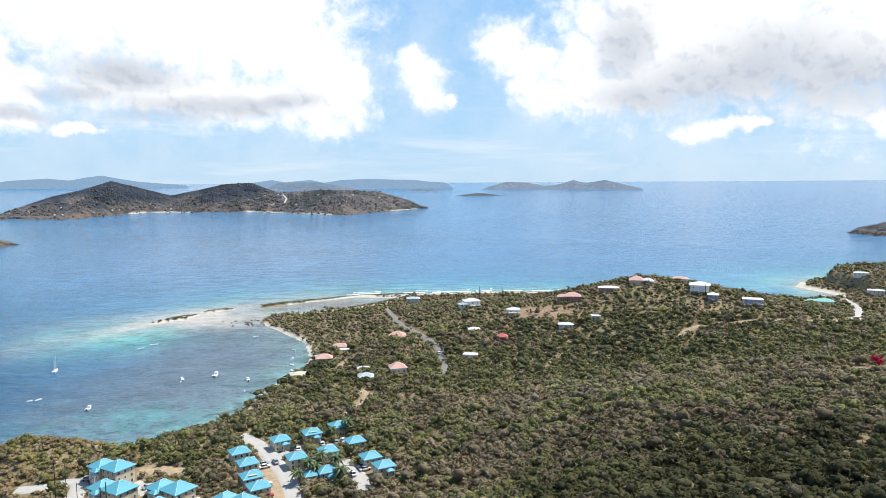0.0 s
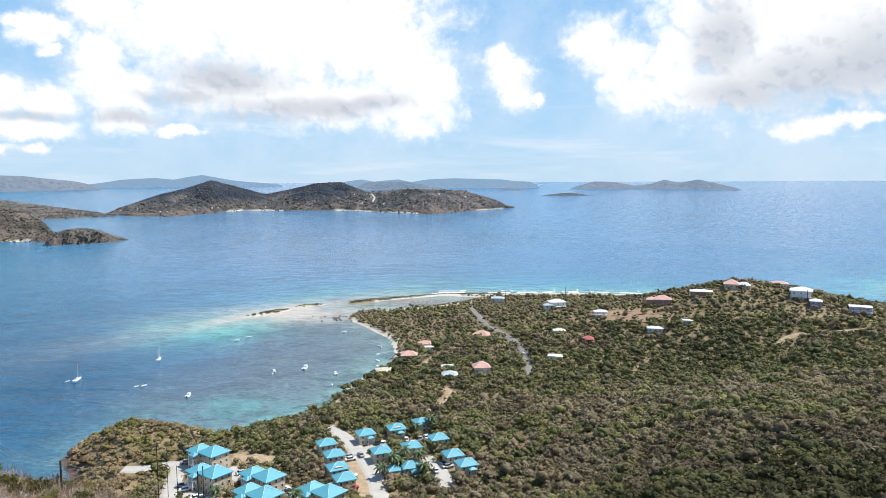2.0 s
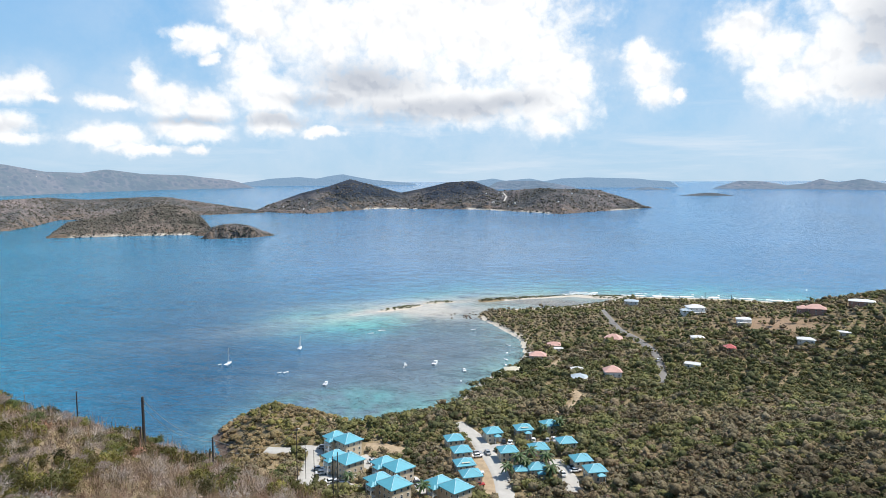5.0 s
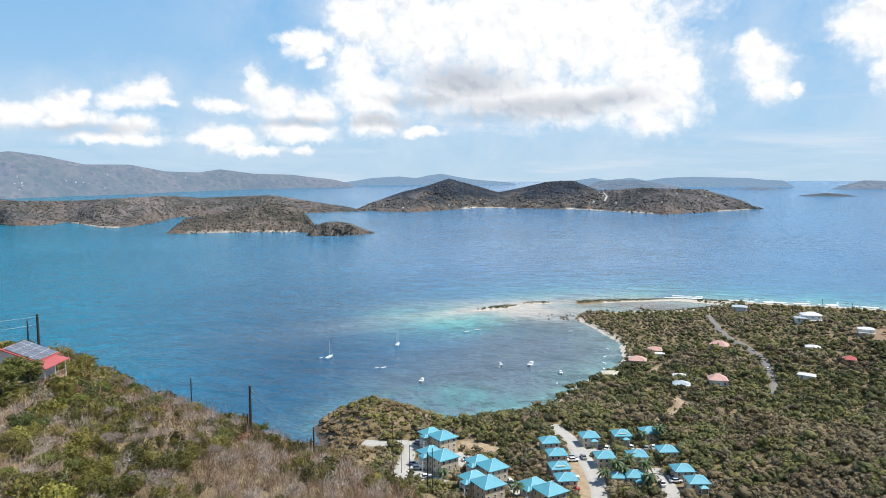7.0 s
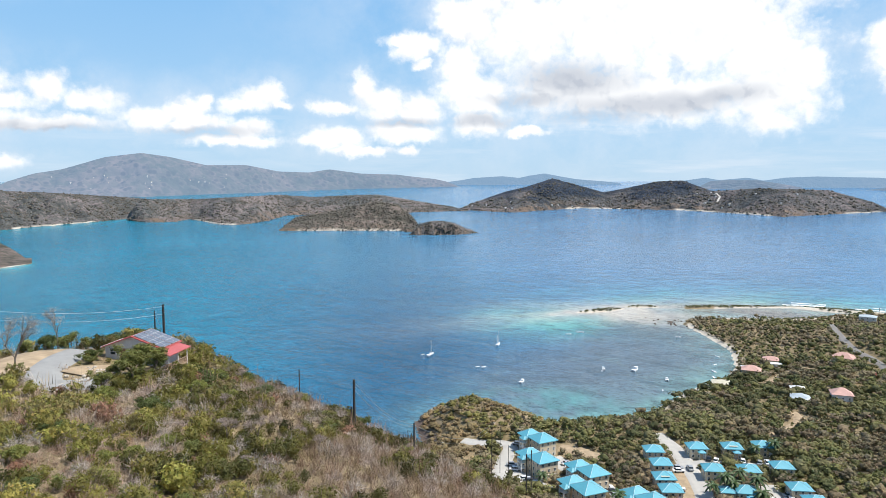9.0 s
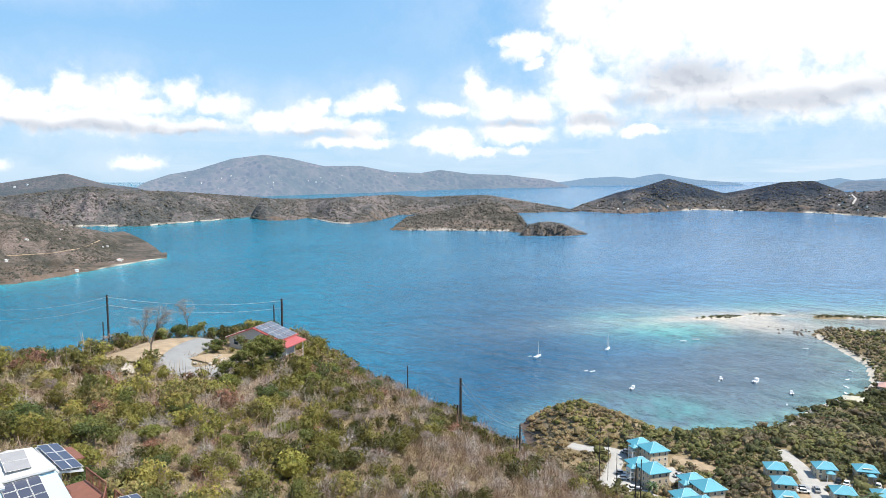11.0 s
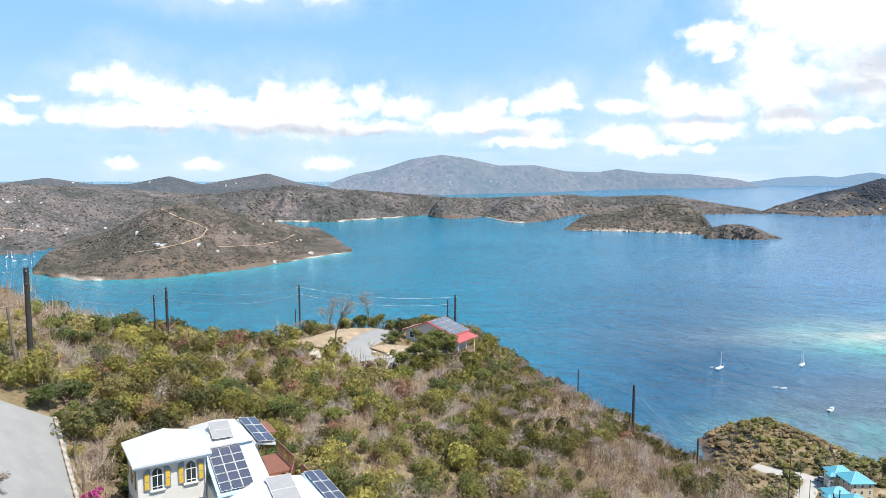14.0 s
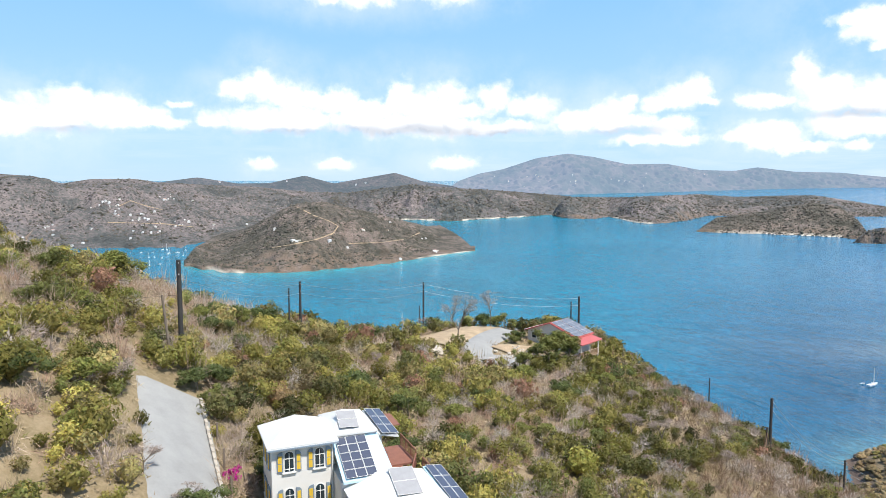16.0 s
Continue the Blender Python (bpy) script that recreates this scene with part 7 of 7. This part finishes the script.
def power_line():
    dark, thin = "tall dark tarred utility pole on the hillside", "thin weathered pole on the hillside"
    _, j = pole_by_top(89.0, 74.5, -6.09, 0.27, dark)
    pole_by_top(89.75, 71.2, -8.75, 0.14, "old leaning grey wooden pole beside the drive", lean=(0.0, -0.65), arm=False, mat="old_wood")
    pole_by_top(89.6, 72.5, -12.0, 0.06, "thin pale post beside the drive", arm=False, mat="old_wood")
    _, f = pole_by_top(79.75, 106, -8.13, 0.22, dark)
    pole_by_top(80.65, 108, -8.65, 0.13, thin)
    _, g = pole_by_top(69.6, 134, -8.35, 0.2, dark)
    pole_by_top(69.95, 136, -10.3, 0.12, thin, arm=False)
    _, h = pole_by_top(56.72, 137, -9.36, 0.24, dark)
    pole_by_top(57.35, 139, -9.8, 0.15, thin)
    pole_by_top(46.45, 136, -15.1, 0.13, thin, arm=False)
    _, c = pole_by_top(41.97, 120, -16.07, 0.26, dark)
    pole_by_top(42.2, 122, -18.2, 0.18, dark, arm=False)
    _, d = pole_by_top(36.93, 126, -19.62, 0.18, dark)
    pole_by_top(37.2, 128, -20.7, 0.1, thin, arm=False)
    _, l = pole_by_top(30.3, 236, -19.55, 0.16, "street pole with a white lamp above the apartment road", lamp=True)
    pole_by_top(29.6, 240, -19.9, 0.10, "thin street pole above the apartment road", arm=False)
    pole_by_top(27.35, 212, -21.9, 0.22, dark, arm=True)
    pole_by_top(26.95, 213, -21.6, 0.17, dark)
    pole_by_top(28.9, 236, -21.3, 0.12, thin, arm=False)
    for az, r, el in ((-12.6, 520, -8.25), (-16.0, 545, -7.25), (-20.9, 500, -8.0), (-22.9, 500, -8.2), (-3.0, 560, -8.55), (-4.9, 545, -8.7), (1.9, 590, -8.85), (-1.1, 560, -8.95)):
        pole_by_top(az, r, el, 0.2, "dark utility pole on the ridge", arm=False)
    off = Vector((0, 0, -0.4))
    low = Vector((0, 0, -1.8))
    for p, q in ((j, f), (f, g), (g, h)):
        wire(p + off, q + off, 1.1, 0.018), wire(p + low, q + low, 1.2, 0.018)
    wire(c + off, d + off, 1.6, 0.03), wire(c + low, d + off * 2, 1.6, 0.03)
    wire(d + off, l + off, 4.0, 0.025), wire(d + low, l + low, 4.0, 0.02)
    back = Vector((-60, -60, 112))
    wire(j + low, back, 1.5, 0.012, "pole")
    wire(j + low * 2, back + low, 1.5, 0.012, "pole")


power_line()


# ---- boats ----
def hull_bm(length, beam, free, draft=0.15, n=10):
    bm = bmesh.new()
    rings = []
    for k in range(n + 1):
        t = k / n
        half = beam / 2 * (math.sin(min(1, (1 - t) * 1.35 + 0.02) * math.pi / 2)) * (0.86 + 0.14 * min(1, t * 4))
        x, sheer = -length / 2 + length * t, free * (1 + 0.35 * t * t)
        rings.append([bm.verts.new((x, s * half * f, z)) for s, f, z in ((-1, 1, sheer), (-1, 0.82, 0.0), (0, 1, -draft), (1, 0.82, 0.0), (1, 1, sheer))])
    for a, b in zip(rings, rings[1:]):
        for k in range(4):
            bm.faces.new((a[k], b[k], b[k + 1], a[k + 1]))
        bm.faces.new((a[4], b[4], b[0], a[0]))
    bm.faces.new(rings[0])
    return bm


def sailboat(x, y, turn, length, masts=1, dark=False):
    e = thing("sailboat", pose(x, y, 0.1, 0, 0, turn), "white sailing yacht with bare mast at anchor" if masts == 1 else "white two-masted yacht with bare masts at anchor", "boat", "anchored boats")
    part("hull", hull_bm(length, length * 0.29, length * 0.095), M["dark" if dark else "hull"], e)
    bm = box((-length * 0.16, -length * 0.07, length * 0.09), (length * 0.16, length * 0.07, length * 0.14), 0.12)
    part("cabin", bm, M["hull"], e)
    for k in range(masts):
        mx = length * (0.08 - 0.36 * k)
        h = length * (1.12 - 0.25 * k)
        part("mast", rod((mx, 0, length * 0.08), (mx, 0, h), 0.19, 0.13, 6), M["white"], e)
        part("boom", rod((mx, 0, length * 0.2), (mx - length * 0.3, 0, length * 0.21), 0.12, 0.09, 6), M["hull"], e, "boom with furled white sail")
        part("stay", rod((length * 0.48, 0, length * 0.13), (mx, 0, h), 0.03, None, 4), M["steel"], e)
    return e


def motorboat(x, y, turn, length, small=False):
    e = thing("motorboat", pose(x, y, 0.05, 0, 0, turn), "small white dinghy on the water" if small else "white motorboat at anchor in the bay", "boat", "anchored boats")
    part("hull", hull_bm(length, length * 0.36, length * 0.12), M["hull"], e)
    if small:
        part("thwart", box((-0.3, -length * 0.15, length * 0.1), (0.1, length * 0.15, length * 0.12)), M["old_wood"], e)
    else:
        part("cabin", box((-length * 0.1, -length * 0.12, length * 0.12), (length * 0.2, length * 0.12, length * 0.27), 0.1), M["hull"], e)
        part("windscreen", box((length * 0.2, -length * 0.1, length * 0.15), (length * 0.215, length * 0.1, length * 0.25)), M["glass"], e)
        part("outboard", box((-length * 0.55, -0.2, 0.0), (-length * 0.48, 0.2, length * 0.16), 0.04), M["dark"], e)
    return e


def fleet():
    head = lambda x, y, k: 90 + math.degrees(math.atan2(-x, y)) + k
    for x, y, k, size, masts in ((-262.5, 367.9, -28, 9.0, 1), (-239.6, 418.2, -16, 8.6, 2)):
        sailboat(x, y, head(x, y, k), size, masts)
    for x, y, k, size in ((-182.7, 346.8, -20, 6.5), (-154.5, 399.2, 10, 5.5), (-137.2, 407.5, -18, 8.5), (-115.3, 397.6, 8, 6.0)):
        motorboat(x, y, head(x, y, k), size)
    for x, y, k, size in ((-217.4, 361.7, -50, 4.0), (-221, 360, -60, 3.0), (-267, 365.5, -50, 3.0), (-153.5, 394.5, 0, 2.6), (-212.4, 476.8, -70, 4.6), (-207.6, 487.6, -75, 5.6), (-141.2, 512.9, -60, 4.5),
                          (-97, 431, 40, 4.0), (-100, 448, -30, 3.6), (-94, 418, 20, 3.6), (-104, 470, 50, 3.6), (-111, 376, 0, 2.6)):
        motorboat(x, y, head(x, y, k), size, True)
    rng = np.random.RandomState(12)
    for k in range(17):     # the harbour behind the peninsula
        az, r = 88.4 + 4.2 * rng.rand(), 1010 + 230 * rng.rand()
        x, y = at_polar(az, r)
        sailboat(x, y, rng.rand() * 60 + 150, 6 + 4 * rng.rand()) if k % 3 else motorboat(x, y, rng.rand() * 360, 5 + 4 * rng.rand())


fleet()


# ---- cars ----
def car(paint, word, long=4.4):
    e = thing("car", Matrix(), "%s car parked on the pale concrete" % word, "car", "parked cars")
    part("body", box((-long / 2, -0.88, 0.32), (long / 2, 0.88, 0.92), 0.12), M[paint], e)
    bm = box((-long * 0.34, -0.78, 0.9), (long * 0.2, 0.78, 1.48), 0.0)
    for v in bm.verts:
        if v.co.z > 1.2:
            v.co.x *= 0.78
            v.co.y *= 0.86
    part("cabin", bm, M["glass"], e, "dark window band")
    part("car_roof", box((-long * 0.26, -0.66, 1.47), (long * 0.15, 0.66, 1.53), 0.03), M[paint], e)
    for sx in (-0.31, 0.31):
        for sy in (-0.8, 0.8):
            w = part("wheel", rod((long * sx, sy - 0.1, 0.33), (long * sx, sy + 0.1, 0.33), 0.33, None, 12), M["tyre"], e)
    for sy in (-0.62, 0.62):
        part("headlight", box((long / 2 - 0.04, sy - 0.15, 0.62), (long / 2 + 0.01, sy + 0.15, 0.76)), M["glass"], e)
    return e


def parking():
    kinds = [car("hull", "white"), car("silver", "silver"), car("dark", "black"), car("red", "dark red")]
    rows = [(-60.6, 266.8, 100, 2), (-58, 266.2, 95, 0), (-55.3, 268, 100, 1), (-52, 270, 105, 2), (-49.4, 271.6, 100, 0), (-44, 273.5, 100, 1), (-41.6, 275.4, 110, 0), (-64.2, 254.2, 120, 1),
            (-67.2, 250, 30, 0), (-68.2, 252.4, 30, 1), (-62.6, 233.2, 30, 2), (-60.2, 225.6, 30, 3), (-63.0, 235.4, 25, 0), (-33.5, 243.5, 115, 0), (-30.5, 250, 30, 1), (-29.4, 247.4, 30, 0),
            (-119.5, 219.5, 30, 1), (-116, 215.5, 30, 0), (-108, 207.5, 40, 0), (-105.4, 206.2, 45, 2), (-102.6, 205.6, 50, 1), (-104, 208.8, 45, 2), (-103.5, 233, 50, 1), (-101, 230.5, 50, 0), (-80.5, 218.5, 40, 2), (-78.5, 216, 40, 1), (-83, 220.5, 40, 0), (-128, 239.5, 20, 1), (-3, 418, 100, 0)]
    for x, y, t, k in rows:
        put(kinds[k], x, y, t, 1.0, -0.36)
    retire(*kinds)


parking()


woods()
single_trees()


# ---- far houses, tracks and stones ----
def speck_house(x, y, z, size, turn, roof, wall="white"):
    e = thing("hill_house", pose(x, y, z, 0, 0, turn), "small pale house on the far hillside", "house", "houses on the far hills")
    part("wall", box((-size / 2, -size * 0.35, -6), (size / 2, size * 0.35, size * 0.34)), M[wall], e)
    bm, _ = hip_roof(size, size * 0.7, size * 0.16, size * 0.06, 0.3)
    part("roof", moved(bm, pose(0, 0, size * 0.34 + 0.3)), M[roof], e)
    return e


def meet_land(names, az, el):
    """Where the sight line at that bearing and height angle comes down on one of the far coasts."""
    h = heading(az)
    way = Vector((h[0] * math.cos(radians(el)), h[1] * math.cos(radians(el)), math.sin(radians(el))))
    best = None
    for n in names:
        ok, p, up, _ = bpy.data.objects[n].ray_cast(Vector((0, 0, EYE)), way)
        if ok and (best is None or p.length < best[0].length):
            best = p, up if up.z > 0 else -up
    return best


def far_things():
    bpy.context.view_layer.update()
    rng = np.random.RandomState(21)
    roofs = ["white_roof", "white_roof", "tan_roof", "white_roof", "pink_roof"]

    found, ways = [], []

    def strew(names, n, az0, az1, el0, el1, size, bunch=None):
        for _ in range(n):
            if bunch and rng.rand() < 0.8:
                c = bunch[rng.randint(len(bunch))]
                az, el = c[0] + rng.normal() * c[2], c[1] + rng.normal() * c[3]
            else:
                az, el = az0 + (az1 - az0) * rng.rand(), el0 + (el1 - el0) * rng.rand()
            p = meet_land(names, az, el)
            if p is not None and p[0].z > 1.0:
                found.append((p[0], size * (0.6 + 0.7 * rng.rand()), rng.rand() * 90 + az, roofs[rng.randint(5)]))

    strew(["coast_town"], 70, 86, 101, -4.8, -1.2, 4.4, [(92.8, -2.19, 0.60, 0.22), (91.7, -2.81, 0.50, 0.18), (88.7, -3.30, 0.50, 0.18), (88.2, -3.84, 0.35, 0.13), (86.7, -3.70, 0.50, 0.18), (89.8, -1.38, 0.30, 0.11), (97.7, -3.44, 0.50, 0.18), (99.0, -4.15, 0.50, 0.18), (95.6, -4.62, 0.60, 0.22), (93.8, -1.67, 0.50, 0.18), (91.1, -3.64, 0.70, 0.25), (84.1, -3.35, 0.40, 0.14)])
    strew(["coast_peninsula"], 18, 69, 84, -5.8, -2.6, 4.6, [(79.9, -4.92, 0.22, 0.06), (74.7, -4.06, 0.13, 0.04), (69.8, -4.79, 0.18, 0.05), (72.4, -3.48, 0.11, 0.03), (68.6, -5.87, 0.13, 0.04), (71.7, -6.42, 0.22, 0.06), (67.4, -5.68, 0.22, 0.06)])
    strew(["island_main"], 30, 3, 30, -2.1, -0.8, 5.0, [(12.5, -1.9, 2.0, 0.1), (13.6, -1.1, 0.7, 0.15), (8, -1.6, 1.8, 0.3), (29.5, -1.9, 1.2, 0.2), (24, -1.9, 1.5, 0.1)])
    strew(["backdrop_mountain"], 26, 46, 66, -0.5, 0.6, 4.5)
    strew(["backdrop_hazy_hills"], 6, 72, 86, -0.4, 0.0, 8)

    # pale tracks on the peninsula and on the town hills
    def track(names, bends, width, mat, name, label):
        pts = []
        for (a0, e0), (a1, e1) in zip(bends, bends[1:]):
            for t in np.linspace(0, 1, 14)[:-1]:
                p = meet_land(names, a0 + (a1 - a0) * t, e0 + (e1 - e0) * t)
                if p is not None:
                    pts.append(p)
        ways.append((pts, width, mat, name, label))

    track(["coast_peninsula"], [(79.9, -2.1), (78.6, -2.8), (77.3, -3.3), (76.6, -3.7), (77.0, -4.3), (78.4, -4.8), (80.5, -5.2), (82, -5.4)], 2.3, M["dirt"], "track_peninsula", "pale dirt track winding up the dry peninsula")
    track(["coast_peninsula"], [(69.9, -4.3), (71, -4.8), (73, -5.1), (76, -5.15)], 1.8, M["dirt"], "track_peninsula_low", "pale dirt track on the dry peninsula")
    track(["coast_town"], [(87.8, -3.6), (90, -3.3), (92, -3.2), (94, -3.1)], 2.0, M["dirt"], "track_town", "pale street on the town hill")
    track(["coast_town"], [(93, -1.9), (92.2, -1.5), (91.5, -1.8), (89.8, -2.3)], 2.0, M["dirt"], "track_town_upper", "pale street on the town hill")
    track(["island_main"], [(13.0, -0.9), (12.7, -1.2), (12.9, -1.6)], 5, M["concrete"], "track_island", "pale track on the dark island")

    for p, size, turn, roof in found:
        speck_house(p.x, p.y, p.z, size, turn, roof)
    for pts, width, mat, name, label in ways:
        bm, last = bmesh.new(), None
        for k, p in enumerate(pts):
            p, up = p
            q = pts[min(k + 1, len(pts) - 1)][0] - pts[max(k - 1, 0)][0]
            s = q.cross(up).normalized() * width / 2
            row = [bm.verts.new(p - s + up * 0.5), bm.verts.new(p + s + up * 0.5)]
            if last:
                bm.faces.new((last[0], last[1], row[1], row[0]))
            last = row
        me = bpy.data.meshes.new(name)
        bmesh.ops.recalc_face_normals(bm, faces=bm.faces)
        bm.to_mesh(me), bm.free()
        me.materials.append(mat)
        tagged(new(name, me), label, "track", kind="structure")


far_things()


def stones():
    """Loose field stones round the gravel drive, rocks at the headland and surf along the beach."""
    rng = np.random.RandomState(31)
    n = 0
    shapes = []
    for k in range(4):
        bm = bmesh.new()
        bmesh.ops.create_icosphere(bm, subdivisions=1, radius=0.5)
        for v in bm.verts:
            v.co = Vector((v.co.x * (1 + rng.normal() * 0.15), v.co.y * (1 + rng.normal() * 0.15), v.co.z * 0.65 * (1 + rng.normal() * 0.15)))
        shapes.append(to_mesh("stone", bm, M["stone"]))
    rocks = []
    for k in range(3):
        bm = bmesh.new()
        bmesh.ops.create_icosphere(bm, subdivisions=2, radius=0.5)
        for v in bm.verts:
            v.co = v.co * (1 + 0.35 * noise.noise(v.co * 3 + Vector((k * 7, 0, 0))))
        rocks.append(to_mesh("rock", bm, M["rock"]))
    for a0, n in (((-102, 53.2), 14), ((-101.2, 56.5), 26), ((-103.5, 57.8), 16), ((-104.5, 36), 26), ((-104.4, 40), 22), ((-94, 50), 8)):
        for _ in range(n):
            x, y = a0[0] + rng.normal() * 1.1, a0[1] + rng.normal() * 1.1
            s = 0.35 + 0.5 * rng.rand()
            ob = new("stone", shapes[rng.randint(4)])
            ob.matrix_world = pose(x, y, float(ground_z(x, y)) + 0.25, 0, 0, rng.rand() * 360) @ Matrix.Scale(s, 4)
            tagged(ob, "pale loose field stone on bare earth", "stone", "stones round the drive")
    for _ in range(46):
        k = rng.rand()
        x, y = -196 + 34 * k * k + rng.normal() * 2.0, 256 + 44 * k + rng.normal() * 2.5
        d = float(inland(np.array([x]), np.array([y]))[0])
        if -4 < d < 4:
            s = 1.0 + 2.4 * rng.rand() ** 2
            ob = new("rock", rocks[rng.randint(3)])
            ob.matrix_world = pose(x, y, max(float(ground_z(x, y)), -0.3), rng.rand() * 20, 0, rng.rand() * 360) @ Matrix.Scale(s, 4)
            tagged(ob, "dark shore rock at the headland", "rock", "shore rocks")
    for _ in range(26):      # reef rocks in the lagoon corner
        x, y = -158 + rng.normal() * 7, 566 + rng.normal() * 8
        s = 0.8 + 1.6 * rng.rand()
        ob = new("rock", rocks[rng.randint(3)])
        ob.matrix_world = pose(x, y, 0.05, 0, 0, rng.rand() * 360) @ Matrix.Scale(s, 4)
        tagged(ob, "dark reef rock in the shallows", "rock", "reef rocks")


stones()


def kerb_and_wall():
    """The pale kerb of the driveway, its posts and the retaining wall beside the villa."""
    c = path_points([(-45.5, 4.2), (-51, 3.55), (-56, 3.25), (-60.5, 2.95), (-65.5, 2.6)], 0.9)
    e = thing("kerb", pose(-56, 2.2, 0), "pale stone kerb along the gravel driveway", "kerb")
    me = to_mesh("kerb_stone", box((-0.5, -0.13, -0.6), (0.5, 0.13, 0.16), 0.03), M["stone"])
    for a, b in zip(c, c[1:]):
        z = float(ground_z((a[0] + b[0]) / 2, (a[1] + b[1]) / 2)) + 0.4
        share("kerb_stone", me, e, pose((a[0] + b[0]) / 2 + 56, (a[1] + b[1]) / 2 - 2.2, z, 0, 0, math.degrees(math.atan2(b[1] - a[1], b[0] - a[0]))))
    for k in range(0, len(c), 4):
        x, y = c[k]
        g = float(ground_z(x, y))
        p = thing("fence_post", pose(x, y + 0.7, g), "short brown wooden post beside the driveway", "post", "posts along the driveway")
        part("shaft", rod((0, 0, -0.8), (0, 0, 1.3), 0.1, 0.09, 8), M["old_wood"], p)


kerb_and_wall()


def surf():
    """Breaking waves along the outer beach, as low ridges of foam."""
    rng = np.random.RandomState(41)
    for line, label in (([(-160, 655), (-125, 686), (-84, 712), (-21, 720), (68, 731), (128, 722), (190, 702)], 0), ([(-95, 722), (-25, 732), (60, 744), (130, 736)], 1)):
        c = path_points(line, 2.0)
        d = np.gradient(c, axis=0)
        side = np.stack([d[:, 1], -d[:, 0]], 1) / np.hypot(d[:, 0], d[:, 1])[:, None]
        v, f = [], []
        on = waves(c[:, 0], c[:, 1], 55, 61 + label) + 0.6 * waves(c[:, 0], c[:, 1], 14, 63 + label) > (-0.25 if label == 0 else 0.25)
        for k in range(len(c)):
            w = (4.2 if label == 0 else 2.2) * (0.7 + 0.5 * waves(c[k, 0], c[k, 1], 11, 65))
            for u, z in ((-1.0, -0.05), (-0.3, 0.32), (0.4, 0.26), (1.0, -0.05)):
                p = c[k] + side[k] * u * w + rng.normal(size=2) * 0.35
                v.append((p[0], p[1], z + 0.12 * rng.rand()))
            if k and on[k] and on[k - 1]:
                for j in range(3):
                    f.append((4 * k - 4 + j, 4 * k - 3 + j, 4 * k + 1 + j, 4 * k + j))
        ob = new("surf", mesh_of("surf", np.array(v), f, M["foam"], True))
        tagged(ob, "white breaking surf along the beach", "surf", kind="stuff")


surf()
